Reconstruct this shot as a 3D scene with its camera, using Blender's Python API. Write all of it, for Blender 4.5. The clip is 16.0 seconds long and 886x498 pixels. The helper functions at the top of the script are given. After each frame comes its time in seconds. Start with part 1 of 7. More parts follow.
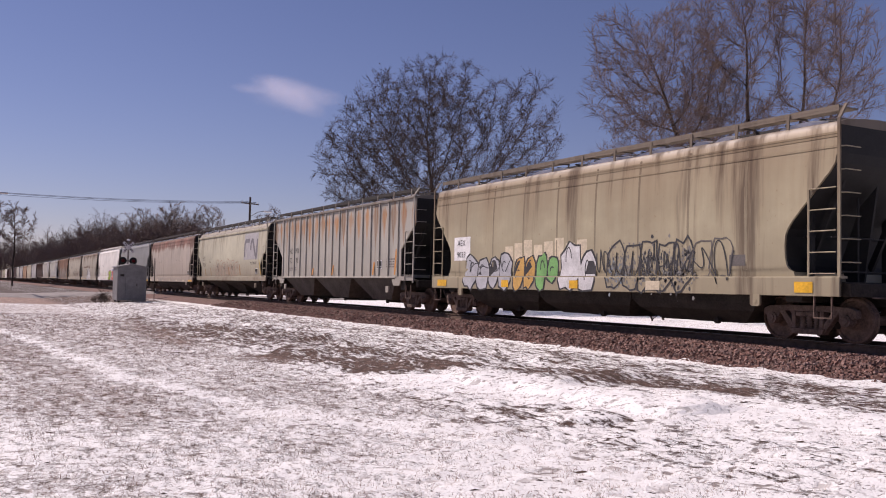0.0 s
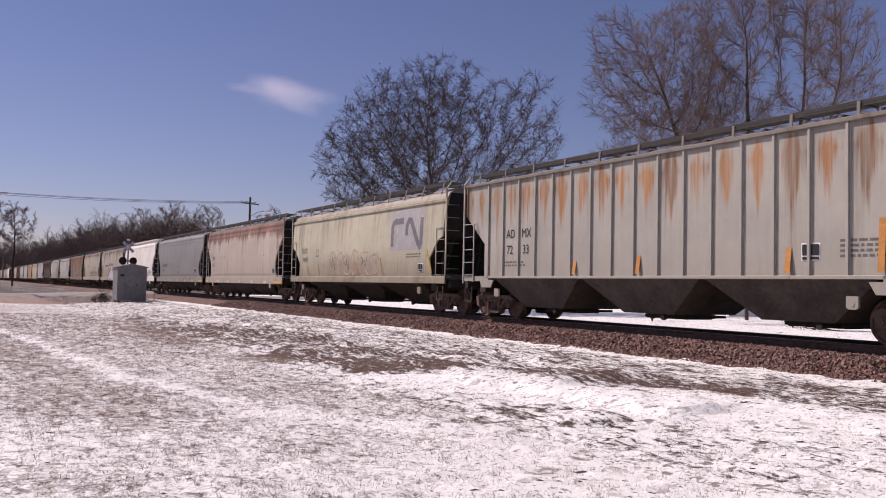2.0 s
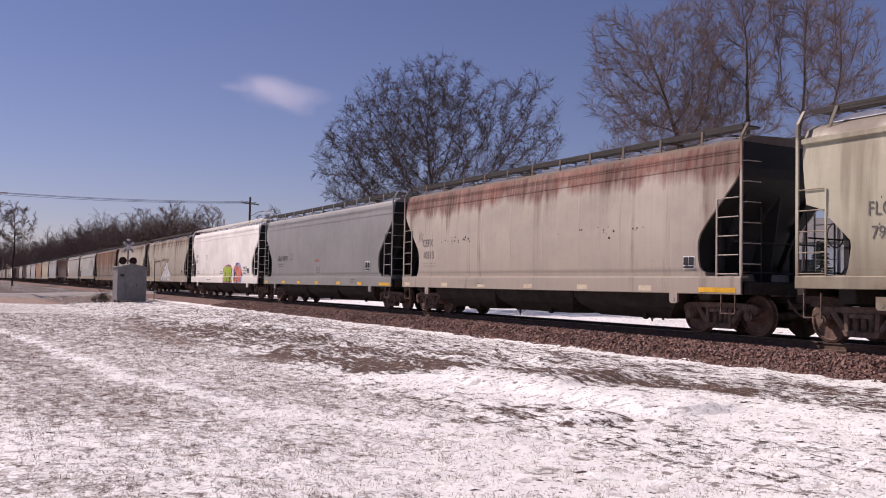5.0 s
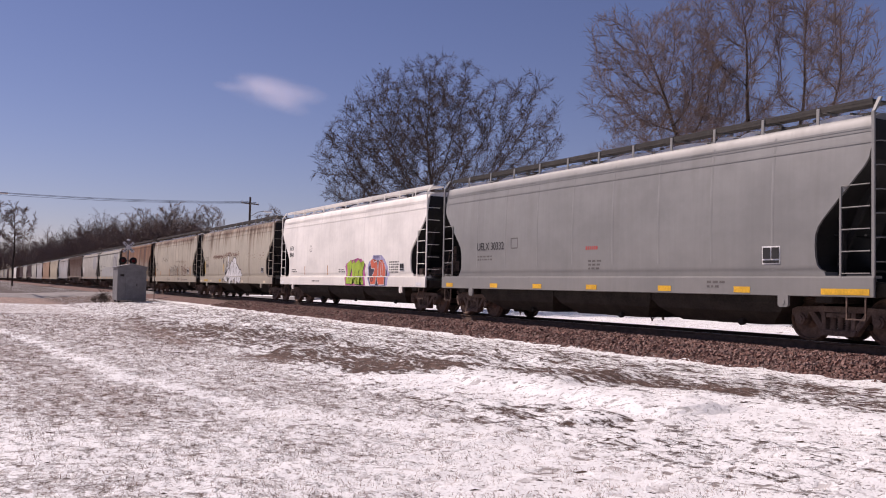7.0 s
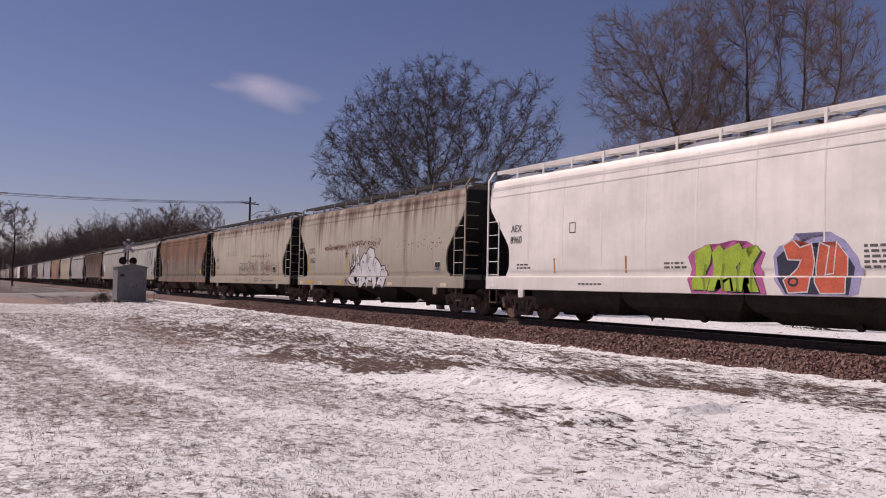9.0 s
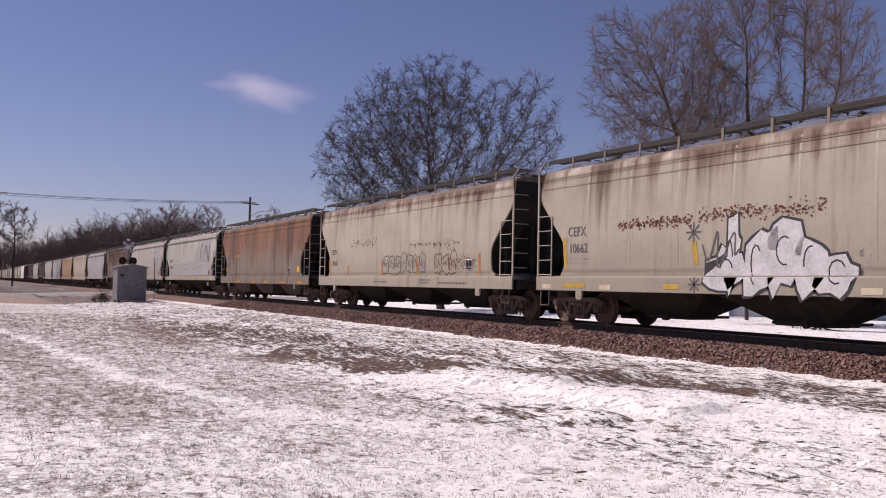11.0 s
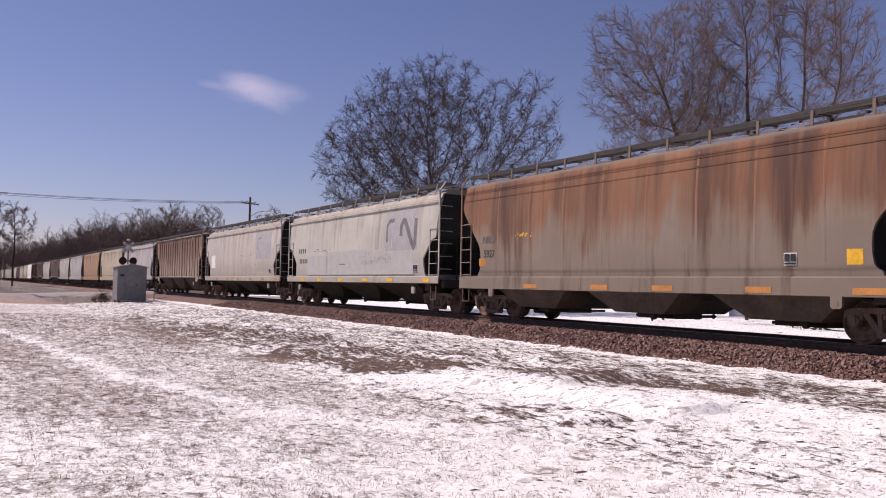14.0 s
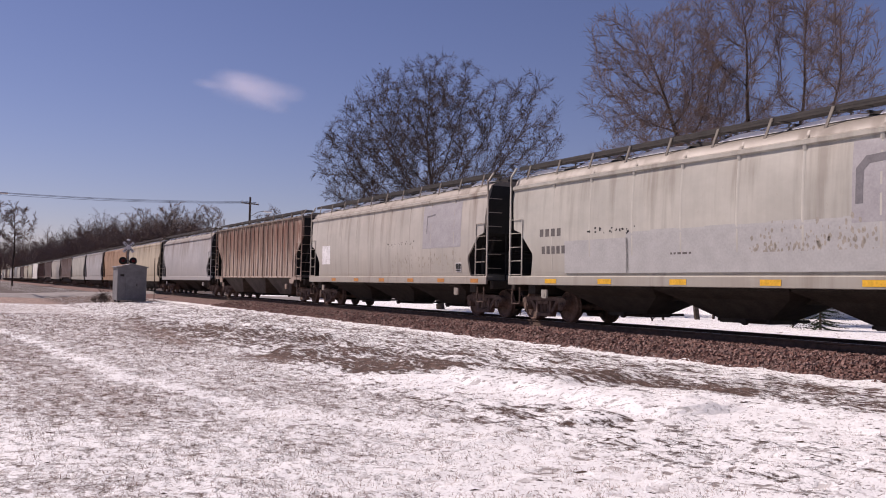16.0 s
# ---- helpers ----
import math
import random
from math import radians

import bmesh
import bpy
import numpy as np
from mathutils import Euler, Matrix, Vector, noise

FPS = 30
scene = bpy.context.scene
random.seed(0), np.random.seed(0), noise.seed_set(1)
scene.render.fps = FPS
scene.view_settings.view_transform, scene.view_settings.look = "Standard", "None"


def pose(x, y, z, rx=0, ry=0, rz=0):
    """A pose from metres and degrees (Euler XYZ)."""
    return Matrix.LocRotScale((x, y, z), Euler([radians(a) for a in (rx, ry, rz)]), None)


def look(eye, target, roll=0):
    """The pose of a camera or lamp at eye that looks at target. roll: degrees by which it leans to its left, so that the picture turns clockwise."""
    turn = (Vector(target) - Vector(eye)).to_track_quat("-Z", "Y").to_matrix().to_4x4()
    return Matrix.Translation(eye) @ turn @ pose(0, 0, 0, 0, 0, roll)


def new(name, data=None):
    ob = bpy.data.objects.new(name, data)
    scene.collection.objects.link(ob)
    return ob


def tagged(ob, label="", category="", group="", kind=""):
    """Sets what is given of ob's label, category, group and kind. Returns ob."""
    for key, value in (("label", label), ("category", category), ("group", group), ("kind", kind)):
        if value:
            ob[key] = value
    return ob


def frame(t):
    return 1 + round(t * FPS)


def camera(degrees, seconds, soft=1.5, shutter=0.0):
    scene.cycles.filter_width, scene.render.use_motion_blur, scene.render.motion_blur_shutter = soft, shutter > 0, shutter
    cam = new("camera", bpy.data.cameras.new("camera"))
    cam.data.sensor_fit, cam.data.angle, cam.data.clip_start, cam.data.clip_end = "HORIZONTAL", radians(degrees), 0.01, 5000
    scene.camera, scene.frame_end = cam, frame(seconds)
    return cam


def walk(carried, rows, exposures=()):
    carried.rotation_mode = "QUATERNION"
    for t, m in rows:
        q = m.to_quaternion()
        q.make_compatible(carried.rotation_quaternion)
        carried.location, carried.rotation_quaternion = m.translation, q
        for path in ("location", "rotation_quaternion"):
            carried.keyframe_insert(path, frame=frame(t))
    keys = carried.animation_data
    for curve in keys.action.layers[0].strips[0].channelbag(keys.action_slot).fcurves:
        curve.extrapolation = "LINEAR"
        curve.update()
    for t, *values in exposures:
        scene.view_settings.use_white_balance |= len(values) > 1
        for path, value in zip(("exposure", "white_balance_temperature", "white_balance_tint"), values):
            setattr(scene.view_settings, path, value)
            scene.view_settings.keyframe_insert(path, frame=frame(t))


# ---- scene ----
# the camera stands on a tripod beside the track; rail top is z = 0, the track runs along x
EYE = (0.0, -16.36, 0.98)
cam = camera(53.66, 16.0, soft=1.0)
YAW, PITCH = radians(28.594), radians(2.451)
AIM = (EYE[0] - math.cos(YAW) * math.cos(PITCH), EYE[1] + math.sin(YAW) * math.cos(PITCH), EYE[2] + math.sin(PITCH))
walk(cam, [(0.0, look(EYE, AIM, 1.15)), (16.0, look(EYE, AIM, 1.15))],
     [(0.0, 0.22, 6500, 30), (7.0, 0.20, 6500, 30), (7.5, 0.11, 6500, 30), (8.0, 0.0, 6500, 30), (8.5, -0.07, 6550, 30), (9.0, -0.12, 6600, 30),
      (9.8, -0.08, 6600, 30), (11.0, 0.18, 6500, 30), (12.0, 0.28, 6500, 30), (14.0, 0.34, 6500, 30), (15.0, 0.28, 6500, 30), (16.0, 0.20, 6500, 30)])

# ---- light: low winter sun from behind and beside the camera, clear sky ----
SUN_DIR = Vector((-0.60, -0.36, 0.70)).normalized()
world = bpy.data.worlds.new("winter_sky")
scene.world = world
world.use_nodes = True
wn, wl = world.node_tree.nodes, world.node_tree.links
sky = wn.new("ShaderNodeTexSky")
sky.sky_type, sky.sun_disc = "NISHITA", False
sky.sun_elevation = math.asin(SUN_DIR.z)
sky.sun_rotation = math.atan2(SUN_DIR.x, SUN_DIR.y)
sky.air_density, sky.dust_density, sky.ozone_density = 1.0, 0.1, 1.6
wn["Background"].inputs["Strength"].default_value = 0.051
tone = wn.new("ShaderNodeMix")
tone.data_type, tone.blend_type = "RGBA", "MULTIPLY"
tone.inputs[0].default_value, tone.inputs[7].default_value = 1.0, (0.93, 0.89, 1.05, 1)
wl.new(sky.outputs["Color"], tone.inputs[6])
wl.new(tone.outputs[2], wn["Background"].inputs["Color"])
sun = new("sun", bpy.data.lights.new("sun", "SUN"))
sun.data.energy, sun.data.angle, sun.data.color = 4.6, radians(0.5), (1.0, 0.925, 0.775)
sun.matrix_world = look(SUN_DIR * 100, (0, 0, 0))


# ---- materials ----
def material(name, rough=0.8, metal=0.0, spec=0.3):
    m = bpy.data.materials.new(name)
    m.use_nodes = True
    b = m.node_tree.nodes["Principled BSDF"]
    b.inputs["Roughness"].default_value, b.inputs["Metallic"].default_value = rough, metal
    b.inputs["Specular IOR Level"].default_value = spec
    return m, m.node_tree, b


def coords(nt, scale=(1, 1, 1), kind="Object"):
    c = nt.nodes.new("ShaderNodeTexCoord")
    mp = nt.nodes.new("ShaderNodeMapping")
    mp.inputs["Scale"].default_value = scale
    nt.links.new(c.outputs[kind], mp.inputs["Vector"])
    return mp.outputs["Vector"]


def noise_at(nt, vec, scale, detail=4.0, rough=0.6):
    n = nt.nodes.new("ShaderNodeTexNoise")
    n.inputs["Scale"].default_value, n.inputs["Detail"].default_value, n.inputs["Roughness"].default_value = scale, detail, rough
    if vec is not None:
        nt.links.new(vec, n.inputs["Vector"])
    return n.outputs["Fac"]


def span(nt, value, lo, hi, a=0.0, b=1.0):
    r = nt.nodes.new("ShaderNodeMapRange")
    r.clamp = True
    for i, x in enumerate((lo, hi, a, b)):
        r.inputs[i + 1].default_value = x
    nt.links.new(value, r.inputs[0])
    return r.outputs[0]


def calc(nt, op, a, b):
    n = nt.nodes.new("ShaderNodeMath")
    n.operation = op
    for i, x in enumerate((a, b)):
        if isinstance(x, (int, float)):
            n.inputs[i].default_value = x
        else:
            nt.links.new(x, n.inputs[i])
    return n.outputs[0]


def blend(nt, fac, a, b, kind="MIX"):
    n = nt.nodes.new("ShaderNodeMix")
    n.data_type, n.blend_type = "RGBA", kind
    if isinstance(fac, (int, float)):
        n.inputs[0].default_value = fac
    else:
        nt.links.new(fac, n.inputs[0])
    for i, x in ((6, a), (7, b)):
        if isinstance(x, tuple):
            n.inputs[i].default_value = (*x, 1)
        else:
            nt.links.new(x, n.inputs[i])
    return n.outputs[2]


def relief(nt, b, height, strength, distance):
    n = nt.nodes.new("ShaderNodeBump")
    n.inputs["Strength"].default_value, n.inputs["Distance"].default_value = strength, distance
    nt.links.new(height, n.inputs["Height"])
    nt.links.new(n.outputs["Normal"], b.inputs["Normal"])


def mottled(name, dark, light, scale=3.0, rough=0.85, metal=0.0, bump=0.2, depth=0.01, fine=6.0, spec=0.3):
    """A surface that varies between two colours at two scales."""
    m, nt, b = material(name, rough, metal, spec)
    v = coords(nt)
    big, small = noise_at(nt, v, scale), noise_at(nt, v, scale * fine)
    f = span(nt, calc(nt, "ADD", calc(nt, "MULTIPLY", big, 0.6), calc(nt, "MULTIPLY", small, 0.4)), 0.36, 0.64)
    nt.links.new(blend(nt, f, dark, light), b.inputs["Base Color"])
    relief(nt, b, small, bump, depth)
    return m


def by_piece(name, stops, rough=0.9, island=True, bump=0.3, scale=30.0):
    """Loose pieces, each in a colour of its own out of a range."""
    m, nt, b = material(name, rough)
    if island:
        r = nt.nodes.new("ShaderNodeNewGeometry").outputs["Random Per Island"]
    else:
        r = nt.nodes.new("ShaderNodeObjectInfo").outputs["Random"]
    ramp = nt.nodes.new("ShaderNodeValToRGB")
    e = ramp.color_ramp.elements
    while len(e) < len(stops):
        e.new(0.5)
    for k, c in enumerate(stops):
        e[k].position, e[k].color = k / (len(stops) - 1), (*c, 1)
    nt.links.new(r, ramp.inputs[0])
    n = noise_at(nt, coords(nt), scale)
    nt.links.new(blend(nt, span(nt, n, 0.3, 0.7, 0.0, 0.5), ramp.outputs[0], (0.06, 0.05, 0.045)), b.inputs["Base Color"])
    relief(nt, b, n, bump, 0.01)
    return m


def weathered(name, base, rust=0.2, rust_at=3.6, rust_depth=1.6, grime=0.4, rust_colour=(0.20, 0.075, 0.03), grime_colour=(0.085, 0.06, 0.045), seed=0.0, low_dirt=0.3, roof_at=4.28, panels=0.0, runs=0.5, bias=0.0):
    """Car paint: broad soft stains and rust that run down from the roof, dark runs, spots, mud thrown up along the sill."""
    m, nt, b = material(name, 0.62, 0.0, 0.35)
    raw = coords(nt)
    off = nt.nodes.new("ShaderNodeVectorMath")
    off.operation = "ADD"
    off.inputs[1].default_value = (seed * 17.3, seed * 3.1, seed * 5.7)
    nt.links.new(raw, off.inputs[0])

    def stretched(s):
        mp = nt.nodes.new("ShaderNodeMapping")
        mp.inputs["Scale"].default_value = s
        nt.links.new(off.outputs[0], mp.inputs["Vector"])
        return mp.outputs["Vector"]
    sep = nt.nodes.new("ShaderNodeSeparateXYZ")
    nt.links.new(raw, sep.inputs[0])
    z = sep.outputs[2]
    broad = noise_at(nt, stretched((0.9, 0.5, 0.10)), 1.0, 4.0, 0.55)
    streak = noise_at(nt, stretched((2.4, 1.5, 0.16)), 1.0, 5.0, 0.60)
    thin = noise_at(nt, stretched((9.0, 7.0, 0.5)), 1.0, 4.0, 0.6)
    cloud = noise_at(nt, stretched((0.45, 0.45, 0.6)), 1.0, 5.0, 0.65)
    speck = noise_at(nt, stretched((14, 14, 9)), 1.0, 3.0, 0.7)
    # faded, chalky variation of the paint
    c = blend(nt, span(nt, cloud, 0.35, 0.65), tuple(x * 0.86 for x in base), tuple(min(1, x * 1.08) for x in base))
    c = blend(nt, span(nt, thin, 0.35, 0.65, 0.0, 0.10), c, tuple(x * 0.5 for x in base))
    # brown dust washed down from the roof edge, uneven at its lower rim
    rim = calc(nt, "ADD", z, calc(nt, "MULTIPLY", calc(nt, "SUBTRACT", broad, 0.5), 3.6))
    rim = calc(nt, "ADD", rim, calc(nt, "MULTIPLY", calc(nt, "SUBTRACT", streak, 0.5), 1.6))
    wash = span(nt, rim, rust_at - rust_depth, rust_at + 0.25, 0.0, runs)
    c = blend(nt, wash, c, tuple(0.5 * g + 0.20 * x for g, x in zip((0.27, 0.155, 0.07), base)))
    # rust, densest below the roof edge
    high = span(nt, z, rust_at - rust_depth, rust_at, 0.0, 1.0)
    if panels:
        # one blotch in the middle of each sheet between the ribs
        wrap = calc(nt, "SUBTRACT", calc(nt, "FRACT", calc(nt, "ADD", calc(nt, "DIVIDE", sep.outputs[0], panels), 40.0), 0.0), 0.5)
        mid = span(nt, calc(nt, "ABSOLUTE", wrap, 0.0), 0.0, 0.40, 0.10, -0.15)
        top = span(nt, z, 3.85, 4.25, 0.0, -0.24)
        high = calc(nt, "SUBTRACT", high, 0.62)
        lim = calc(nt, "SUBTRACT", 0.48 - bias, calc(nt, "ADD", calc(nt, "ADD", mid, top), calc(nt, "MULTIPLY", high, 0.38)))
    else:
        lim = calc(nt, "SUBTRACT", (0.70 if rust > 0 else 0.9) - 0.12 * rust, calc(nt, "MULTIPLY", high, 0.08 + 0.20 * rust + bias))
    mixed = calc(nt, "ADD", calc(nt, "MULTIPLY", streak, 0.40), calc(nt, "ADD", calc(nt, "MULTIPLY", broad, 0.32), calc(nt, "MULTIPLY", cloud, 0.28)))
    if panels:
        mixed = calc(nt, "ADD", mixed, calc(nt, "MULTIPLY", calc(nt, "SUBTRACT", thin, 0.5), 0.35))
    r = span(nt, calc(nt, "SUBTRACT", mixed, lim), -0.05, 0.07, 0.0, 0.9)
    old = blend(nt, span(nt, broad, 0.40, 0.62), rust_colour, tuple(q * f for q, f in zip(rust_colour, (0.45, 0.45, 0.55))))
    c = blend(nt, calc(nt, "MULTIPLY", r, span(nt, thin, 0.30, 0.62, 0.25 if panels else 0.55, 1.0)), c, old)
    # dark runs
    g = span(nt, calc(nt, "ADD", calc(nt, "MULTIPLY", streak, calc(nt, "ADD", broad, 0.45)), span(nt, z, 2.6, 4.3, -0.02, 0.05)), 0.50, 0.66, 0.0, 0.85 * grime)
    c = blend(nt, g, c, grime_colour)
    s = span(nt, speck, 0.66, 0.74, 0.0, 0.5 * (grime + rust))
    c = blend(nt, s, c, rust_colour)
    low = calc(nt, "MULTIPLY", span(nt, calc(nt, "ADD", z, calc(nt, "MULTIPLY", streak, 1.2)), 1.6, 3.1, low_dirt, 0.0), span(nt, cloud, 0.3, 0.6, 0.3, 1.0))
    c = blend(nt, low, c, (0.16, 0.115, 0.08))
    # the roof is grey with old dust
    c = blend(nt, calc(nt, "MULTIPLY", span(nt, z, roof_at - 0.03, roof_at + 0.05, 0.0, 0.8), span(nt, cloud, 0.25, 0.5, 0.6, 1.0)), c, (0.16, 0.135, 0.11))
    nt.links.new(c, b.inputs["Base Color"])
    nt.links.new(span(nt, calc(nt, "ADD", r, g), 0.0, 0.8, 0.5, 0.9), b.inputs["Roughness"])
    # sheets are slightly buckled
    relief(nt, b, calc(nt, "ADD", calc(nt, "MULTIPLY", noise_at(nt, stretched((0.9, 0.9, 0.5)), 1.0, 2.0), 1.0), calc(nt, "MULTIPLY", speck, 0.06)), 0.35, 0.03)
    return m


def plain(name, colour, rough=0.6, metal=0.0, spec=0.3, vary=0.25):
    return mottled(name, tuple(x * (1 - vary) for x in colour), tuple(min(1, x * (1 + vary * 0.6)) for x in colour), 2.5, rough, metal, 0.12, 0.004, 8.0, spec)


# dark steel; on hopper bays its tone includes the shade under the sill
M_UNDER = plain("dark_steel_with_bay_shade", (0.042, 0.034, 0.028), 0.85, vary=0.45)
# plain black on the signal; on car ends the black stands for shade
M_BLACK = plain("black_paint_and_end_shade", (0.018, 0.017, 0.017), 0.7)
M_TRUCK = mottled("rusty_cast_steel", (0.06, 0.042, 0.035), (0.21, 0.145, 0.115), 5.0, 0.85)
M_WHEEL = mottled("rusty_wheel_steel", (0.06, 0.04, 0.032), (0.21, 0.13, 0.095), 4.0, 0.75)
M_TREAD = plain("bright_wheel_tread", (0.35, 0.33, 0.31), 0.35, 0.9)
M_RAIL = mottled("rusty_rail_side", (0.06, 0.04, 0.03), (0.15, 0.095, 0.07), 6.0, 0.8)
M_RAILTOP = plain("polished_rail_head", (0.40, 0.39, 0.38), 0.3, 1.0)
M_TIE = mottled("creosoted_wood", (0.035, 0.026, 0.02), (0.09, 0.07, 0.055), 4.0, 0.9)
M_STONE = by_piece("crushed_quartzite", [(0.09, 0.05, 0.042), (0.17, 0.085, 0.068), (0.25, 0.13, 0.105), (0.33, 0.21, 0.18), (0.20, 0.14, 0.125)], 0.9)
M_SNOW = mottled("wind_packed_snow", (0.70, 0.70, 0.72), (0.86, 0.86, 0.88), 2.0, 0.6, 0.0, 0.4, 0.02)
M_GRATE = plain("galvanised_grating", (0.055, 0.05, 0.047), 0.7, 0.3)


# ---- mesh helpers ----
def part(name, bm, mat, parent=None, label="", smooth=False, at=None):
    """Links a bmesh, or shares a mesh, as one mesh object under a thing or a part."""
    if isinstance(bm, bmesh.types.BMesh):
        me = bpy.data.meshes.new(name)
        bmesh.ops.recalc_face_normals(bm, faces=bm.faces)
        bm.to_mesh(me)
        bm.free()
        me.materials.append(mat)
        if smooth:
            for p in me.polygons:
                p.use_smooth = True
            me.set_sharp_from_angle(angle=radians(35))
    else:
        me = bm
    ob = new(name, me)
    if parent is not None:
        ob.parent = parent
    if at is not None:
        ob.matrix_basis = at
    if label:
        ob["label"] = label
    return ob


def box(bm, x0, x1, y0, y1, z0, z1, bevel=0.0):
    vs = [bm.verts.new((x, y, z)) for x in (x0, x1) for y in (y0, y1) for z in (z0, z1)]
    fs = [bm.faces.new([vs[i] for i in q]) for q in ((0, 1, 3, 2), (4, 6, 7, 5), (0, 4, 5, 1), (2, 3, 7, 6), (0, 2, 6, 4), (1, 5, 7, 3))]
    if bevel:
        bmesh.ops.bevel(bm, geom=list({e for f in fs for e in f.edges}), offset=bevel, segments=1, affect="EDGES")
    return bm


def rod(bm, a, b, r, n=6, r2=None):
    a, b = Vector(a), Vector(b)
    d = (b - a).normalized()
    u = d.orthogonal().normalized()
    w = d.cross(u)
    r2 = r if r2 is None else r2
    ra = [bm.verts.new(a + (u * math.cos(2 * math.pi * k / n) + w * math.sin(2 * math.pi * k / n)) * r) for k in range(n)]
    rb = [bm.verts.new(b + (u * math.cos(2 * math.pi * k / n) + w * math.sin(2 * math.pi * k / n)) * r2) for k in range(n)]
    for k in range(n):
        bm.faces.new((ra[k], ra[(k + 1) % n], rb[(k + 1) % n], rb[k]))
    bm.faces.new(ra[::-1])
    bm.faces.new(rb)
    return bm


def prism(bm, outline, y0, y1):
    """An outline of (x, z) pushed through from y0 to y1."""
    a = [bm.verts.new((x, y0, z)) for x, z in outline]
    b = [bm.verts.new((x, y1, z)) for x, z in outline]
    n = len(outline)
    for k in range(n):
        bm.faces.new((a[k], a[(k + 1) % n], b[(k + 1) % n], b[k]))
    bm.faces.new(a[::-1])
    bm.faces.new(b)
    return bm


def lathe(bm, outline, n=28, axis_y=True):
    """Turns (radius, y) pairs round the y axis."""
    rings = []
    for r, y in outline:
        rings.append([bm.verts.new((r * math.cos(2 * math.pi * k / n), y, r * math.sin(2 * math.pi * k / n))) for k in range(n)])
    for p, q in zip(rings, rings[1:]):
        for k in range(n):
            bm.faces.new((p[k], p[(k + 1) % n], q[(k + 1) % n], q[k]))
    bm.faces.new(rings[0])
    bm.faces.new(rings[-1][::-1])
    return bm


SHARED = {}


def shared(key, build, mat, smooth=False):
    """One mesh for all alike pieces."""
    if key not in SHARED:
        bm = build()
        me = bpy.data.meshes.new(key[0])
        bmesh.ops.recalc_face_normals(bm, faces=bm.faces)
        bm.to_mesh(me)
        bm.free()
        me.materials.append(mat)
        if smooth:
            for p in me.polygons:
                p.use_smooth = True
            me.set_sharp_from_angle(angle=radians(35))
        SHARED[key] = me
    return SHARED[key]


# ---- covered hopper cars ----
GAUGE, WHEEL_R = 0.7525, 0.457


def make_wheelset():
    bm = bmesh.new()
    half = [(0.10, 0.0), (0.085, 0.55), (0.14, 0.60), (0.16, 0.66), (0.34, 0.70), (0.385, 0.675), (0.482, 0.675), (0.484, 0.70), (0.462, 0.715), (0.455, 0.80), (0.405, 0.815), (0.385, 0.775), (0.19, 0.755), (0.14, 0.80), (0.10, 0.83), (0.075, 0.85), (0.075, 0.98)]
    lathe(bm, [(r, -y) for r, y in half[::-1]] + half[1:], 30)
    for side in (-1, 1):
        # plate webs and the end cap's bolts, so that a turn of the wheel shows
        for k in range(3):
            a = 2 * math.pi * k / 3
            rod(bm, (0.05 * math.cos(a), side * 0.97, 0.05 * math.sin(a)), (0.05 * math.cos(a), side * 1.0, 0.05 * math.sin(a)), 0.016, 5)
        for k in range(2):
            a = 2 * math.pi * k / 2 + 0.4
            rod(bm, (0.29 * math.cos(a), side * 0.755, 0.29 * math.sin(a)), (0.29 * math.cos(a), side * 0.775, 0.29 * math.sin(a)), 0.03, 6)
    return bm


def make_side_frame():
    """Cast side frame with two windows, a spring seat and pedestals over the axle boxes."""
    bm = bmesh.new()
    top = [(-1.12, 0.50), (-1.12, 0.66), (-0.98, 0.72), (-0.55, 0.74), (0.55, 0.74), (0.98, 0.72), (1.12, 0.66), (1.12, 0.50), (0.98, 0.60), (0.70, 0.62), (-0.70, 0.62), (-0.98, 0.60)]
    prism(bm, top, -0.09, 0.09)
    for s in (-1, 1):
        prism(bm, [(s * 0.74, 0.63), (s * 0.58, 0.63), (s * 0.26, 0.22), (s * 0.40, 0.19)], -0.075, 0.075)
        prism(bm, [(s * 0.40, 0.63), (s * 0.30, 0.63), (s * 0.27, 0.24), (s * 0.37, 0.24)], -0.10, 0.10)
        prism(bm, [(s * 1.10, 0.64), (s * 0.70, 0.64), (s * 0.74, 0.48), (s * 1.06, 0.48)], -0.08, 0.08)
        rod(bm, (s * 0.89, -0.12, 0.457), (s * 0.89, 0.10, 0.457), 0.125, 12)
        rod(bm, (s * 0.89, -0.15, 0.457), (s * 0.89, -0.12, 0.457), 0.075, 10)
    prism(bm, [(-0.42, 0.27), (0.42, 0.27), (0.36, 0.15), (-0.36, 0.15)], -0.12, 0.12)
    bmesh.ops.bevel(bm, geom=[e for e in bm.edges if e.calc_length() > 0.1], offset=0.012, segments=1, affect="EDGES")
    return bm


def make_springs():
    bm = bmesh.new()
    for k in (-0.17, 0.0, 0.17):
        for j in range(5):
            rod(bm, (k, 0, 0.275 + j * 0.05), (k, 0, 0.30 + j * 0.05), 0.075, 10)
        rod(bm, (k, 0, 0.27), (k, 0, 0.52), 0.055, 8)
    box(bm, -0.27, 0.27, -0.11, 0.11, 0.515, 0.61, 0.01)
    return bm


def make_bolster():
    bm = bmesh.new()
    box(bm, -0.2, 0.2, -1.0, 1.0, 0.50, 0.70, 0.03)
    rod(bm, (0, 0, 0.68), (0, 0, 0.80), 0.2, 14)
    for s in (-1, 1):
        box(bm, s * 0.50 - 0.06, s * 0.50 + 0.06, -0.9, 0.9, 0.28, 0.42, 0.02)
    return bm


WHEELS = []


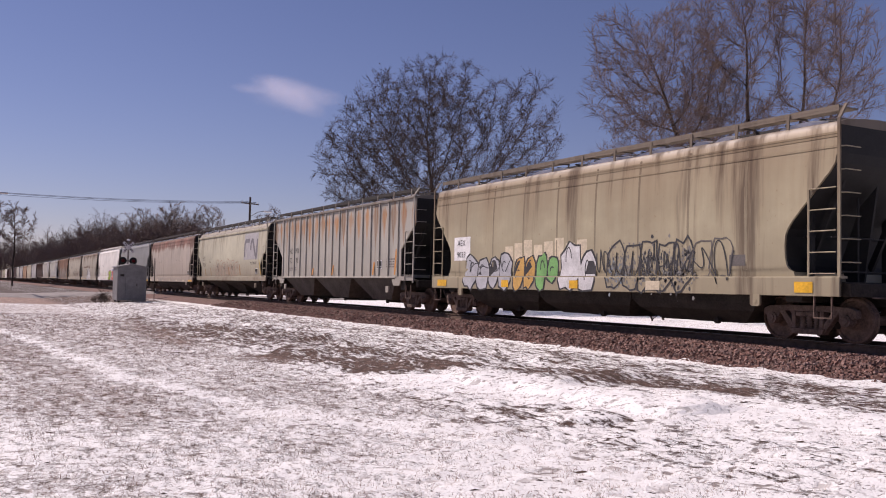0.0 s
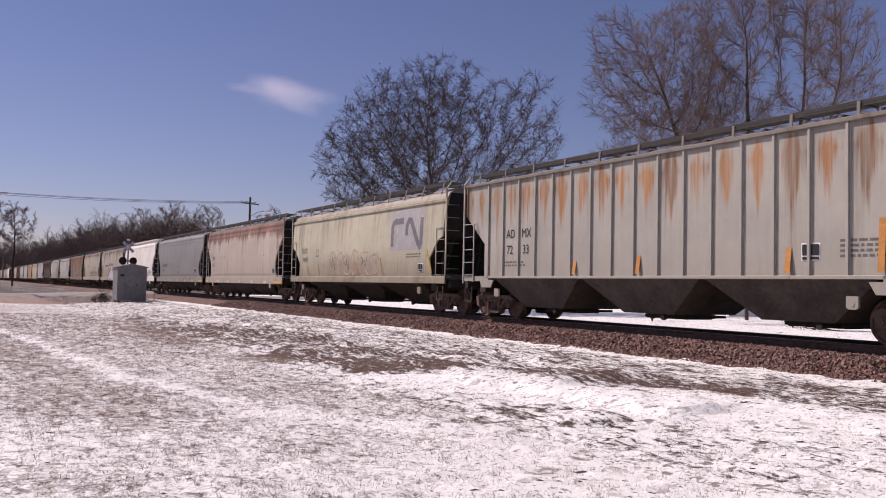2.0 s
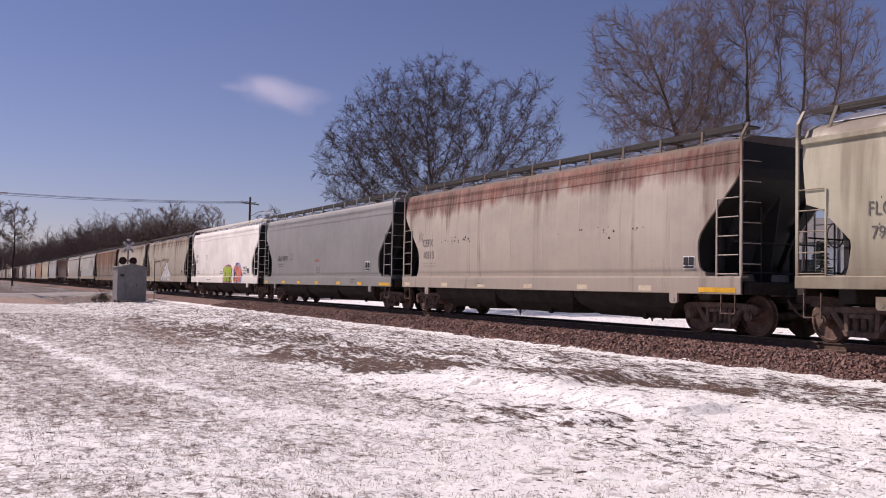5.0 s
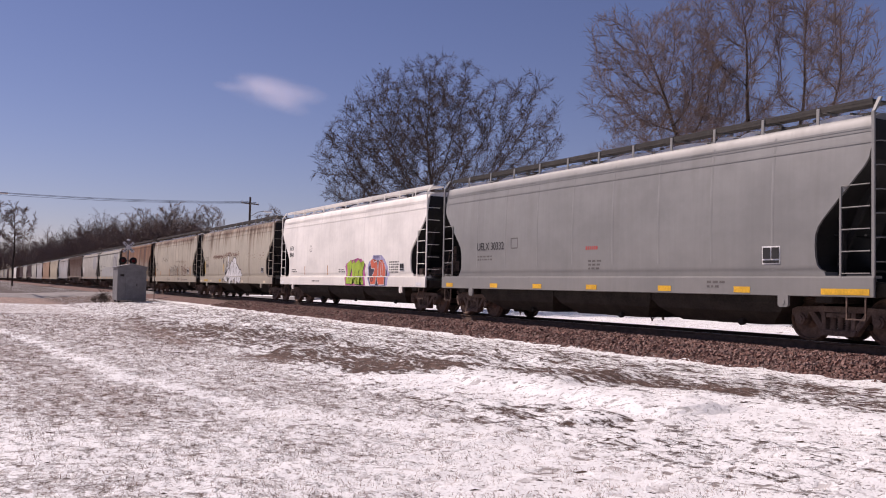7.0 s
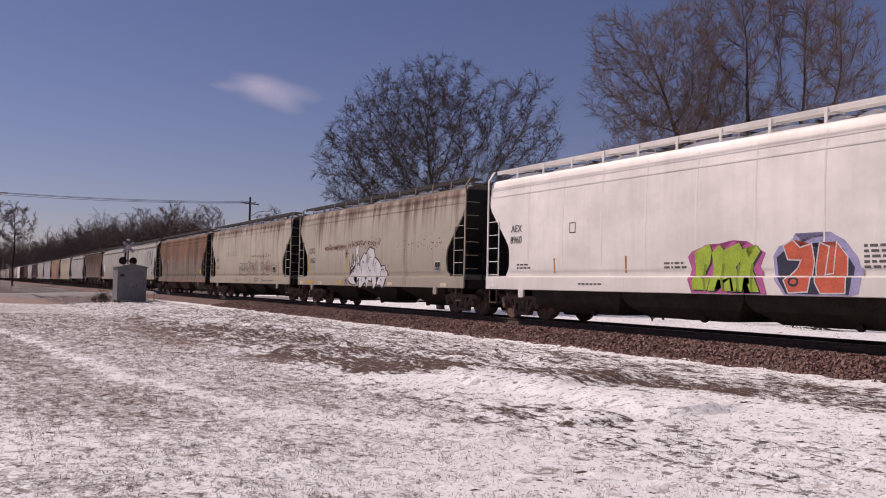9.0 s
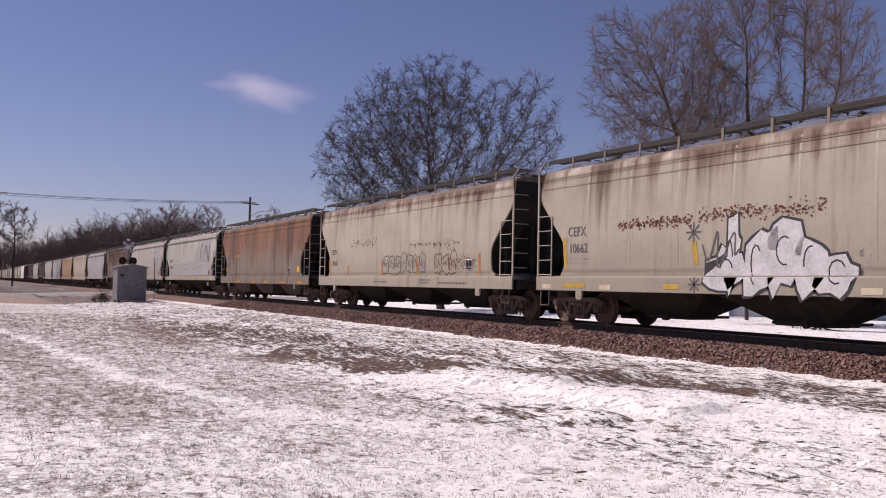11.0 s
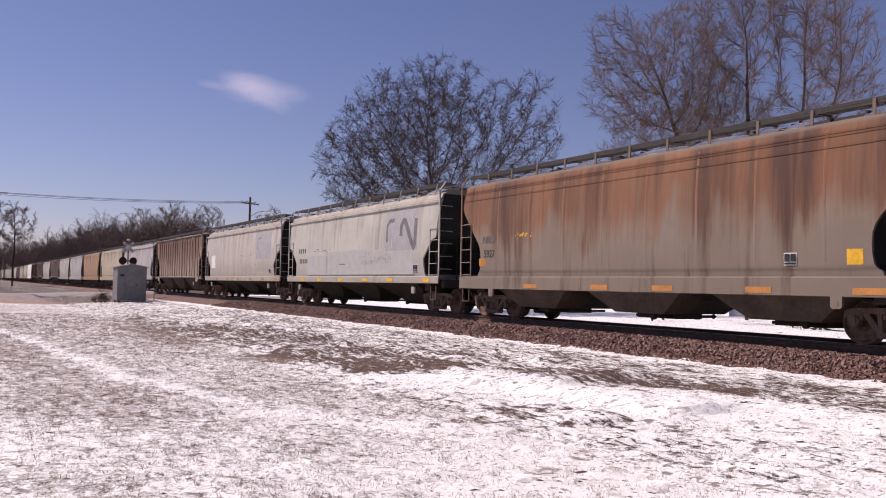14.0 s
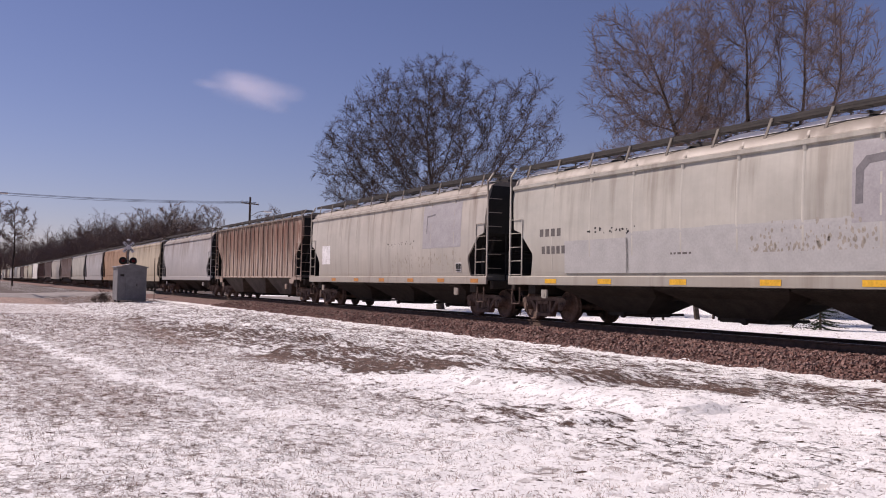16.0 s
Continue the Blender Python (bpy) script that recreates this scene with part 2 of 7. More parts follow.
def add_bogie(car, x, turning):
    bogie = part("bogie", shared(("bogie",), make_bolster, M_UNDER), None, car, at=pose(x, 0, 0))
    for s in (-1, 1):
        part("side_frame", shared(("side_frame",), make_side_frame, M_TRUCK), None, bogie, "rust-brown cast side frame", at=pose(0, s * 0.98, 0, 0, 0, 0 if s < 0 else 180))
        part("spring_nest", shared(("spring_nest",), make_springs, M_TRUCK), None, bogie, at=pose(0, s * 0.98, 0))
    for s in (-1, 1):
        w = part("wheelset", shared(("wheelset",), make_wheelset, M_WHEEL, True), None, bogie, "rusty steel wheels on an axle", at=pose(s * 0.89, 0, WHEEL_R))
        if turning:
            WHEELS.append((w, s * 0.89))
    return bogie


# outlines of the three kinds of body: half width against height, and the cut-away end
ROUND = dict(
    side=[(1.22, 1.575), (1.42, 1.575), (1.50, 1.60), (1.9, 1.612), (2.4, 1.62), (2.9, 1.615), (3.3, 1.605), (3.6, 1.59), (3.86, 1.57), (4.10, 1.545), (4.28, 1.52), (4.37, 1.45), (4.43, 1.25), (4.47, 0.85), (4.50, 0.4)],
    end=[(1.22, 7.30), (1.42, 7.22), (1.47, 7.14), (1.56, 7.07), (1.72, 7.035), (1.95, 7.025), (2.15, 7.04), (2.30, 7.10), (2.45, 7.21), (3.40, 8.10), (3.55, 8.20), (3.75, 8.24), (4.6, 8.24)],
    sill=(0.93, 1.32), half=8.34, board=(0.86, 1.38), ledge=False, bogie=7.15)
LEDGED = dict(
    side=[(1.22, 1.56), (1.36, 1.56), (1.45, 1.58), (1.9, 1.605), (2.4, 1.62), (2.9, 1.615), (3.3, 1.60), (3.7, 1.57), (3.97, 1.54), (4.00, 1.595), (4.09, 1.595), (4.13, 1.50), (4.30, 1.42), (4.40, 1.25), (4.47, 0.8), (4.50, 0.4)],
    end=[(1.22, 7.15), (1.36, 7.12), (1.49, 7.06), (1.9, 6.98), (2.02, 7.0), (2.58, 7.56), (2.66, 7.66), (2.76, 7.98), (3.8, 8.12), (4.6, 8.12)],
    sill=(1.08, 1.33), half=8.24, board=(0.86, 1.38), ledge=True, bogie=7.15)
RIBBED = dict(
    side=[(1.30, 1.53), (1.35, 1.53), (1.9, 1.53), (2.4, 1.53), (2.9, 1.53), (3.4, 1.53), (3.9, 1.53), (4.34, 1.53), (4.38, 1.50), (4.46, 1.0), (4.50, 0.4)],
    end=[(1.30, 7.26), (2.39, 7.26), (3.36, 8.46), (4.6, 8.46)],
    sill=(1.10, 1.34), half=8.52, board=(0.86, 1.38), ledge=False, bogie=7.4)


def along(pairs, z):
    for (z0, v0), (z1, v1) in zip(pairs, pairs[1:]):
        if z <= z1:
            return v0 + (v1 - v0) * max(0.0, (z - z0)) / (z1 - z0)
    return pairs[-1][1]


def make_body(kind):
    """The tank: side sheets that curve in to the roof, cut back at both ends over the slope sheets."""
    bm = bmesh.new()
    zs = sorted({z for z, _ in kind["side"]} | {z for z, _ in kind["end"] if z < 4.3})
    cols = [-1.0] + [-0.9 + 0.15 * k for k in range(13)] + [1.0]
    loops = []
    for z in zs:
        w, e = along(kind["side"], z), along(kind["end"], z)
        near = [bm.verts.new((c * e, -w, z)) for c in cols]
        far = [bm.verts.new((c * e, w, z)) for c in cols]
        loops.append((near, far))
    n = len(cols)
    for (a, b), (c, d) in zip(loops, loops[1:]):
        for k in range(n - 1):
            bm.faces.new((a[k], a[k + 1], c[k + 1], c[k]))
            bm.faces.new((b[k], b[k + 1], d[k + 1], d[k]))
        for k in (0, n - 1):
            bm.faces.new((a[k], b[k], d[k], c[k]))
    for a, b in (loops[0], loops[-1]):
        for k in range(n - 1):
            bm.faces.new((a[k], a[k + 1], b[k + 1], b[k]))
    return bm


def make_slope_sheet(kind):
    """Slope sheet inboard of the cut-away sides, blackened for end shade, with its centre web."""
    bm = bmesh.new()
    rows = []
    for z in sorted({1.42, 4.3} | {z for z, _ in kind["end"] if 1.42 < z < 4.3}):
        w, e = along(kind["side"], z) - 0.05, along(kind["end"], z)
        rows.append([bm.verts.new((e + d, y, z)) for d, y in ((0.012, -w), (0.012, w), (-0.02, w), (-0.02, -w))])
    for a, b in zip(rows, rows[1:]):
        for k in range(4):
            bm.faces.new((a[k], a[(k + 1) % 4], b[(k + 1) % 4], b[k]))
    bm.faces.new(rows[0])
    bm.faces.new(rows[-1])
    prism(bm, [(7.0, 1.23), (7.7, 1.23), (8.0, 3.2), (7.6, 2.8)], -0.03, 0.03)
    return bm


def make_bay(kind, lit, which, slim=False):
    """A hopper bay that tapers down to its outlet gate."""
    bm = bmesh.new()
    top = kind["side"][0][0] + 0.06
    s = 1 if which >= 0 else -1
    if lit:
        c = 4.55 * which
        spans = [(c - 2.26, c + 2.26, 1.50, top), (c - 2.26, c + 2.26, 1.50, top - 0.04), (c - 0.92, c + 0.92, 1.05, 0.40)]
    elif slim:
        c = 4.1 * which
        spans = [(c - 2.03, c + 2.03, 1.36, top), (c - 2.03, c + 2.03, 1.36, 1.02), (c - 1.70, c + 1.70, 0.95, 0.82), (c - 0.72, c + 0.72, 0.42, 0.34)]
    elif which == 0:
        spans = [(-2.03, 2.03, 1.36, top), (-2.03, 2.03, 1.36, 0.78), (-1.86, 1.86, 1.25, 0.58), (-1.45, 1.45, 0.9, 0.30)]
    else:
        spans = [(2.07, 6.2, 1.36, top), (2.07, 6.1, 1.36, 0.78), (2.24, 5.9, 1.25, 0.58), (2.7, 5.4, 0.9, 0.30)]
        spans = [(min(s * a, s * b), max(s * a, s * b), w, z) for a, b, w, z in spans]
    rows = [[bm.verts.new(p) for p in ((a, -w, z), (b, -w, z), (b, w, z), (a, w, z))] for a, b, w, z in spans]
    for a, b in zip(rows, rows[1:]):
        for k in range(4):
            bm.faces.new((a[k], a[(k + 1) % 4], b[(k + 1) % 4], b[k]))
    bm.faces.new(rows[-1])
    bm.faces.new(rows[0])
    return bm


def make_gate():
    bm = bmesh.new()
    box(bm, -0.75, 0.75, -0.45, 0.45, 0.27, 0.40, 0.02)
    rod(bm, (0.6, -1.05, 0.33), (0.6, 1.05, 0.33), 0.035, 8)
    rod(bm, (0.6, -1.12, 0.33), (0.6, -1.02, 0.33), 0.075, 8)
    box(bm, -0.9, -0.75, -0.35, 0.35, 0.29, 0.36)
    return bm


def make_centre_sill(kind):
    bm = bmesh.new()
    h = kind["half"]
    box(bm, -h - 0.15, h + 0.15, -0.30, 0.30, 0.74, 1.06, 0.02)
    for s in (-1, 1):
        # end platform with its cross bearer and body bolster
        box(bm, s * h - 0.10, s * h + 0.10, -1.45, 1.45, 0.93, 1.20, 0.02)
        b = kind["bogie"]
        box(bm, s * b - 0.2, s * b + 0.2, -1.5, 1.5, 0.80, 1.15, 0.03)
        box(bm, min(s * 6.7, s * h), max(s * 6.7, s * h), -1.48, 1.48, 1.19, 1.225)
    return bm


def make_coupler():
    bm = bmesh.new()
    box(bm, 0.0, 0.62, -0.10, 0.10, 0.76, 0.96, 0.03)
    prism(bm, [(0.58, 0.70), (0.80, 0.72), (0.84, 0.86), (0.80, 1.0), (0.58, 1.02)], -0.17, 0.15)
    box(bm, 0.05, 0.12, -0.28, 0.28, 0.62, 1.06, 0.02)
    rod(bm, (0.15, -0.9, 0.92), (0.15, 0.2, 0.92), 0.018, 5)
    for a, b in (((0.2, -0.42, 0.82), (0.42, -0.40, 0.55)), ((0.42, -0.40, 0.55), (0.68, -0.34, 0.42))):
        rod(bm, a, b, 0.03, 6)
    return bm


def make_sill(kind, side):
    bm = bmesh.new()
    z0, z1 = kind["sill"]
    h = kind["half"]
    y = 1.61
    box(bm, -h, h, side * y - 0.035, side * y + 0.035, z0, z1, 0.012)
    box(bm, -h, h, side * 1.50 - 0.09, side * 1.50 + 0.09, z1 - 0.03, z1 + 0.02)
    return bm


def make_rib(kind):
    bm = bmesh.new()
    box(bm, -0.035, 0.035, -0.05, 0.0, 1.345, 4.31, 0.008)
    box(bm, -0.06, 0.06, -0.012, 0.0, 1.345, 4.31)
    return bm


def make_eave(kind):
    bm = bmesh.new()
    e = along(kind["end"], 4.3)
    box(bm, -e, e, -1.60, -1.50, 4.31, 4.40, 0.01)
    box(bm, -7.05, 7.05, -1.60, -1.50, 1.27, 1.345, 0.01)
    return bm


def make_seam(kind):
    """A lapped weld seam that follows the side sheet."""
    bm = bmesh.new()
    rows = []
    for z in [1.46 + 0.2 * k for k in range(14)] + [4.2, 4.3]:
        y = along(kind["side"], z)
        rows.append([bm.verts.new((dx, -y - d, z)) for dx, d in ((-0.05, -0.002), (-0.02, 0.0035), (0.02, 0.0035), (0.05, -0.002))])
    for a, b in zip(rows, rows[1:]):
        for k in range(3):
            bm.faces.new((a[k], a[k + 1], b[k + 1], b[k]))
    return bm


def make_long_seam(kind, z):
    bm = bmesh.new()
    e, y = along(kind["end"], z), along(kind["side"], z)
    box(bm, -e, e, -y - 0.012, -y + 0.01, z - 0.02, z + 0.02)
    return bm


def make_board(kind, side):
    """Open-grid running board along the roof, with snow left on it."""
    bm = bmesh.new()
    h, (a, b) = kind["half"] - 0.2, kind["board"]
    for k in range(8):
        y = side * (a + (b - a) * k / 7)
        box(bm, -h, h, y - 0.017, y + 0.017, 4.66, 4.70)
    for k in range(41):
        x = -h + 2 * h * k / 40
        box(bm, x - 0.012, x + 0.012, side * a - 0.01, side * b + 0.01, 4.665, 4.69)
    box(bm, -h, h, side * b - 0.012, side * b + 0.012, 4.60, 4.72)
    return bm


def make_post(kind):
    bm = bmesh.new()
    lean = 0.10 if kind["ledge"] else 0.0
    foot = 1.42
    a, b = Vector((-lean, -foot, 4.22 if kind["ledge"] else 4.30)), Vector((lean, -1.40, 4.70))
    for p in ((a, b),):
        v = [bm.verts.new(q + Vector(d)) for q in p for d in ((-0.035, -0.012, 0), (0.035, -0.012, 0), (0.035, 0.012, 0), (-0.035, 0.012, 0))]
        for f in ((0, 1, 5, 4), (1, 2, 6, 5), (2, 3, 7, 6), (3, 0, 4, 7), (0, 3, 2, 1), (4, 5, 6, 7)):
            bm.faces.new([v[i] for i in f])
    rod(bm, (lean, -1.40, 4.64), (lean, -0.80, 4.64), 0.02, 5)
    rod(bm, (0, -0.84, 4.46), (lean, -0.84, 4.66), 0.02, 5)
    return bm


def make_hatch():
    """A long trough hatch cover with its clamp bars."""
    bm = bmesh.new()
    prism(bm, [(-1.87, 4.47), (1.87, 4.47), (1.87, 4.62), (1.78, 4.67), (-1.78, 4.67), (-1.87, 4.62)], -0.44, 0.44)
    for j in range(4):
        x = -1.35 + 0.9 * j
        box(bm, x - 0.03, x + 0.03, -0.54, 0.54, 4.66, 4.70)
    return bm


def make_roof_snow():
    """Ragged strips of snow that lie on the roof under the running boards."""
    bm = bmesh.new()
    rng = random.Random(5)
    for side in (-1, 1):
        x = -7.7
        while x < 7.4:
            n = min(rng.uniform(0.5, 2.6), 7.8 - x)
            steps = max(3, int(n / 0.22))
            v = []
            for i in range(steps + 1):
                t = min(1.0, 3 * min(i, steps - i) / steps + 0.15) * rng.uniform(0.65, 1.0)
                v.append([bm.verts.new((x + n * i / steps, side * w, z)) for w, z in ((1.30, 4.40), (1.24 + 0.05 * t, 4.44 + 0.075 * t), (1.02, 4.47 + 0.10 * t), (0.76, 4.46))])
            for p, q in zip(v, v[1:]):
                for k in range(3):
                    bm.faces.new((p[k], p[k + 1], q[k + 1], q[k]))
            x += n + (rng.uniform(0.05, 0.25) if rng.random() < 0.7 else rng.uniform(0.5, 1.4))
    return bm


def make_corner_post(kind):
    """Upright at the car's corner that bends in to the running board."""
    bm = bmesh.new()
    box(bm, -0.035, 0.035, -1.625, -1.585, kind["sill"][0], 4.42, 0.005)
    v = [bm.verts.new(p) for p in ((-0.035, -1.625, 4.40), (0.035, -1.625, 4.40), (0.035, -1.585, 4.40), (-0.035, -1.585, 4.40), (-0.035, -1.42, 4.71), (0.035, -1.42, 4.71), (0.035, -1.37, 4.71), (-0.035, -1.37, 4.71))]
    for f in ((0, 1, 5, 4), (1, 2, 6, 5), (2, 3, 7, 6), (3, 0, 4, 7), (4, 5, 6, 7)):
        bm.faces.new([v[i] for i in f])
    return bm


def make_stile(kind):
    bm = bmesh.new()
    box(bm, -0.022, 0.022, -1.64, -1.61, kind["sill"][0] + 0.05, 3.05, 0.004)
    rod(bm, (0, -1.62, 3.03), (0.0, -1.50, 3.10), 0.016, 5)
    return bm


def make_rung():
    bm = bmesh.new()
    rod(bm, (-0.30, -1.635, 0), (0.30, -1.635, 0), 0.013, 6)
    return bm


def make_stirrup():
    bm = bmesh.new()
    for x in (-0.2, 0.2):
        box(bm, x - 0.012, x + 0.012, -1.62, -1.58, 0.52, 1.0)
    box(bm, -0.21, 0.21, -1.63, -1.57, 0.50, 0.525)
    return bm


def make_end_frame(kind):
    """Uprights, grab rails and crossover under the slope sheet at the end of the car."""
    bm = bmesh.new()
    e = along(kind["end"], 3.3)
    for y in (-0.75, 0.75):
        rod(bm, (kind["half"] - 0.25, y, 1.2), (kind["half"] - 0.25, y, 2.9), 0.02, 6)
    for y in (-1.0, 1.0):
        prism(bm, [(6.9, 1.22), (7.05, 1.22), (e + 0.02, 3.35), (e - 0.12, 3.35)], y - 0.04, y + 0.04)
        box(bm, 7.28, 7.40, y * 1.2 - 0.05, y * 1.2 + 0.05, 1.2, 2.75)
    rod(bm, (kind["half"] - 0.25, -1.55, 2.1), (kind["half"] - 0.25, 1.55, 2.1), 0.018, 6)
    rod(bm, (kind["half"] - 0.05, -1.5, 1.42), (kind["half"] - 0.05, 1.5, 1.42), 0.018, 6)
    rod(bm, (7.25, -1.3, 2.15), (7.25, 1.3, 2.15), 0.025, 6)
    return bm


def make_brake_gear():
    bm = bmesh.new()
    rod(bm, (7.55, -0.9, 1.5), (7.55, 0.1, 1.5), 0.2, 12)
    rod(bm, (7.3, 0.4, 1.40), (7.3, 0.9, 1.40), 0.13, 10)
    box(bm, 7.2, 7.5, -1.35, -1.05, 1.25, 1.65, 0.03)
    rod(bm, (7.0, -1.2, 1.55), (8.0, -0.4, 1.35), 0.025, 5)
    # valve block, pipes and the hand brake wheel
    box(bm, 7.85, 8.05, -0.35, -0.05, 1.55, 1.95, 0.03)
    rod(bm, (7.95, -0.2, 1.9), (7.95, -0.2, 2.5), 0.05, 8)
    for a, b in (((7.95, -0.2, 2.45), (8.1, -0.5, 2.3)), ((8.1, -0.5, 2.3), (8.15, -0.7, 1.4)), ((7.9, 0.1, 1.9), (8.1, 0.5, 1.3)), ((7.6, -0.6, 1.7), (8.0, -0.2, 1.9))):
        rod(bm, a, b, 0.022, 6)
    for k in range(12):
        p, q = 0.5236 * k, 0.5236 * (k + 1)
        rod(bm, (8.12, 0.55 + 0.26 * math.cos(p), 2.2 + 0.26 * math.sin(p)), (8.12, 0.55 + 0.26 * math.cos(q), 2.2 + 0.26 * math.sin(q)), 0.016, 5)
    return bm


def make_grab():
    bm = bmesh.new()
    rod(bm, (0.0, -1.60, 0), (0.10, -1.55, 0), 0.013, 5)
    rod(bm, (0.10, -1.55, 0), (0.10, -1.15, 0), 0.013, 5)
    return bm


def make_jack_pad():
    bm = bmesh.new()
    prism(bm, [(-0.13, 0.95), (0.13, 0.95), (0.13, 0.74), (0.08, 0.70), (-0.08, 0.70), (-0.13, 0.74)], -1.66, -1.60)
    rod(bm, (0, -1.668, 0.80), (0, -1.655, 0.80), 0.05, 10)
    return bm


def clipped(outline, z, above):
    """The part of an outline above or below a height."""
    out = []
    for (x0, z0), (x1, z1) in zip(outline, outline[1:] + outline[:1]):
        a, b = (z0 >= z) == above, (z1 >= z) == above
        if a:
            out.append((x0, z0))
        if a != b:
            out.append((x0 + (x1 - x0) * (z - z0) / (z1 - z0), z))
    return out


def decal(car, name, kind, outlines, mat, label, lift=0.009):
    """Flat painted shapes that lie on the side sheet and the sill; outlines are lists of (x, z)."""
    bm = bmesh.new()
    lift *= 0.55
    edge = kind["sill"][1]
    for outline in outlines:
        if kind is RIBBED:
            pieces = [(outline, False)]
        else:
            rest, pieces = clipped(outline, edge + 0.022, True), [(clipped(outline, edge - 0.012, False), True)]
            # shapes follow the bends of the side sheet
            for bend in [z for z, _ in kind["side"] if 1.5 < z < 4.0]:
                if len(rest) > 2 and min(p[1] for p in rest) < bend < max(p[1] for p in rest):
                    pieces.append((clipped(rest, bend, False), False))
                    rest = clipped(rest, bend, True)
            pieces.append((rest, False))
        for piece, sill in pieces:
            if len(piece) < 3:
                continue
            vs = [bm.verts.new((x, -(1.646 if sill else max(along(kind["side"], z), 1.592 if z < edge + 0.1 else 0)) - lift, z)) for x, z in piece]
            f = bm.faces.new(vs)
            if len(vs) > 4:
                bmesh.ops.triangulate(bm, faces=[f])
    if not bm.faces:
        bm.free()
        return None
    bmesh.ops.remove_doubles(bm, verts=bm.verts, dist=0.0015)
    return part(name, bm, mat, car, label)


def stroke(points, w):
    """A band of width w along a line of (x, z), as quads that meet at mitred joints."""
    n = len(points)
    left, right = [], []
    for k, (x, z) in enumerate(points):
        ax, az = points[max(k - 1, 0)]
        bx, bz = points[min(k + 1, n - 1)]
        d0 = Vector((x - ax, z - az)) if k else Vector((bx - x, bz - z))
        d1 = Vector((bx - x, bz - z)) if k < n - 1 else d0
        d0, d1 = d0.normalized(), d1.normalized()
        t = (d0 + d1) if (d0 + d1).length > 0.3 else d0
        t.normalize()
        m = w / 2 / max(0.55, abs(t.dot(d1)))
        left.append((x - t.y * m, z + t.x * m))
        right.append((x + t.y * m, z - t.x * m))
    return [[left[k], right[k], right[k + 1], left[k + 1]] for k in range(n - 1)]


def scribble(x0, x1, z0, z1, seed, turns=4):
    """A loose wandering spray line with uneven loops."""
    rng = random.Random(seed)
    a, b, c = rng.uniform(0.7, 1.3), rng.uniform(1.6, 2.7), rng.uniform(0, 6)
    n = 26 * turns
    out = []
    for k in range(n + 1):
        u = k / n
        ph = u * turns * 6.283
        r = 0.5 + 0.35 * math.sin(ph * 0.37 + c)
        out.append((x0 + (x1 - x0) * u + (x1 - x0) / turns * 0.45 * r * math.sin(ph * a + c), (z0 + z1) / 2 + (z1 - z0) * 0.5 * (0.62 * math.cos(ph) * (0.6 + 0.4 * r) + 0.38 * math.sin(ph * b * 0.31 + c))))
    return out


def lettering(car, text, x, z, size, mat, kind, stretch=1.0, lift=0.010):
    """Stencilled letters in the built-in font, as a mesh on the side sheet."""
    cu = bpy.data.curves.new("lettering", "FONT")
    cu.body, cu.size, cu.resolution_u = text, size / 0.70, 3
    tmp = bpy.data.objects.new("lettering", cu)
    me = bpy.data.meshes.new_from_object(tmp)
    bpy.data.objects.remove(tmp)
    for v in me.vertices:
        px, pz = v.co.x * stretch, v.co.y
        v.co = Vector((x + px, -along(kind["side"], z + pz) - lift, z + pz))
    me.materials.clear()
    me.materials.append(mat)
    return part("lettering", me, None, car)


def small_print(car, kind, x, z, w, rows, mat, lift=0.009, seed=1):
    """Rows of print too small to read: plain bars."""
    rng = random.Random(seed)
    quads = []
    for r in range(rows):
        px = x
        while px < x + w - 0.05:
            n = rng.uniform(0.06, 0.2)
            zz = z - r * 0.10
            quads.append([(px, zz), (px + n, zz), (px + n, zz + 0.05), (px, zz + 0.05)])
            px += n + 0.05
    return decal(car, "stencil_print", kind, quads, mat, "rows of small stencilled print", lift)


def smear(car, kind, x0, x1, z0, z1, n, mat, name="flaked_patch", label="flaked dark paint", seed=3, tall=1.0, size=1.0):
    """Ragged flakes of paint scattered over a stretch of the side."""
    rng = random.Random(seed)
    out = []
    for _ in range(n):
        cx, cz = rng.uniform(x0, x1), z0 + (z1 - z0) * (0.5 + rng.gauss(0, 0.22))
        r = size * rng.uniform(0.008, 0.045)
        k = rng.randint(5, 7)
        out.append([(cx + r * rng.uniform(0.6, 1.4) * math.cos(6.283 * i / k), cz + tall * r * rng.uniform(0.4, 1.1) * math.sin(6.283 * i / k)) for i in range(k)])
    return tagged(decal(car, name, kind, out, mat, label, 0.007), kind="stuff")


def bubble(x0, x1, z0, z1, seed, n=14, rough=0.16, grow=0.0, lean=0.15):
    """A rounded, lumpy letter-like shape."""
    rng = random.Random(seed)
    cx, cz, rx, rz = (x0 + x1) / 2, (z0 + z1) / 2, (x1 - x0) / 2 + grow, (z1 - z0) / 2 + grow
    out = []
    for k in range(n):
        a = 6.283 * k / n
        f = 1 + rng.uniform(-rough, rough)
        c, s = math.cos(a), math.sin(a)
        q = (abs(c) ** 3 + abs(s) ** 3) ** (-1 / 3)
        out.append((cx + rx * f * q * c + lean * s * rz, cz + rz * f * q * s))
    return out


def rect(x0, x1, z0, z1):
    return [(x0, z0), (x1, z0), (x1, z1), (x0, z1)]


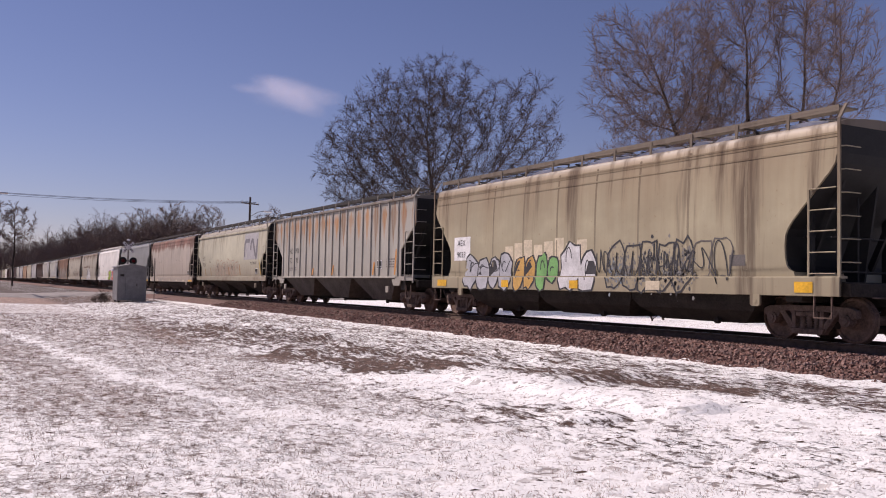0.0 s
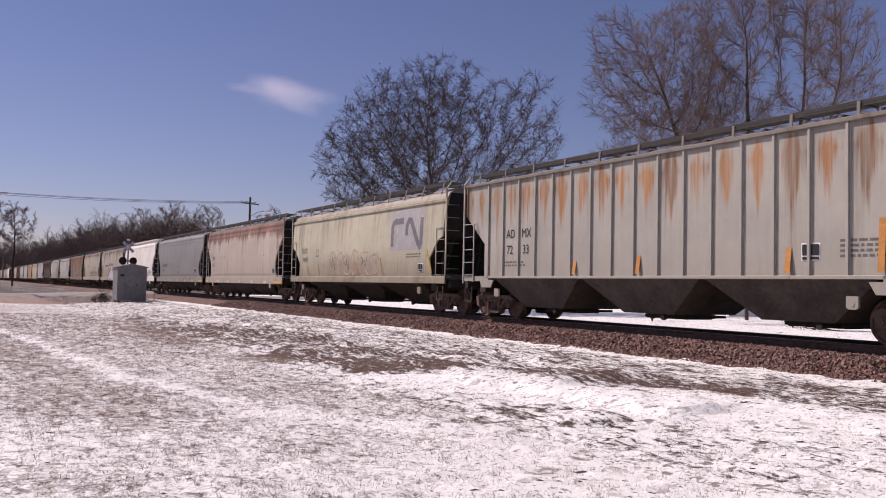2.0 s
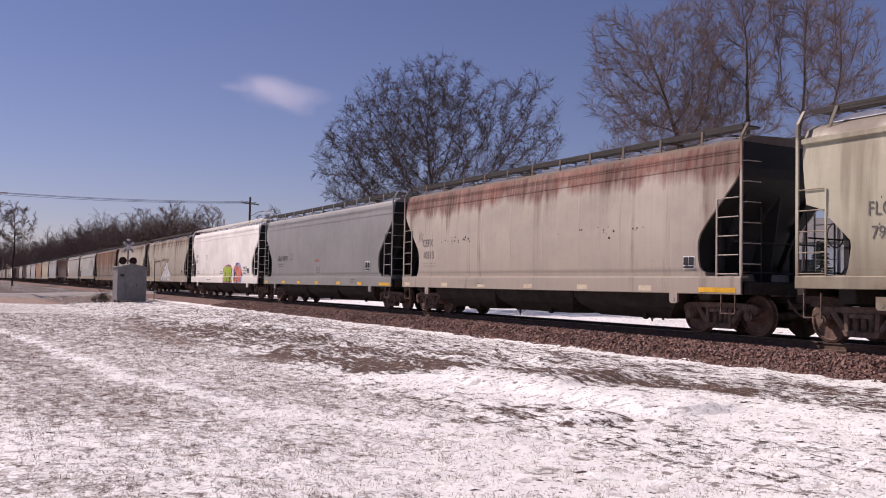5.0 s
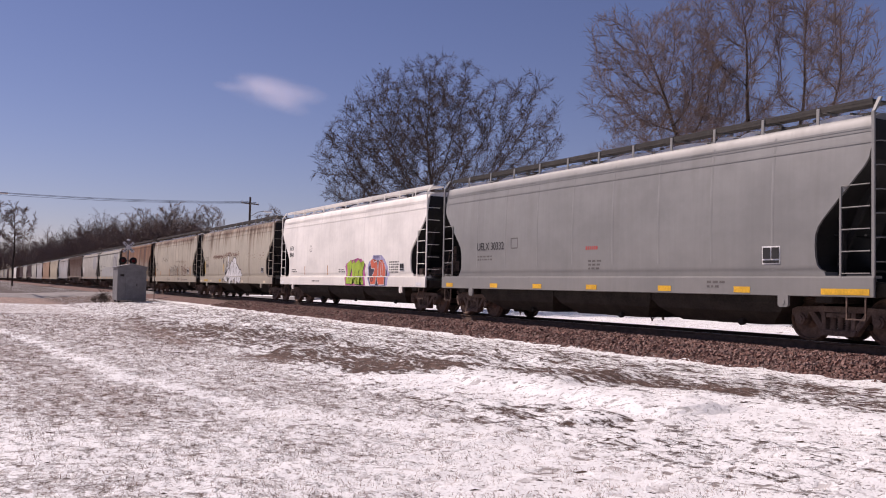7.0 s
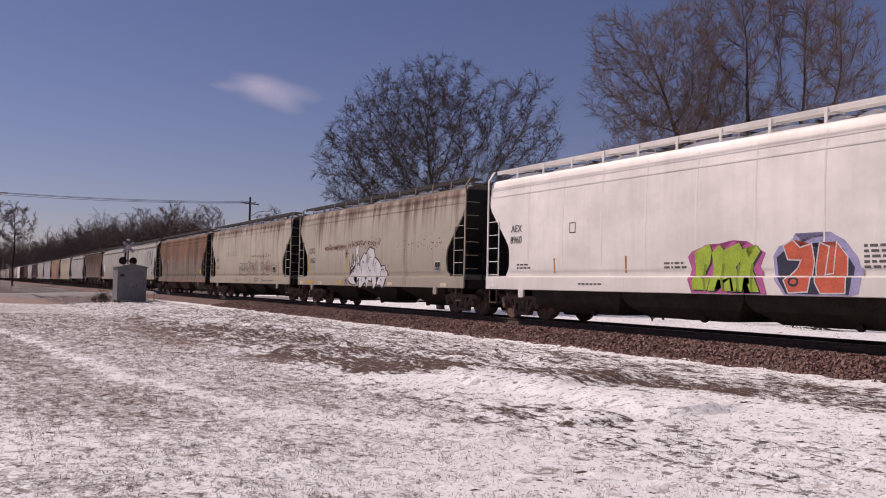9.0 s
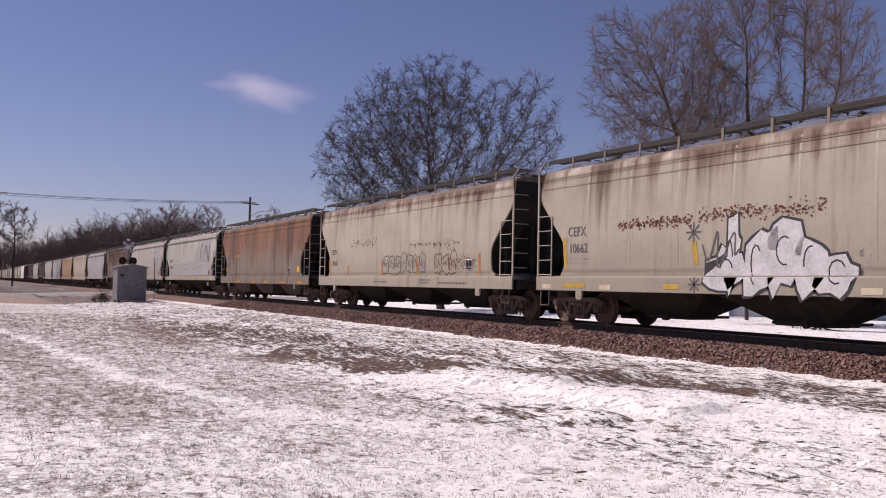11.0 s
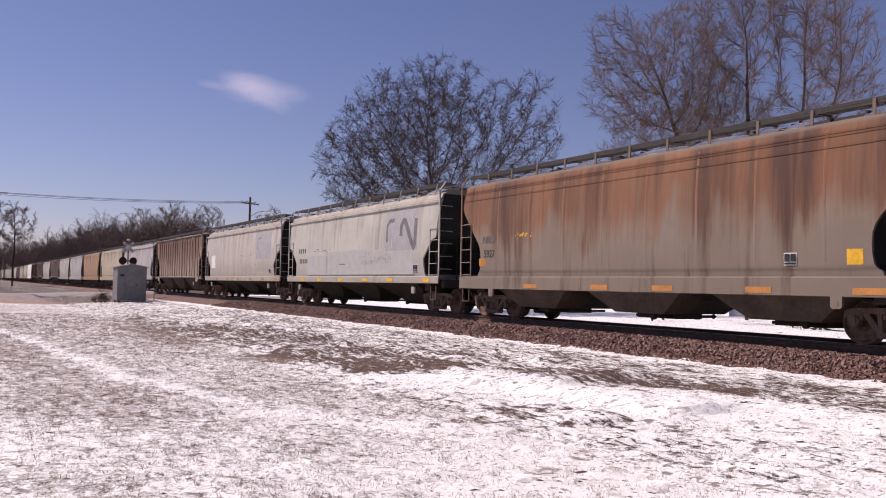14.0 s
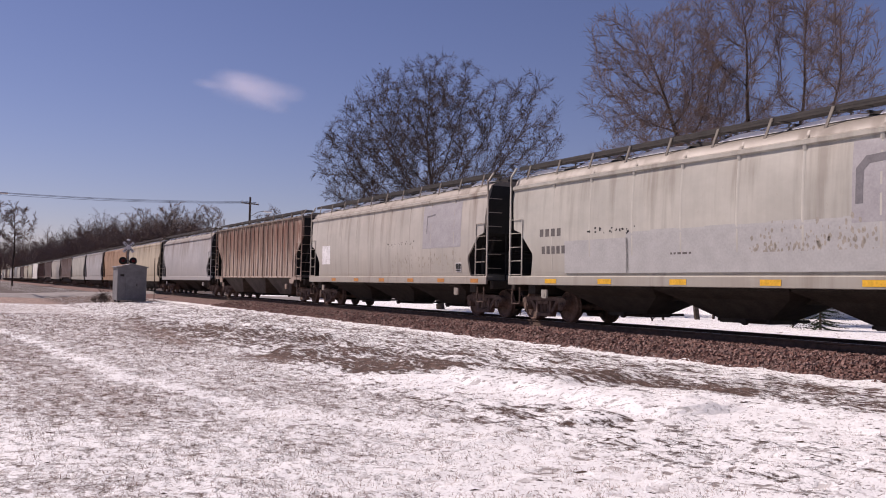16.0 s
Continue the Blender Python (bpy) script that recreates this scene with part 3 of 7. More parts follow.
# dusty steel made lighter for bays that catch the sun
M_BAY = mottled("sunlit_dusty_bay_steel", (0.055, 0.046, 0.038), (0.12, 0.10, 0.085), 1.5, 0.85)
M_BAY_DARK = mottled("sunlit_brown_dusty_bay_steel", (0.07, 0.055, 0.045), (0.14, 0.11, 0.09), 1.5, 0.85)
M_INK = plain("black_stencil_paint", (0.02, 0.02, 0.022), 0.7)
M_FADED = plain("faded_stencil_paint", (0.13, 0.12, 0.115), 0.7)
M_YELLOW = plain("yellow_reflector", (0.75, 0.42, 0.03), 0.5)
M_WHITE = plain("white_paint", (0.78, 0.78, 0.78), 0.55)
M_ORANGE = plain("orange_patch", (0.50, 0.22, 0.06), 0.7)


def hopper_car(kind, paint, label, steel=M_UNDER, fine=True, trim=None, snow=True, lit=False, boards=11, sheets=None, slim=False, walkway=None, front_brake=False):
    """One covered hopper, its parts under an Empty on the rails."""
    car = new("hopper_car")
    tagged(car, label, "freight car", "train of covered hopper cars")
    tag = {id(ROUND): "a", id(LEDGED): "b", id(RIBBED): "c"}[id(kind)]
    trim = trim or paint
    pm, tm = paint.name, trim.name
    h = kind["half"]
    part("body", shared(("body", tag, pm), lambda: make_body(kind), paint, True), None, car)
    # the sheet's black puts the shade of the car end into colour
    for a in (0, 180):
        part("slope_sheet", shared(("slope_sheet", tag), lambda: make_slope_sheet(kind), sheets or M_BLACK), None, car, "slope sheet at the end, blackened as shade", at=pose(0, 0, 0, 0, 0, a))
    for k in (-1, 0, 1):
        part("hopper_bay", shared(("hopper_bay", tag, steel.name, lit, k, slim), lambda k=k: make_bay(kind, lit, k, slim), steel), None, car, "tapering hopper bay with sun or shade in its tone")
    part("centre_sill", shared(("centre_sill", tag), lambda: make_centre_sill(kind), M_UNDER), None, car)
    for x in ((-4.55, 0.0, 4.55) if lit else (-4.1, 0.0, 4.1)):
        part("outlet_gate", shared(("outlet_gate",), make_gate, M_UNDER), None, car, at=pose(x, 0, 0))
    for x in (-kind["bogie"], kind["bogie"]):
        add_bogie(car, x, fine)
    for s in (-1, 1):
        part("coupler", shared(("coupler",), make_coupler, M_TRUCK), None, car, at=pose(s * (h + 0.02), 0, 0, 0, 0, 0 if s > 0 else 180))
    if kind is not RIBBED:
        for s in (-1, 1):
            part("side_sill", shared(("side_sill", tag, pm, s), lambda s=s: make_sill(kind, s), paint), None, car)
    for s in (-1, 1):
        part("running_board", shared(("running_board", tag, s, (walkway or M_GRATE).name), lambda s=s: make_board(kind, s), walkway or M_GRATE), None, car, "steel grating running board along the roof")
    for k in range(4):
        part("hatch_cover", shared(("hatch_cover",), make_hatch, M_GRATE), None, car, at=pose(-5.7 + 3.8 * k, 0, 0))
    if snow:
        tagged(part("roof_snow", shared(("roof_snow",), make_roof_snow, M_SNOW), None, car, "strips of snow left on the roof"), kind="stuff")
    turn = pose(0, 0, 0, 0, 0, 180)
    inset = 1.4 if kind is ROUND else 0.7
    for k in range(boards if fine else 7):
        n = boards if fine else 7
        x = -h + inset + (2 * h - 2 * inset) * k / (n - 1)
        for s in ((pose(x, 0, 0), pose(x, 0, 0) @ turn) if fine else (pose(x, 0, 0),)):
            part("board_post", shared(("board_post", tag, tm), lambda: make_post(kind), trim), None, car, at=s)
    for x in (-h + 0.035, h - 0.035):
        for m in (pose(x, 0, 0), pose(x, 0, 0) @ turn):
            part("corner_post", shared(("corner_post", tag, tm), lambda: make_corner_post(kind), trim), None, car, at=m)
    if kind is RIBBED:
        for k in range(17):
            for s in (0, 180):
                part("rib", shared(("rib", pm), lambda: make_rib(kind), paint), None, car, at=pose(-7.0 + 14.0 * k / 16, -1.53 if s == 0 else 1.53, 0, 0, 0, s))
        for s in (0, 180):
            part("side_rail", shared(("side_rail", pm), lambda: make_eave(kind), paint), None, car, at=pose(0, 0, 0, 0, 0, s))
        for sx in (-1, 1):
            bm = bmesh.new()
            prism(bm, [(sx * h, 1.34), (sx * 6.9, 1.34), (sx * 6.9, 1.22), (sx * 6.6, 1.22), (sx * 6.75, 0.98), (sx * 7.3, 0.98), (sx * 7.4, 1.18), (sx * h, 1.18)], -1.60, -1.56)
            part("end_sill", bm, paint, car)
    elif fine:
        for k in range(8):
            for s in (0, 180):
                part("panel_seam", shared(("panel_seam", tag, pm), lambda: make_seam(kind), paint), None, car, at=pose(-6.0 + 12.0 * k / 7, 0, 0, 0, 0, s))
        for s in (0, 180):
            for z in ((3.86, 4.08, 4.14) if kind is ROUND else ()):
                part("long_seam", shared(("long_seam", tag, pm, z), lambda z=z: make_long_seam(kind, z), paint), None, car, at=pose(0, 0, 0, 0, 0, s))
    for sx in (-1, 1):
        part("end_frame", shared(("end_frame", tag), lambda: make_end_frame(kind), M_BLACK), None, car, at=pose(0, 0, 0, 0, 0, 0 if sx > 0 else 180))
        for m in (pose(sx * (h - 0.36), 0, 0), pose(sx * (h - 0.36), 0, 0) @ turn):
            lad = part("ladder", shared(("ladder", tag, tm), lambda: make_stile(kind), trim), None, car, at=m @ pose(-0.36 * (1 if sx > 0 else -1) * (1 if m[0][0] > 0 else -1), 0, 0))
            lx = 0.33 * (1 if sx > 0 else -1) * (1 if m[0][0] > 0 else -1)
            if fine:
                for k in range(5):
                    part("rung", shared(("rung", tm), make_rung, trim), None, lad, at=pose(lx, 0, 1.38 + 0.42 * k))
        for s in (0, 180):
            sg = sx if s == 0 else -sx
            if fine:
                part("stirrup", shared(("stirrup",), make_stirrup, M_TRUCK), None, car, at=pose(0, 0, 0, 0, 0, s) @ pose(sg * (h - 0.4), 0, 0))
                part("jack_pad", shared(("jack_pad", pm), make_jack_pad, paint), None, car, at=pose(0, 0, 0, 0, 0, s) @ pose(sg * 6.3, 0, 0))
        if fine:
            for k in range(6):
                part("grab_iron", shared(("grab_iron", tm), make_grab, trim), None, car, at=pose(sx * h, 0, 1.6 + 0.45 * k, 0, 0, 0 if sx > 0 else 180))
    if fine:
        part("brake_gear", shared(("brake_gear",), make_brake_gear, M_TRUCK), None, car, "brake cylinder and rigging on the end platform", at=pose(0, 0, 0, 0, 0, 0 if front_brake else 180))
    return car


def dashes(car, kind, xs, mat=None, w=0.45, hgt=0.13):
    """Reflective dashes along the side sill."""
    z = kind["sill"][0] + 0.05
    for x in xs:
        decal(car, "reflector", kind, [rect(x - w / 2, x + w / 2, z, z + hgt)], mat or M_YELLOW, "yellow reflective dash")


def placard(car, kind, x, z=1.62, s=0.36):
    """Black test label in a white border."""
    p = decal(car, "test_label", kind, [rect(x - s * 0.62, x + s * 0.62, z, z + s)], M_WHITE, "white-bordered black test label", 0.011)
    bm = bmesh.new()
    for x0, x1, z0, z1 in ((-0.55, -0.04, 0.30, 0.92), (0.04, 0.55, 0.30, 0.92), (-0.55, 0.55, 0.07, 0.22)):
        y = -along(kind["side"], z + s / 2) - 0.017
        bm.faces.new([bm.verts.new((x + a * s, y, z + b * s)) for a, b in ((x0, z0), (x1, z0), (x1, z1), (x0, z1))])
    part("label_field", bm, M_INK, p)


TRAIN = []  # (car, place of its middle at the start)


def speed_place(t):
    return 10.357 * t + 0.0055 * t * t


PAINT = {
    "tan": weathered("weathered_tan_paint", (0.40, 0.355, 0.24), 0.15, 4.4, 2.0, 0.9, (0.20, 0.115, 0.05), seed=1.0, low_dirt=0.35, runs=0.95),
    "ribgrey": weathered("rust_blotched_pale_grey_paint", (0.395, 0.38, 0.335), 0.72, 4.2, 2.0, 0.30, (0.40, 0.175, 0.055), seed=2.0, panels=0.875, runs=0.12),
    "cream": weathered("dirty_cream_paint", (0.49, 0.47, 0.355), 0.0, 3.9, 0.8, 0.45, seed=3.0, low_dirt=0.95, roof_at=4.10, runs=0.25),
    "pink": weathered("pinkish_rusted_paint", (0.45, 0.395, 0.335), 0.90, 4.35, 1.0, 0.3, (0.20, 0.06, 0.045), seed=4.0, runs=0.4, bias=0.12),
    "grey": weathered("clean_grey_paint", (0.245, 0.247, 0.242), 0.0, 3.0, 1.0, 0.10, seed=5.0, low_dirt=0.15, runs=0.0, roof_at=9.0),
    "white": weathered("clean_white_paint", (0.86, 0.83, 0.78), 0.0, 4.5, 0.5, 0.05, seed=6.0, low_dirt=0.12, runs=0.10, roof_at=9.0),
    "dirtygrey": weathered("sooty_pale_grey_paint", (0.43, 0.39, 0.315), 0.40, 4.45, 1.2, 0.5, (0.17, 0.085, 0.06), seed=7.0, runs=0.75, bias=0.07),
    "buff": weathered("dirty_buff_paint", (0.46, 0.415, 0.33), 0.60, 4.5, 0.9, 0.4, (0.17, 0.07, 0.055), seed=8.0, runs=0.75, bias=0.05),
    "rusty": weathered("heavily_rusted_grey_paint", (0.235, 0.192, 0.152), 0.70, 3.7, 2.0, 0.9, (0.225, 0.092, 0.045), (0.075, 0.038, 0.032), seed=9.0, runs=0.75, bias=0.07),
    "offwhite": weathered("dulled_white_paint", (0.48, 0.47, 0.415), 0.0, 4.0, 0.8, 0.35, seed=10.0, low_dirt=0.5, roof_at=4.10, runs=0.2),
    "offwhite2": weathered("dulled_off_white_paint", (0.48, 0.455, 0.405), 0.05, 4.0, 0.8, 0.35, seed=11.0, low_dirt=0.55, roof_at=4.10, runs=0.25),
    "ribrust": weathered("red_rusted_pale_paint", (0.42, 0.33, 0.27), 0.95, 4.3, 2.6, 0.5, (0.13, 0.036, 0.02), seed=12.0, panels=0.875, runs=0.5, bias=0.15),
    "mistgrey": weathered("misty_grey_paint", (0.46, 0.45, 0.45), 0.05, 4.0, 1.0, 0.2, seed=13.0, roof_at=4.10),
    "yellowcream": weathered("pale_straw_paint", (0.52, 0.45, 0.33), 0.15, 4.0, 1.0, 0.25, seed=14.0),
    "orange": weathered("orange_brown_paint", (0.40, 0.24, 0.14), 0.4, 4.2, 1.5, 0.3, seed=15.0),
    "brown": weathered("dull_brown_paint", (0.16, 0.09, 0.075), 0.3, 4.2, 1.5, 0.3, seed=16.0),
    "rose": weathered("faded_rose_paint", (0.42, 0.33, 0.29), 0.3, 4.2, 1.5, 0.3, seed=17.0),
}


def add_car(kind, paint, front, back, label, **more):
    car = hopper_car(kind, PAINT[paint], label, **more)
    mid = (front + back) / 2
    car.location = (mid, 0, 0)
    TRAIN.append((car, mid))
    return car


c1 = add_car(ROUND, "tan", -11.10, -27.78, "weathered tan covered hopper with grey graffiti along its sill", walkway=PAINT["tan"])
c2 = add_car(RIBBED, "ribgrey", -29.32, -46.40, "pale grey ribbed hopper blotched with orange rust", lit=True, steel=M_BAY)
c3 = add_car(LEDGED, "cream", -47.58, -64.06, "dirty cream hopper with a faded grey panel", slim=True)
c4 = add_car(ROUND, "pink", -65.48, -82.10, "pinkish hopper with dark red rust under its roof")
c5 = add_car(ROUND, "grey", -83.10, -99.86, "clean grey covered hopper with yellow dashes")
c6 = add_car(ROUND, "white", -101.05, -117.76, "bright white covered hopper with green and red graffiti", walkway=PAINT["white"], front_brake=True)
c7 = add_car(ROUND, "dirtygrey", -119.25, -135.75, "sooty pale grey hopper with white graffiti", slim=True)
c8 = add_car(ROUND, "buff", -137.30, -153.65, "buff hopper with brown stains and faint graffiti", slim=True)
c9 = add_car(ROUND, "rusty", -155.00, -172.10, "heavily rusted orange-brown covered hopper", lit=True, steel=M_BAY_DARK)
c10 = add_car(LEDGED, "offwhite", -173.45, -189.86, "dulled white hopper with a grey panel and yellow dashes", slim=True)
c11 = add_car(LEDGED, "offwhite2", -191.25, -207.60, "off-white hopper with a blank grey panel", slim=True)
c12 = add_car(RIBBED, "ribrust", -208.90, -226.00, "ribbed hopper streaked with red rust", lit=True, steel=M_BAY)
c13 = add_car(LEDGED, "mistgrey", -227.35, -243.75, "misty grey covered hopper", slim=True)
FAR = ["yellowcream", "orange", "mistgrey", "offwhite", "rose", "offwhite2", "rose", "brown", "white", "cream", "dirtygrey", "rose", "offwhite", "grey", "buff", "mistgrey", "cream", "rose", "offwhite", "grey"]
for i, p in enumerate(FAR):
    a = -245.1 - 18.1 * i
    add_car(RIBBED if p in ("brown", "rose") else ROUND, p, a, a - 16.7, PAINT[p].name.replace("_", " ") + " on a distant covered hopper", fine=i < 1, lit=p == "brown")


# ---- lettering, reflectors and graffiti on the cars ----
M_SILVER = plain("silver_spray", (0.42, 0.43, 0.46), 0.5)
M_SPRAY_DARK = plain("dark_spray", (0.05, 0.05, 0.055), 0.7)
M_SPRAY_GREY = plain("grey_spray", (0.21, 0.205, 0.195), 0.7)
M_SPRAY_BLUE = plain("blue_grey_spray", (0.22, 0.26, 0.29), 0.7)
M_SPRAY_ORANGE = plain("orange_spray", (0.55, 0.33, 0.10), 0.6)
M_SPRAY_GREEN = plain("green_spray", (0.18, 0.40, 0.14), 0.6)
M_SPRAY_WHITE = plain("white_spray", (0.62, 0.62, 0.63), 0.6)
M_LIME = plain("lime_spray", (0.36, 0.50, 0.05), 0.6)
M_MAGENTA = plain("magenta_spray", (0.50, 0.12, 0.30), 0.6)
M_RED = plain("red_orange_spray", (0.62, 0.13, 0.07), 0.6)
M_VIOLET = plain("violet_spray", (0.36, 0.34, 0.55), 0.6)
M_NAVY = plain("navy_spray", (0.04, 0.04, 0.07), 0.6)
M_PANEL = plain("faded_grey_panel", (0.36, 0.35, 0.36), 0.6, vary=0.15)
M_PANEL_DARK = plain("dark_grey_mark", (0.16, 0.155, 0.165), 0.6)
M_PALE = plain("pale_patch", (0.62, 0.54, 0.40), 0.7)
M_STRIP = plain("worn_yellow_strip", (0.52, 0.34, 0.07), 0.7)
M_OX = plain("oxide_brown", (0.16, 0.07, 0.045), 0.8)
M_FADED_RED = plain("faded_red_spray", (0.42, 0.30, 0.23))
M_FADED_GREY = plain("faded_grey_spray", (0.36, 0.33, 0.28))
M_FADED_OCHRE = plain("faded_ochre_run", (0.34, 0.20, 0.09), 0.8)
M_TOPCOAT = plain("thin_grey_overpaint", (0.42, 0.42, 0.41), 0.6, vary=0.12)


def arc(cx, cz, rx, rz, a0, a1, n=12):
    return [(cx + rx * math.cos(radians(a0 + (a1 - a0) * k / n)), cz + rz * math.sin(radians(a0 + (a1 - a0) * k / n))) for k in range(n + 1)]


def outlined(car, kind, outline, fill, edge, name, label, seed, grow=0.05, lift=0.008):
    """A sprayed shape on a darker outline, with a few inner lines."""
    cx = sum(p[0] for p in outline) / len(outline)
    cz = sum(p[1] for p in outline) / len(outline)
    big = [(x + grow * (1 if x > cx else -1), z + grow * (1 if z > cz else -1)) for x, z in outline]
    decal(car, name, kind, [big], edge, label, lift)
    decal(car, name, kind, [outline], fill, label, lift + 0.003)
    rng = random.Random(seed)
    w, h = max(p[0] for p in outline) - cx, max(p[1] for p in outline) - cz
    lines = stroke(arc(cx + rng.uniform(-0.3, 0.3) * w, cz + rng.uniform(-0.2, 0.3) * h, w * rng.uniform(0.25, 0.45), h * rng.uniform(0.3, 0.6), rng.uniform(0, 90), rng.uniform(150, 300), 8), 0.035)
    decal(car, name, kind, lines, edge, label, lift + 0.006)


# tan car: white number patch, silver and coloured letters painted over the sill, dark scribbles
decal(c1, "number_patch", ROUND, [rect(-6.78, -5.70, 1.87, 2.66)], M_WHITE, "white patch behind the car number", 0.007)
lettering(c1, "AEX", -6.55, 2.36, 0.20, M_INK, ROUND)
lettering(c1, "9033", -6.58, 1.97, 0.20, M_INK, ROUND)
decal(c1, "pale_patch", ROUND, [rect(-3.55 + 0.52 * k, -3.12 + 0.52 * k, 1.80, 2.26 + 0.08 * (k % 3)) for k in range(8)], M_PALE, "pale overpainted patch", 0.005)
for k, (a, b, z0, z1, m) in enumerate([(-6.1, -5.2, 0.96, 1.98, M_SILVER), (-5.25, -4.45, 0.96, 1.86, M_SILVER), (-4.5, -3.85, 0.96, 1.90, M_SILVER), (-3.95, -3.15, 0.96, 2.02, M_SILVER), (-3.1, -2.45, 0.97, 1.92, M_SPRAY_ORANGE), (-2.5, -1.9, 0.97, 1.96, M_SPRAY_ORANGE), (-1.9, -1.3, 0.97, 1.96, M_SPRAY_GREEN), (-1.35, -0.75, 1.2, 1.88, M_SPRAY_GREEN), (-0.7, 0.3, 0.97, 2.20, M_SPRAY_WHITE), (0.15, 0.95, 0.97, 1.98, M_SPRAY_WHITE)]):
    outlined(c1, ROUND, bubble(a + 0.05, b - 0.05, z0, z1, 40 + k), m, M_SPRAY_DARK, "graffiti_letter", "sprayed bubble shape with a dark outline", k)
smear(c1, ROUND, 1.35, 4.55, 0.98, 2.15, 420, M_SPRAY_GREY, "spray_fill", "patchy grey spray fill", 61, 1.6)
smear(c1, ROUND, 2.6, 4.5, 1.0, 2.1, 160, M_SPRAY_DARK, "spray_fill", "patchy dark spray fill", 62, 1.8)
smear(c1, ROUND, 1.4, 2.1, 1.0, 2.0, 60, M_SPRAY_BLUE, "spray_fill", "patchy blue-grey spray fill", 63, 1.8)
for k in range(7):
    loop = bubble(1.40 + 0.60 * k, 2.05 + 0.60 * k, 1.0 if k < 5 else 1.3, 2.20 - 0.06 * (k % 2), 60 + k, rough=0.16)
    decal(c1, "graffiti_letter", ROUND, stroke(loop + loop[:1], 0.045 if k < 5 else 0.03), M_SPRAY_DARK if k < 5 else M_FADED, "dark outline of a sprayed letter", 0.014)
    if k < 5:
        decal(c1, "graffiti_line", ROUND, stroke(scribble(1.5 + 0.6 * k, 2.0 + 0.6 * k, 1.15, 2.0, 90 + k, 2), 0.04), M_SPRAY_DARK, "dark inner line of a sprayed letter", 0.016)
for k, (x0, x1, z0, z1, n) in enumerate([(4.5, 5.7, 1.1, 2.2, 3), (0.95, 1.5, 1.35, 2.1, 3), (2.8, 4.3, 1.35, 2.2, 4), (-5.9, -3.3, 1.4, 1.9, 5)]):
    decal(c1, "graffiti_line", ROUND, stroke(scribble(x0, x1, z0, z1, 5 + k, n), 0.03), M_SPRAY_DARK, "thin dark sprayed line", 0.018)
decal(c1, "square_patch", ROUND, [rect(5.55, 6.0, 1.56, 1.80)], M_FADED, "dull square patch", 0.007)
for a, b, m in ((-7.9, -7.25, M_YELLOW), (7.30, 7.74, M_YELLOW), (-0.2, 0.18, M_YELLOW), (2.9, 3.4, M_PALE), (-3.7, -3.3, M_YELLOW)):
    decal(c1, "reflector", ROUND, [rect(a, b, 1.0, 1.22)], m, "worn yellow reflector", 0.018)

# ribbed grey car
for text, x, z in (("AD", -5.95, 2.52), ("MX", -5.10, 2.52), ("72", -5.92, 2.03), ("33", -5.04, 2.03)):
    lettering(c2, text, x, z, 0.27, M_INK, RIBBED, 0.9)
placard(c2, RIBBED, 5.28, 1.64, 0.36)
for a, z1 in ((4.68, 1.92), (6.78, 2.42), (-2.50, 1.75), (0.12, 1.85)):
    decal(c2, "orange_strip", RIBBED, [rect(a, a + 0.14, 1.40, z1)], M_ORANGE, "rusty orange strip", 0.012)
small_print(c2, RIBBED, 5.95, 2.0, 0.9, 4, M_FADED, seed=5)
small_print(c2, RIBBED, -6.2, 1.75, 1.3, 2, M_FADED, seed=6)


def grey_panel(car, marks):
    """Grey square with a worn dark emblem on a cream car."""
    decal(car, "panel", LEDGED, [rect(3.68 + 0.47 * i, 3.68 + 0.47 * (i + 1), 2.34 + 0.26 * j, 2.34 + 0.26 * (j + 1)) for i in range(6) for j in range(6)], M_PANEL, "faded grey square panel", 0.006)
    for line, w in marks:
        fine = [((x0 + (x1 - x0) * k / 4, z0 + (z1 - z0) * k / 4)) for (x0, z0), (x1, z1) in zip(line, line[1:]) for k in range(4)] + [line[-1]]
        decal(car, "emblem_band", LEDGED, stroke(fine, w), M_PANEL_DARK, "dark band of a worn emblem", 0.011)


BAND = 0.24
HOOK = ([(3.84, 2.50), (3.84, 3.25), (3.90, 3.40), (4.05, 3.47), (4.80, 3.47)], BAND)
WAVE = ([(5.10, 2.90), (5.12, 3.30), (5.25, 3.46), (5.45, 3.44), (5.60, 3.25), (6.05, 2.60), (6.20, 2.46), (6.32, 2.60), (6.34, 3.52)], BAND)
grey_panel(c3, [HOOK, WAVE])
placard(c3, LEDGED, 6.28, 1.50, 0.32)
decal(c3, "yellow_strip", LEDGED, [[(6.76, 2.32), (6.88, 2.32), (7.16, 1.46), (7.04, 1.46)]], plain("ochre_strip", (0.45, 0.30, 0.05)), "ochre strip", 0.008)
for k, (x0, x1) in enumerate([(-2.9, -1.5), (-1.6, 0.0), (-0.1, 1.6)]):
    decal(c3, "graffiti_line", LEDGED, stroke(scribble(x0, x1, 1.40, 2.28, 30 + k, 3), 0.035), M_FADED_RED if k % 2 == 0 else M_FADED_GREY, "faded sprayed line", 0.008)
lettering(c3, "FLOX", -6.62, 2.46, 0.27, M_FADED, LEDGED, 0.8)
lettering(c3, "79374", -6.55, 2.02, 0.25, M_FADED, LEDGED, 0.85)
decal(c3, "square_mark", LEDGED, stroke([(-4.62, 2.3), (-4.35, 2.3), (-4.35, 2.6), (-4.62, 2.6), (-4.62, 2.3)], 0.03), M_FADED, "small outlined square", 0.009)
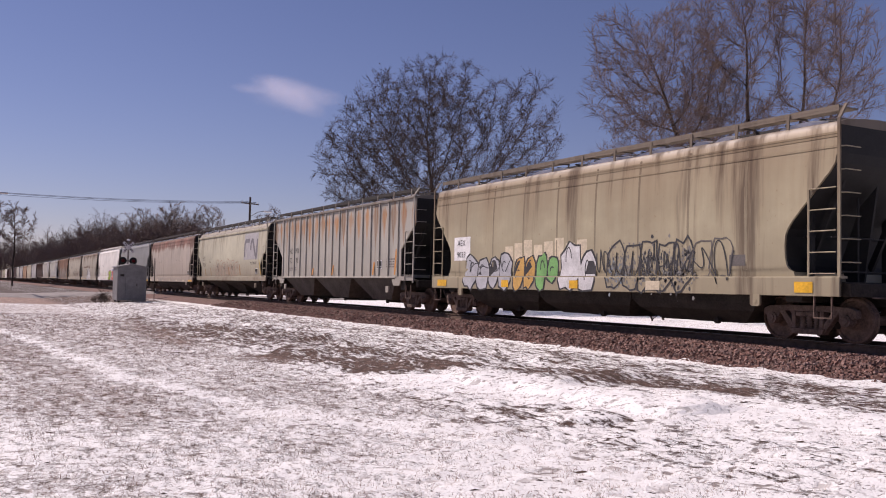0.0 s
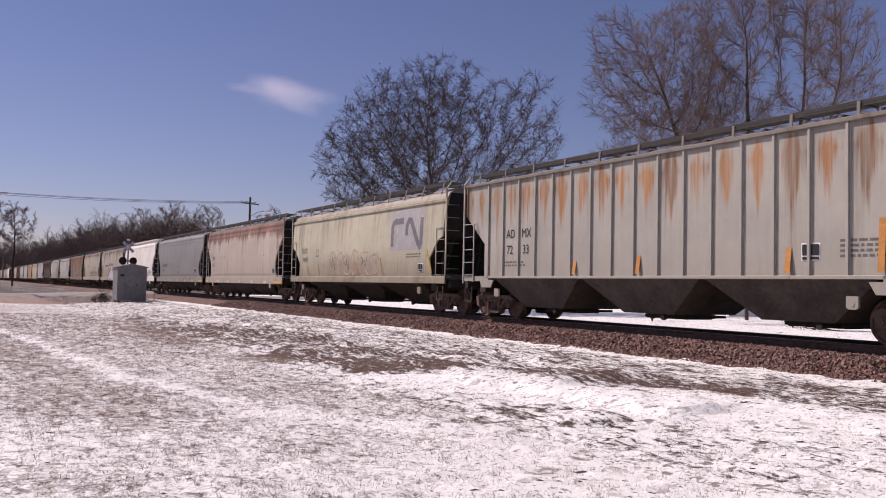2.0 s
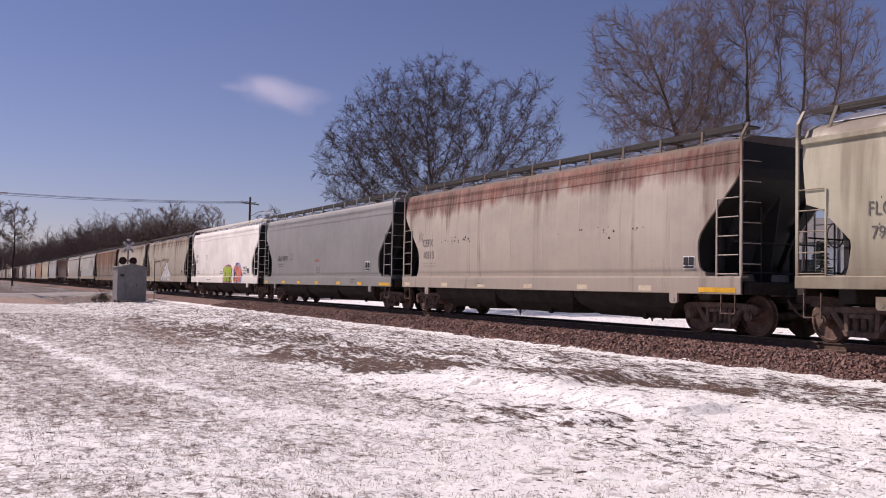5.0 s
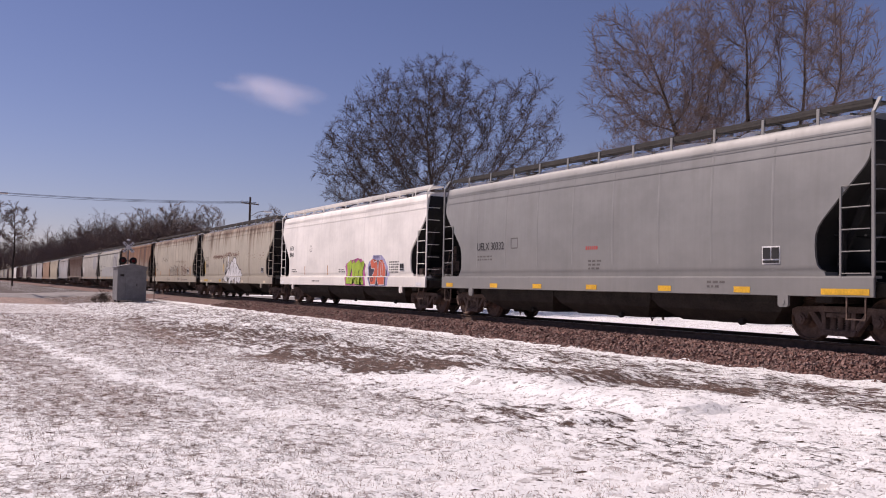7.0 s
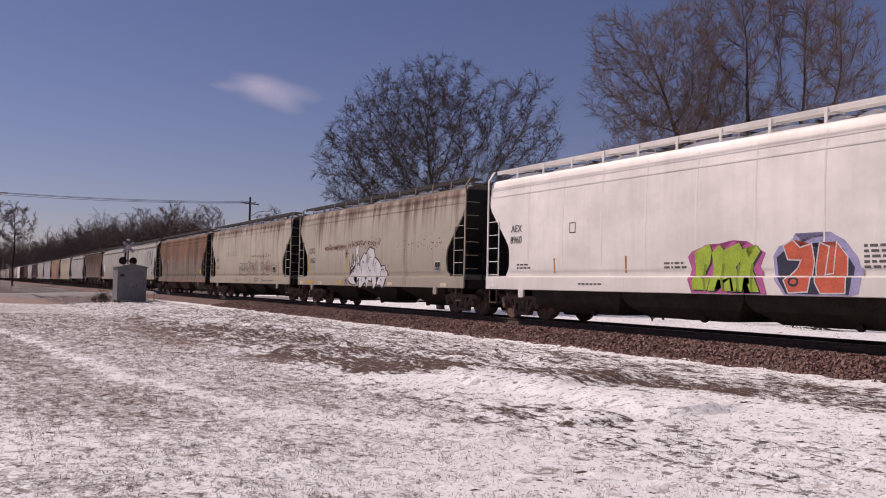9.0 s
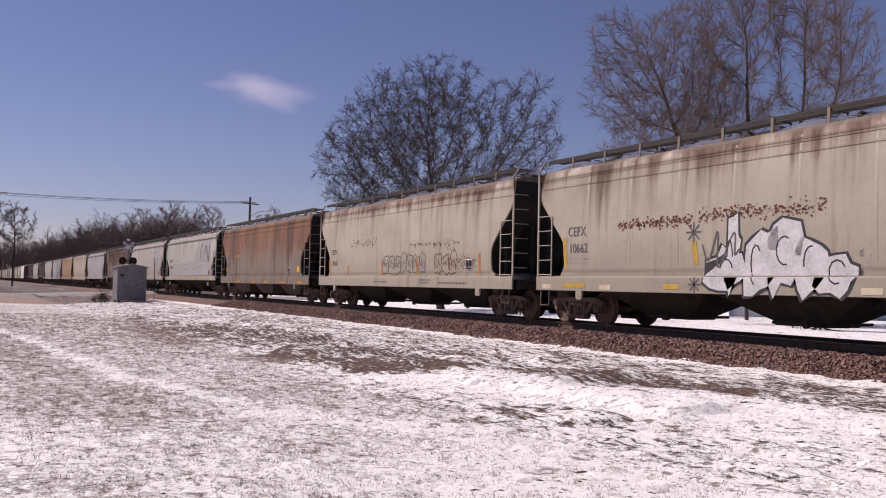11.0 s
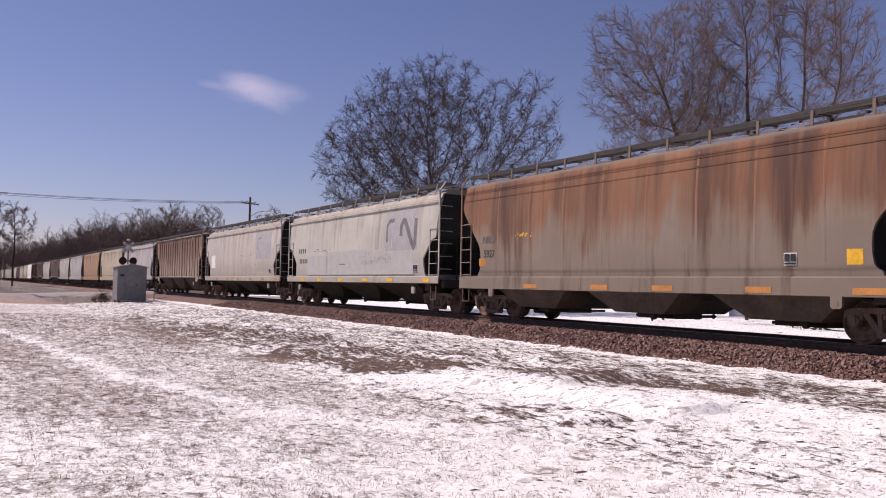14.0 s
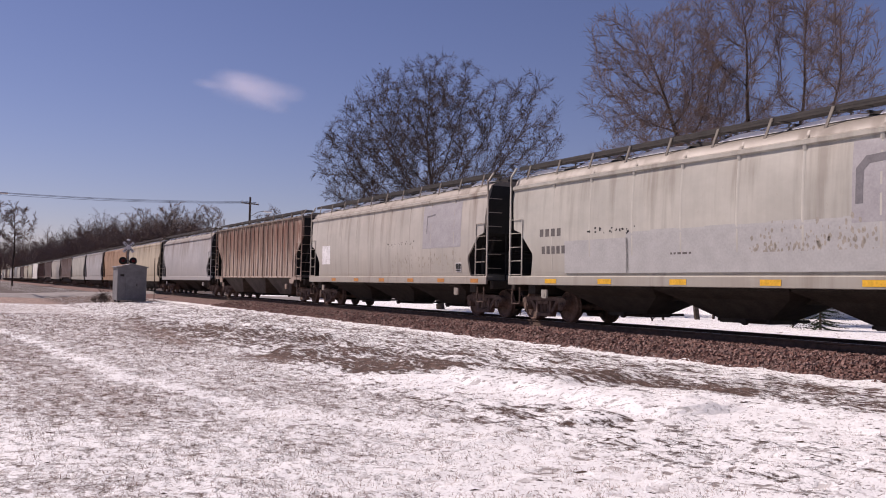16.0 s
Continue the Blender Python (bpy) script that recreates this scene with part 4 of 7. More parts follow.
for k, (a, b) in enumerate([(-2.9, -2.1), (-2.0, -1.2), (-1.2, -0.5), (-0.4, 0.5), (0.6, 1.5), (1.6, 2.4)]):
    loop = bubble(a, b, 1.42, 2.42 - 0.07 * (k % 3), 160 + k, rough=0.2)
    decal(c3, "graffiti_letter", LEDGED, stroke(loop + loop[:1], 0.05), M_FADED_RED, "faded reddish outline of a sprayed letter", 0.009)
    decal(c3, "graffiti_line", LEDGED, stroke(scribble(a + 0.15, b - 0.1, 1.6, 2.25, 170 + k, 2), 0.035), M_FADED_RED if k % 2 else M_FADED, "faded inner line of a sprayed letter", 0.010)
for x, z1 in ((-5.75, 1.85), (-4.3, 1.95), (0.35, 1.95), (2.85, 2.1)):
    decal(c3, "rust_run", LEDGED, [[(x, 1.42), (x + 0.16, 1.42), (x - 0.08, z1), (x - 0.18, z1)]], M_FADED_OCHRE, "short rusty run", 0.007)
smear(c3, LEDGED, -4.2, 3.3, 1.45, 2.2, 420, M_FADED_RED, "spray_fill", "worn pinkish spray fill", 64, 1.8, 0.7)
smear(c3, LEDGED, -6.5, 7.0, 1.40, 3.0, 70, M_FADED, "rust_spot", "small dark rust spots", 65, 2.6, 0.45)
small_print(c3, LEDGED, 5.1, 2.15, 1.2, 2, M_FADED, seed=7)
smear(c3, LEDGED, -6, 6.5, 1.35, 2.3, 220, M_FADED_GREY, seed=21, tall=3.0, size=0.6)

# pink car
lettering(c4, "CEFX", -6.72, 2.42, 0.26, M_FADED, ROUND, 0.9)
lettering(c4, "10513", -6.68, 1.98, 0.26, M_FADED, ROUND, 0.9)
small_print(c4, ROUND, -6.65, 1.78, 0.9, 2, M_FADED_GREY, seed=8)
small_print(c4, ROUND, -3.9, 1.18, 1.6, 2, M_FADED_GREY, seed=34)
decal(c4, "graffiti_line", ROUND, stroke([(-7.05, 2.55), (-6.98, 2.98), (-6.9, 2.6), (-6.85, 2.95), (-6.78, 2.62), (-6.7, 2.9)], 0.03), M_FADED, "dark scratch marks", 0.009)
smear(c4, ROUND, -5.3, -3.2, 2.45, 2.7, 26, M_INK, seed=9)
smear(c4, ROUND, 1.5, 5.5, 2.35, 2.75, 16, M_INK, seed=10)
placard(c4, ROUND, 6.75, 1.50, 0.30)
dashes(c4, ROUND, [-7.9, -5.0, -2.5, 0.2, 2.8, 5.3], M_PALE)
decal(c4, "reflector", ROUND, [rect(7.1, 8.2, 0.97, 1.08)], M_YELLOW, "yellow reflective dash", 0.012)

# grey car
lettering(c5, "UELX 30332", -5.99, 2.18, 0.24, M_INK, ROUND, 0.92)
placard(c5, ROUND, 5.96, 1.58, 0.38)
dashes(c5, ROUND, [-7.76, -4.89, -2.49, 0.04, 2.83, 5.21])
decal(c5, "reflector", ROUND, [rect(7.2, 8.25, 0.97, 1.09)], M_YELLOW, "yellow reflective dash", 0.012)
decal(c5, "red_print", ROUND, [rect(-0.26 + 0.09 * k, -0.20 + 0.09 * k, 2.05, 2.14) for k in range(6)], plain("red_stencil", (0.45, 0.08, 0.07)), "small red print", 0.009)
small_print(c5, ROUND, -0.15, 1.72, 0.55, 3, M_FADED, seed=11)
small_print(c5, ROUND, 4.2, 1.18, 0.45, 2, M_FADED, seed=12)
small_print(c5, ROUND, -5.95, 1.95, 0.9, 2, M_FADED, seed=13)
decal(c5, "square_mark", ROUND, stroke([(-3.95, 2.2), (-3.6, 2.2), (-3.6, 2.5), (-3.95, 2.5), (-3.95, 2.2)], 0.03), M_FADED, "small outlined square", 0.009)

# white car: lime and red angular graffiti
lettering(c6, "AEX", -6.92, 2.68, 0.22, M_INK, ROUND)
lettering(c6, "8960", -6.95, 2.34, 0.22, M_INK, ROUND)
decal(c6, "halo", ROUND, [[(0.60, 1.78), (0.72, 1.90), (1.05, 2.0), (1.18, 2.05), (1.26, 1.92), (1.58, 2.06), (1.66, 1.88), (1.96, 2.12), (2.22, 1.96), (2.38, 2.08), (2.86, 1.82), (2.72, 1.55), (2.92, 0.95), (0.75, 0.95), (0.62, 1.25), (0.72, 1.5)]], M_MAGENTA, "magenta halo of sprayed letters", 0.006)
def placed(points, x0, z0, scale):
    return [(x0 + x * scale, z0 + z * scale) for x, z in points]


M_LIME_DARK = plain("olive_spray", (0.20, 0.29, 0.03), 0.6)
LETTERS = [
    [(1, 95), (12, 102), (50, 116), (58, 100), (52, 70), (26, 33), (56, 35), (46, 6), (-2, 6), (-4, 28), (30, 75), (6, 70)],
    [(58, 96), (84, 113), (110, 84), (130, 4), (104, 4), (97, 30), (80, 31), (70, 4), (48, 4), (64, 56)],
    [(97, 100), (142, 116), (154, 100), (148, 75), (132, 60), (146, 3), (122, 3), (114, 50)],
    [(150, 100), (164, 103), (160, 66), (192, 110), (204, 95), (177, 60), (204, 3), (178, 3), (160, 38), (154, 3), (136, 3)]]
for k, shape in enumerate(LETTERS):
    poly = placed(shape, 0.80, 0.97, 0.0094)
    decal(c6, "graffiti_letter", ROUND, [[(x + 0.05, z - 0.035) for x, z in poly]], M_NAVY, "dark shadow of a sprayed letter", 0.009)
    decal(c6, "graffiti_letter", ROUND, [poly], M_LIME, "lime green angular sprayed shape", 0.012)
    cx = sum(x for x, z in poly) / len(poly)
    decal(c6, "graffiti_line", ROUND, stroke([(cx + 0.12, 1.0), (cx + 0.05, 1.35), (cx + 0.10, 1.6)], 0.07), M_LIME_DARK, "olive shade in a sprayed letter", 0.015)
decal(c6, "halo", ROUND, [[(3.05, 1.75), (3.2, 1.95), (3.5, 2.02), (3.6, 2.20), (3.78, 2.0), (4.05, 2.10), (4.3, 2.12), (4.42, 2.2), (4.75, 2.02), (5.0, 1.72), (5.15, 1.45), (5.05, 1.0), (4.9, 0.95), (3.35, 0.95), (3.1, 1.25)]], M_VIOLET, "violet halo of sprayed letters", 0.006)
decal(c6, "halo", ROUND, [[(3.14, 1.72), (3.5, 1.98), (3.95, 1.85), (4.35, 2.0), (4.7, 1.88), (4.95, 1.5), (4.85, 0.97), (3.4, 0.97), (3.18, 1.3)]], M_NAVY, "navy backing of sprayed letters", 0.009)
for shape in ([(3, 108), (28, 120), (48, 102), (78, 110), (85, 70), (70, 5), (20, 2), (6, 30), (40, 56), (50, 74), (15, 76)], [(88, 60), (98, 112), (122, 102), (110, 42), (130, 45), (140, 112), (166, 80), (162, 3), (102, 2), (88, 26)]):
    poly = placed(shape, 3.28, 0.97, 0.0092)
    decal(c6, "graffiti_letter", ROUND, [poly], M_RED, "red-orange angular sprayed shape", 0.012)
    decal(c6, "graffiti_line", ROUND, stroke(poly + poly[:1], 0.03), M_SPRAY_WHITE, "white outline of a sprayed letter", 0.015)
decal(c6, "graffiti_line", ROUND, stroke(arc(3.58, 1.22, 0.11, 0.08, 0, 360), 0.05), M_NAVY, "dark eye of a sprayed letter", 0.015)
small_print(c6, ROUND, 5.15, 1.88, 0.9, 5, M_FADED, seed=14)
small_print(c6, ROUND, -0.2, 1.62, 0.65, 2, M_FADED, seed=15)
small_print(c6, ROUND, -3.5, 1.10, 0.9, 1, M_FADED, seed=16)
small_print(c6, ROUND, -6.6, 1.66, 0.7, 2, M_FADED, seed=17)
placard(c6, ROUND, 6.3, 1.55, 0.3)
for x in (-4.70, -1.62):
    decal(c6, "rust_run", ROUND, [rect(x, x + 0.07, 1.42, 1.85)], M_ORANGE, "short rust run", 0.008)
decal(c6, "square_mark", ROUND, stroke([(-3.95, 2.55), (-3.70, 2.55), (-3.70, 2.82), (-3.95, 2.82), (-3.95, 2.55)], 0.025), M_FADED, "small outlined square", 0.009)
dashes(c6, ROUND, [-7.9, 7.8], M_WHITE)

# sooty grey car
lettering(c7, "CEFX", -6.85, 2.44, 0.26, M_FADED, ROUND, 0.9)
lettering(c7, "10662", -6.80, 1.98, 0.26, M_FADED, ROUND, 0.9)
small_print(c7, ROUND, -6.8, 1.78, 0.9, 2, M_FADED_GREY, seed=35)
small_print(c7, ROUND, -3.4, 1.18, 1.6, 2, M_FADED_GREY, seed=36)
smear(c7, ROUND, -4.7, -2.1, 2.48, 2.78, 300, M_OX, "overpaint", "ragged dark red overpaint", 22)
smear(c7, ROUND, -1.9, 1.5, 2.55, 2.9, 300, M_OX, "overpaint", "ragged dark red overpaint", 122)
smear(c7, ROUND, -5.6, -2.4, 1.45, 2.4, 260, M_FADED_GREY, "rust_spot", "small dark rust spots", 123, 1.0, 0.5)
for x, z0, z1 in ((-7.02, 1.55, 2.42), (-2.05, 1.6, 2.15)):
    decal(c7, "yellow_strip", ROUND, [[(x, z0), (x + 0.16, z0), (x + 0.08, z1), (x - 0.08, z1)]], M_STRIP, "worn yellow strip", 0.010)
for x0, x1 in ((-7.05, -6.05), (-3.0, -2.5)):
    decal(c7, "reflector", ROUND, [rect(x0, x1, 1.02, 1.15)], M_STRIP, "worn yellow reflector", 0.012)
for cx, cz, r in ((-2.05, 2.35, 0.24), (-2.0, 1.14, 0.2)):
    decal(c7, "graffiti_line", ROUND, [q for a in (0, 45, 90, 135) for q in stroke([(cx - r * math.cos(radians(a)), cz - r * math.sin(radians(a))), (cx + r * math.cos(radians(a)), cz + r * math.sin(radians(a)))], 0.04)], M_FADED, "sprayed star mark", 0.012)
decal(c7, "graffiti_line", ROUND, stroke(scribble(-1.75, -0.6, 1.5, 2.4, 180, 3), 0.05), M_FADED, "dark sprayed line", 0.012)
smear(c7, ROUND, 2.9, 7.0, 2.25, 2.75, 60, M_OX, seed=23)
smear(c7, ROUND, -5.5, 6.5, 1.4, 2.2, 110, M_FADED_GREY, seed=24, tall=2.0)
for k, (a, b, z1) in enumerate([(-1.65, -0.5, 1.9), (-1.1, -0.7, 2.5), (-0.5, 0.3, 2.3), (0.0, 0.95, 2.5), (0.8, 1.5, 2.1), (1.3, 2.2, 1.7)]):
    outlined(c7, ROUND, bubble(a, b, 0.98, z1, 70 + k, rough=0.3), M_SPRAY_WHITE, M_SPRAY_DARK, "graffiti_letter", "white sprayed shape with a dark outline", 30 + k)
placard(c7, ROUND, 6.4, 1.55, 0.32)
dashes(c7, ROUND, [-7.8, -5.2, 2.5, 6.9], M_PALE)

# buff car
lettering(c8, "CEFX", -6.75, 2.32, 0.22, M_INK, ROUND, 0.85)
lettering(c8, "10163", -6.72, 1.84, 0.22, M_INK, ROUND, 0.85)
smear(c8, ROUND, -4.5, -1.7, 2.45, 2.95, 70, M_INK, seed=25)
smear(c8, ROUND, 1.2, 2.6, 2.42, 2.62, 30, M_INK, seed=26)
smear(c8, ROUND, 2.7, 5.0, 2.3, 2.66, 80, M_OX, seed=27)
for k in range(10):
    a = -1.2 + 0.53 * k + (0.7 if k > 6 else 0)
    loop = bubble(a, a + 0.56, 1.45, 2.2 - 0.05 * (k % 3), 250 + k, rough=0.2)
    m = M_FADED if k < 7 else M_OX
    decal(c8, "graffiti_letter", ROUND, stroke(loop + loop[:1], 0.035), m, "faded dark outline of a sprayed letter", 0.009)
    decal(c8, "graffiti_line", ROUND, stroke(scribble(a + 0.1, a + 0.45, 1.6, 2.05, 270 + k, 2), 0.025), m, "faded inner line of a sprayed letter", 0.010)
smear(c8, ROUND, 4.2, 6.1, 1.5, 2.1, 260, M_OX, "spray_fill", "worn dark red spray fill", 66, 1.6, 0.6)
smear(c8, ROUND, -1.4, 2.6, 1.45, 2.2, 260, M_FADED_GREY, "spray_fill", "worn grey spray fill", 67, 1.6, 0.8)
for x, z1 in ((-1.35, 1.95), (-4.9, 1.8), (1.75, 2.0), (-7.1, 2.1), (6.25, 2.1)):
    decal(c8, "orange_strip", ROUND, [rect(x, x + 0.15, 1.42, z1)], M_ORANGE, "rusty orange strip", 0.011)
small_print(c8, ROUND, 2.15, 1.18, 0.7, 2, M_FADED, seed=18)
small_print(c8, ROUND, -2.0, 1.10, 1.3, 1, M_FADED, seed=19)
small_print(c8, ROUND, 3.6, 1.08, 2.0, 1, M_FADED, seed=20)
placard(c8, ROUND, 5.65, 1.55, 0.36)

# rusted car
lettering(c9, "NRLX", -6.89, 2.40, 0.24, M_FADED, ROUND, 0.95)
lettering(c9, "5927", -6.80, 1.94, 0.24, M_INK, ROUND, 0.95)
dashes(c9, ROUND, [-4.1, -0.9, 1.5, 4.4, 7.0], M_ORANGE, 0.7)
smear(c9, ROUND, -5.0, -3.9, 2.5, 2.68, 26, M_YELLOW, seed=28)
decal(c9, "yellow_patch", ROUND, [rect(-7.1, -6.7, 1.66, 1.92)], M_ORANGE, "dull yellow patch", 0.008)
decal(c9, "yellow_patch", ROUND, [rect(6.5, 6.85, 1.55, 1.85)], M_YELLOW, "yellow patch", 0.008)
placard(c9, ROUND, 5.2, 1.55, 0.26)

# white cars with grey panels
grey_panel(c10, [([(3.84, 2.7), (3.84, 3.35), (4.0, 3.52), (4.45, 3.55)], 0.16), WAVE])
placard(c10, LEDGED, 6.35, 1.50, 0.30)
dashes(c10, LEDGED, [-6.0, -3.6, -0.9, 1.8, 4.2, 7.3], None, 0.55)
decal(c10, "overpaint", LEDGED, [rect(-2.8 + 0.9 * k, -1.9 + 0.9 * k, 1.42, 2.46 + 0.02 * (k % 2)) for k in range(10)] + [rect(-5.4 + 0.9 * k, -4.5 + 0.9 * k, 1.42, 2.32) for k in range(3)], M_TOPCOAT, "thin grey overpaint", 0.004)
decal(c10, "faded_mark", LEDGED, [rect(-6.6 + 0.28 * k, -6.42 + 0.28 * k, 2.48, 2.70) for k in range(4)] + [rect(-6.5 + 0.24 * k, -6.34 + 0.24 * k, 1.98, 2.2) for k in range(5)], M_FADED, "faded lettering", 0.009)["kind"] = "stuff"
smear(c10, LEDGED, -4.5, -2.4, 2.42, 2.66, 30, M_INK, seed=29)
smear(c10, LEDGED, 1.2, 4.2, 1.45, 2.4, 170, M_FADED_GREY, seed=30, tall=2.2)
small_print(c10, LEDGED, -1.2, 1.85, 0.7, 2, M_FADED, seed=31)
grey_panel(c11, [([(4.0, 2.9), (4.0, 3.5), (4.6, 3.55)], 0.06)])
decal(c11, "white_patch", LEDGED, [rect(-6.6, -5.6, 1.9, 2.75)], M_WHITE, "white patch behind the car number", 0.006)
smear(c11, LEDGED, 0.5, 3.3, 2.5, 2.68, 26, M_INK, seed=32)
smear(c11, LEDGED, 1.0, 6.5, 1.45, 2.3, 120, M_FADED_GREY, seed=33, tall=2.4)
placard(c11, LEDGED, 6.35, 1.50, 0.30)
dashes(c11, LEDGED, [-5.0, -2.4, 0.2, 2.8, 5.2, 7.5], M_ORANGE, 0.5)


# ---- the ground: one sheet, denser near the camera ----
def ground_height(x, y):
    """Field, low embankment, ballast bed, snow field behind, rising banks far off."""
    z = np.interp(y, [-400, -60, -22, -16, -12.5, -10.6, -9.2, -7.0, -4.2, -3.1, 3.1, 5, 9, 14, 40, 400], [-0.8, -0.7, -0.55, -0.60, -0.66, -0.70, -0.58, -0.47, -0.42, -0.45, -0.45, -0.5, -0.75, -0.6, -0.5, 0.5])
    # wooded rise behind the far end of the line
    return z + np.clip((-120 - x) / 90, 0, 1) * np.interp(y, [6, 16, 40, 70, 160, 400], [0, 0.6, 5, 9, 13, 13])


def line_gauss(x, y, x0, y0, x1, y1, width):
    """1 on a line between two points, falling off to the sides."""
    u = np.clip(((x - x0) * (x1 - x0) + (y - y0) * (y1 - y0)) / ((x1 - x0) ** 2 + (y1 - y0) ** 2), 0, 1)
    return np.exp(-((x - x0 - u * (x1 - x0)) ** 2 + (y - y0 - u * (y1 - y0)) ** 2) / width ** 2)


def snow_cover(x, y):
    """How much snow is left lying, by stretch of land."""
    foot = -10.55 - 0.028 * np.clip(-10 - x, 0, 30)
    c = np.where(y < foot, 0.585, 0.55)
    c = np.where(y > 3, 0.72, c)
    # drifts along the foot of the bank, bare brown patches on it
    c = c + 0.26 * line_gauss(x, y, -12.9, -9.4, -8.5, -7.95, 0.75) + 0.24 * line_gauss(x, y, -8.5, -7.95, -4.5, -6.6, 0.8)
    c = c + 0.10 * line_gauss(x, y, -17.5, -10.4, -12.9, -9.6, 0.6)
    c = c - 0.15 * line_gauss(x, y, -12.9, -7.5, -9.4, -6.5, 0.65) - 0.05 * line_gauss(x, y, -9.4, -6.5, -5.5, -5.3, 0.7)
    c = c - 0.07 * line_gauss(x, y, -40.0, -10.1, -24.0, -10.9, 0.7) - 0.17 * line_gauss(x, y, -19.5, -10.3, -15.2, -9.5, 0.55) - 0.14 * line_gauss(x, y, -15.2, -9.5, -14.2, -8.2, 0.6) - 0.10 * line_gauss(x, y, -30.0, -9.4, -16.0, -8.2, 1.2)
    c = c + 0.17 * line_gauss(x, y, -70.0, -3.75, 2.0, -3.75, 0.5)
    # wheel tracks over the field
    c = c + 0.09 * line_gauss(x, y, -30.0, -15.35, -15.9, -13.96, 0.22) + 0.09 * line_gauss(x, y, -15.9, -13.96, -10.85, -12.9, 0.22) + 0.10 * line_gauss(x, y, -10.85, -12.9, -8.8, -11.3, 0.35)
    c = c - 0.03 * line_gauss(x, y, -28.0, -16.2, -10.3, -14.4, 0.6)
    c = c + 0.09 * np.clip((x + 9.5) / 4, 0, 1) * (y < -8) * np.clip((y + 13.6) / 2.5, -0.5, 1)
    c = c - 0.035 * np.clip((-7.5 - x) / 4, 0, 1) * (y < foot) - 0.02 * np.clip((-14 - x) / 10, 0, 1) * (y < foot)
    return c - 0.16 * ((x < -62) & (y < 3)) - 0.5 * ((x < -110) & (y > 3))


def axis(stops):
    """Grid lines from (from, to, step) spans."""
    out = []
    for a, b, s in stops:
        out += list(np.arange(a, b, s))
    return np.array(out + [stops[-1][1]])


XS = np.concatenate([[-3500, -2000, -1200, -800, -600], axis([(-500, -120, 10), (-120, -60, 1.0), (-60, -30, 0.3), (-30, -14, 0.14), (-14, 0, 0.09), (0, 20, 1.0), (20, 200, 20)]), [400, 1200, 3500]])
YS = np.concatenate([[-3500, -1200, -400, -150, -60, -40, -28, -22, -19], axis([(-17, -15.5, 0.3), (-15.5, -10.8, 0.10), (-10.8, -6.0, 0.10), (-6.0, -2.8, 0.14), (-2.8, 4, 0.6), (4, 16, 0.4), (16, 60, 4), (60, 400, 20)]), [700, 1500, 3500]])
GX, GY = np.meshgrid(XS, YS)
GZ = ground_height(GX, GY)
near = ((GX > -62) & (GX < 4) & (GY > -17) & (GY < -3)) | ((GX > -60) & (GX < 4) & (GY > 4) & (GY < 16))
for j, i in zip(*np.nonzero(near)):
    x, y = GX[j, i], GY[j, i]
    a = noise.noise((x * 0.5, y * 0.6, 0.0))
    b = noise.noise((x * 1.7, y * 2.1, 3.0))
    c = noise.noise((x * 6.0, y * 6.0, 7.0))
    rough = 1.0 if y < -10.6 else 2.0
    bank = math.exp(-((y + 8.2) / 2.0) ** 2) if -34 < x < -8 else 0.0
    step = 0.10 * bank * max(0.0, min(1.0, (noise.noise((x * 0.45, y * 0.9, 11.0)) + 0.05) * 6))
    tuss = max(0.0, noise.noise((x * 3.6, y * 3.6, 31.0)) - 0.12) if y < -3 else 0.0
    step += 0.06 * tuss
    GZ[j, i] += 0.035 * a + 0.018 * b * rough + 0.012 * c * (1 + 0.5 * rough) + step


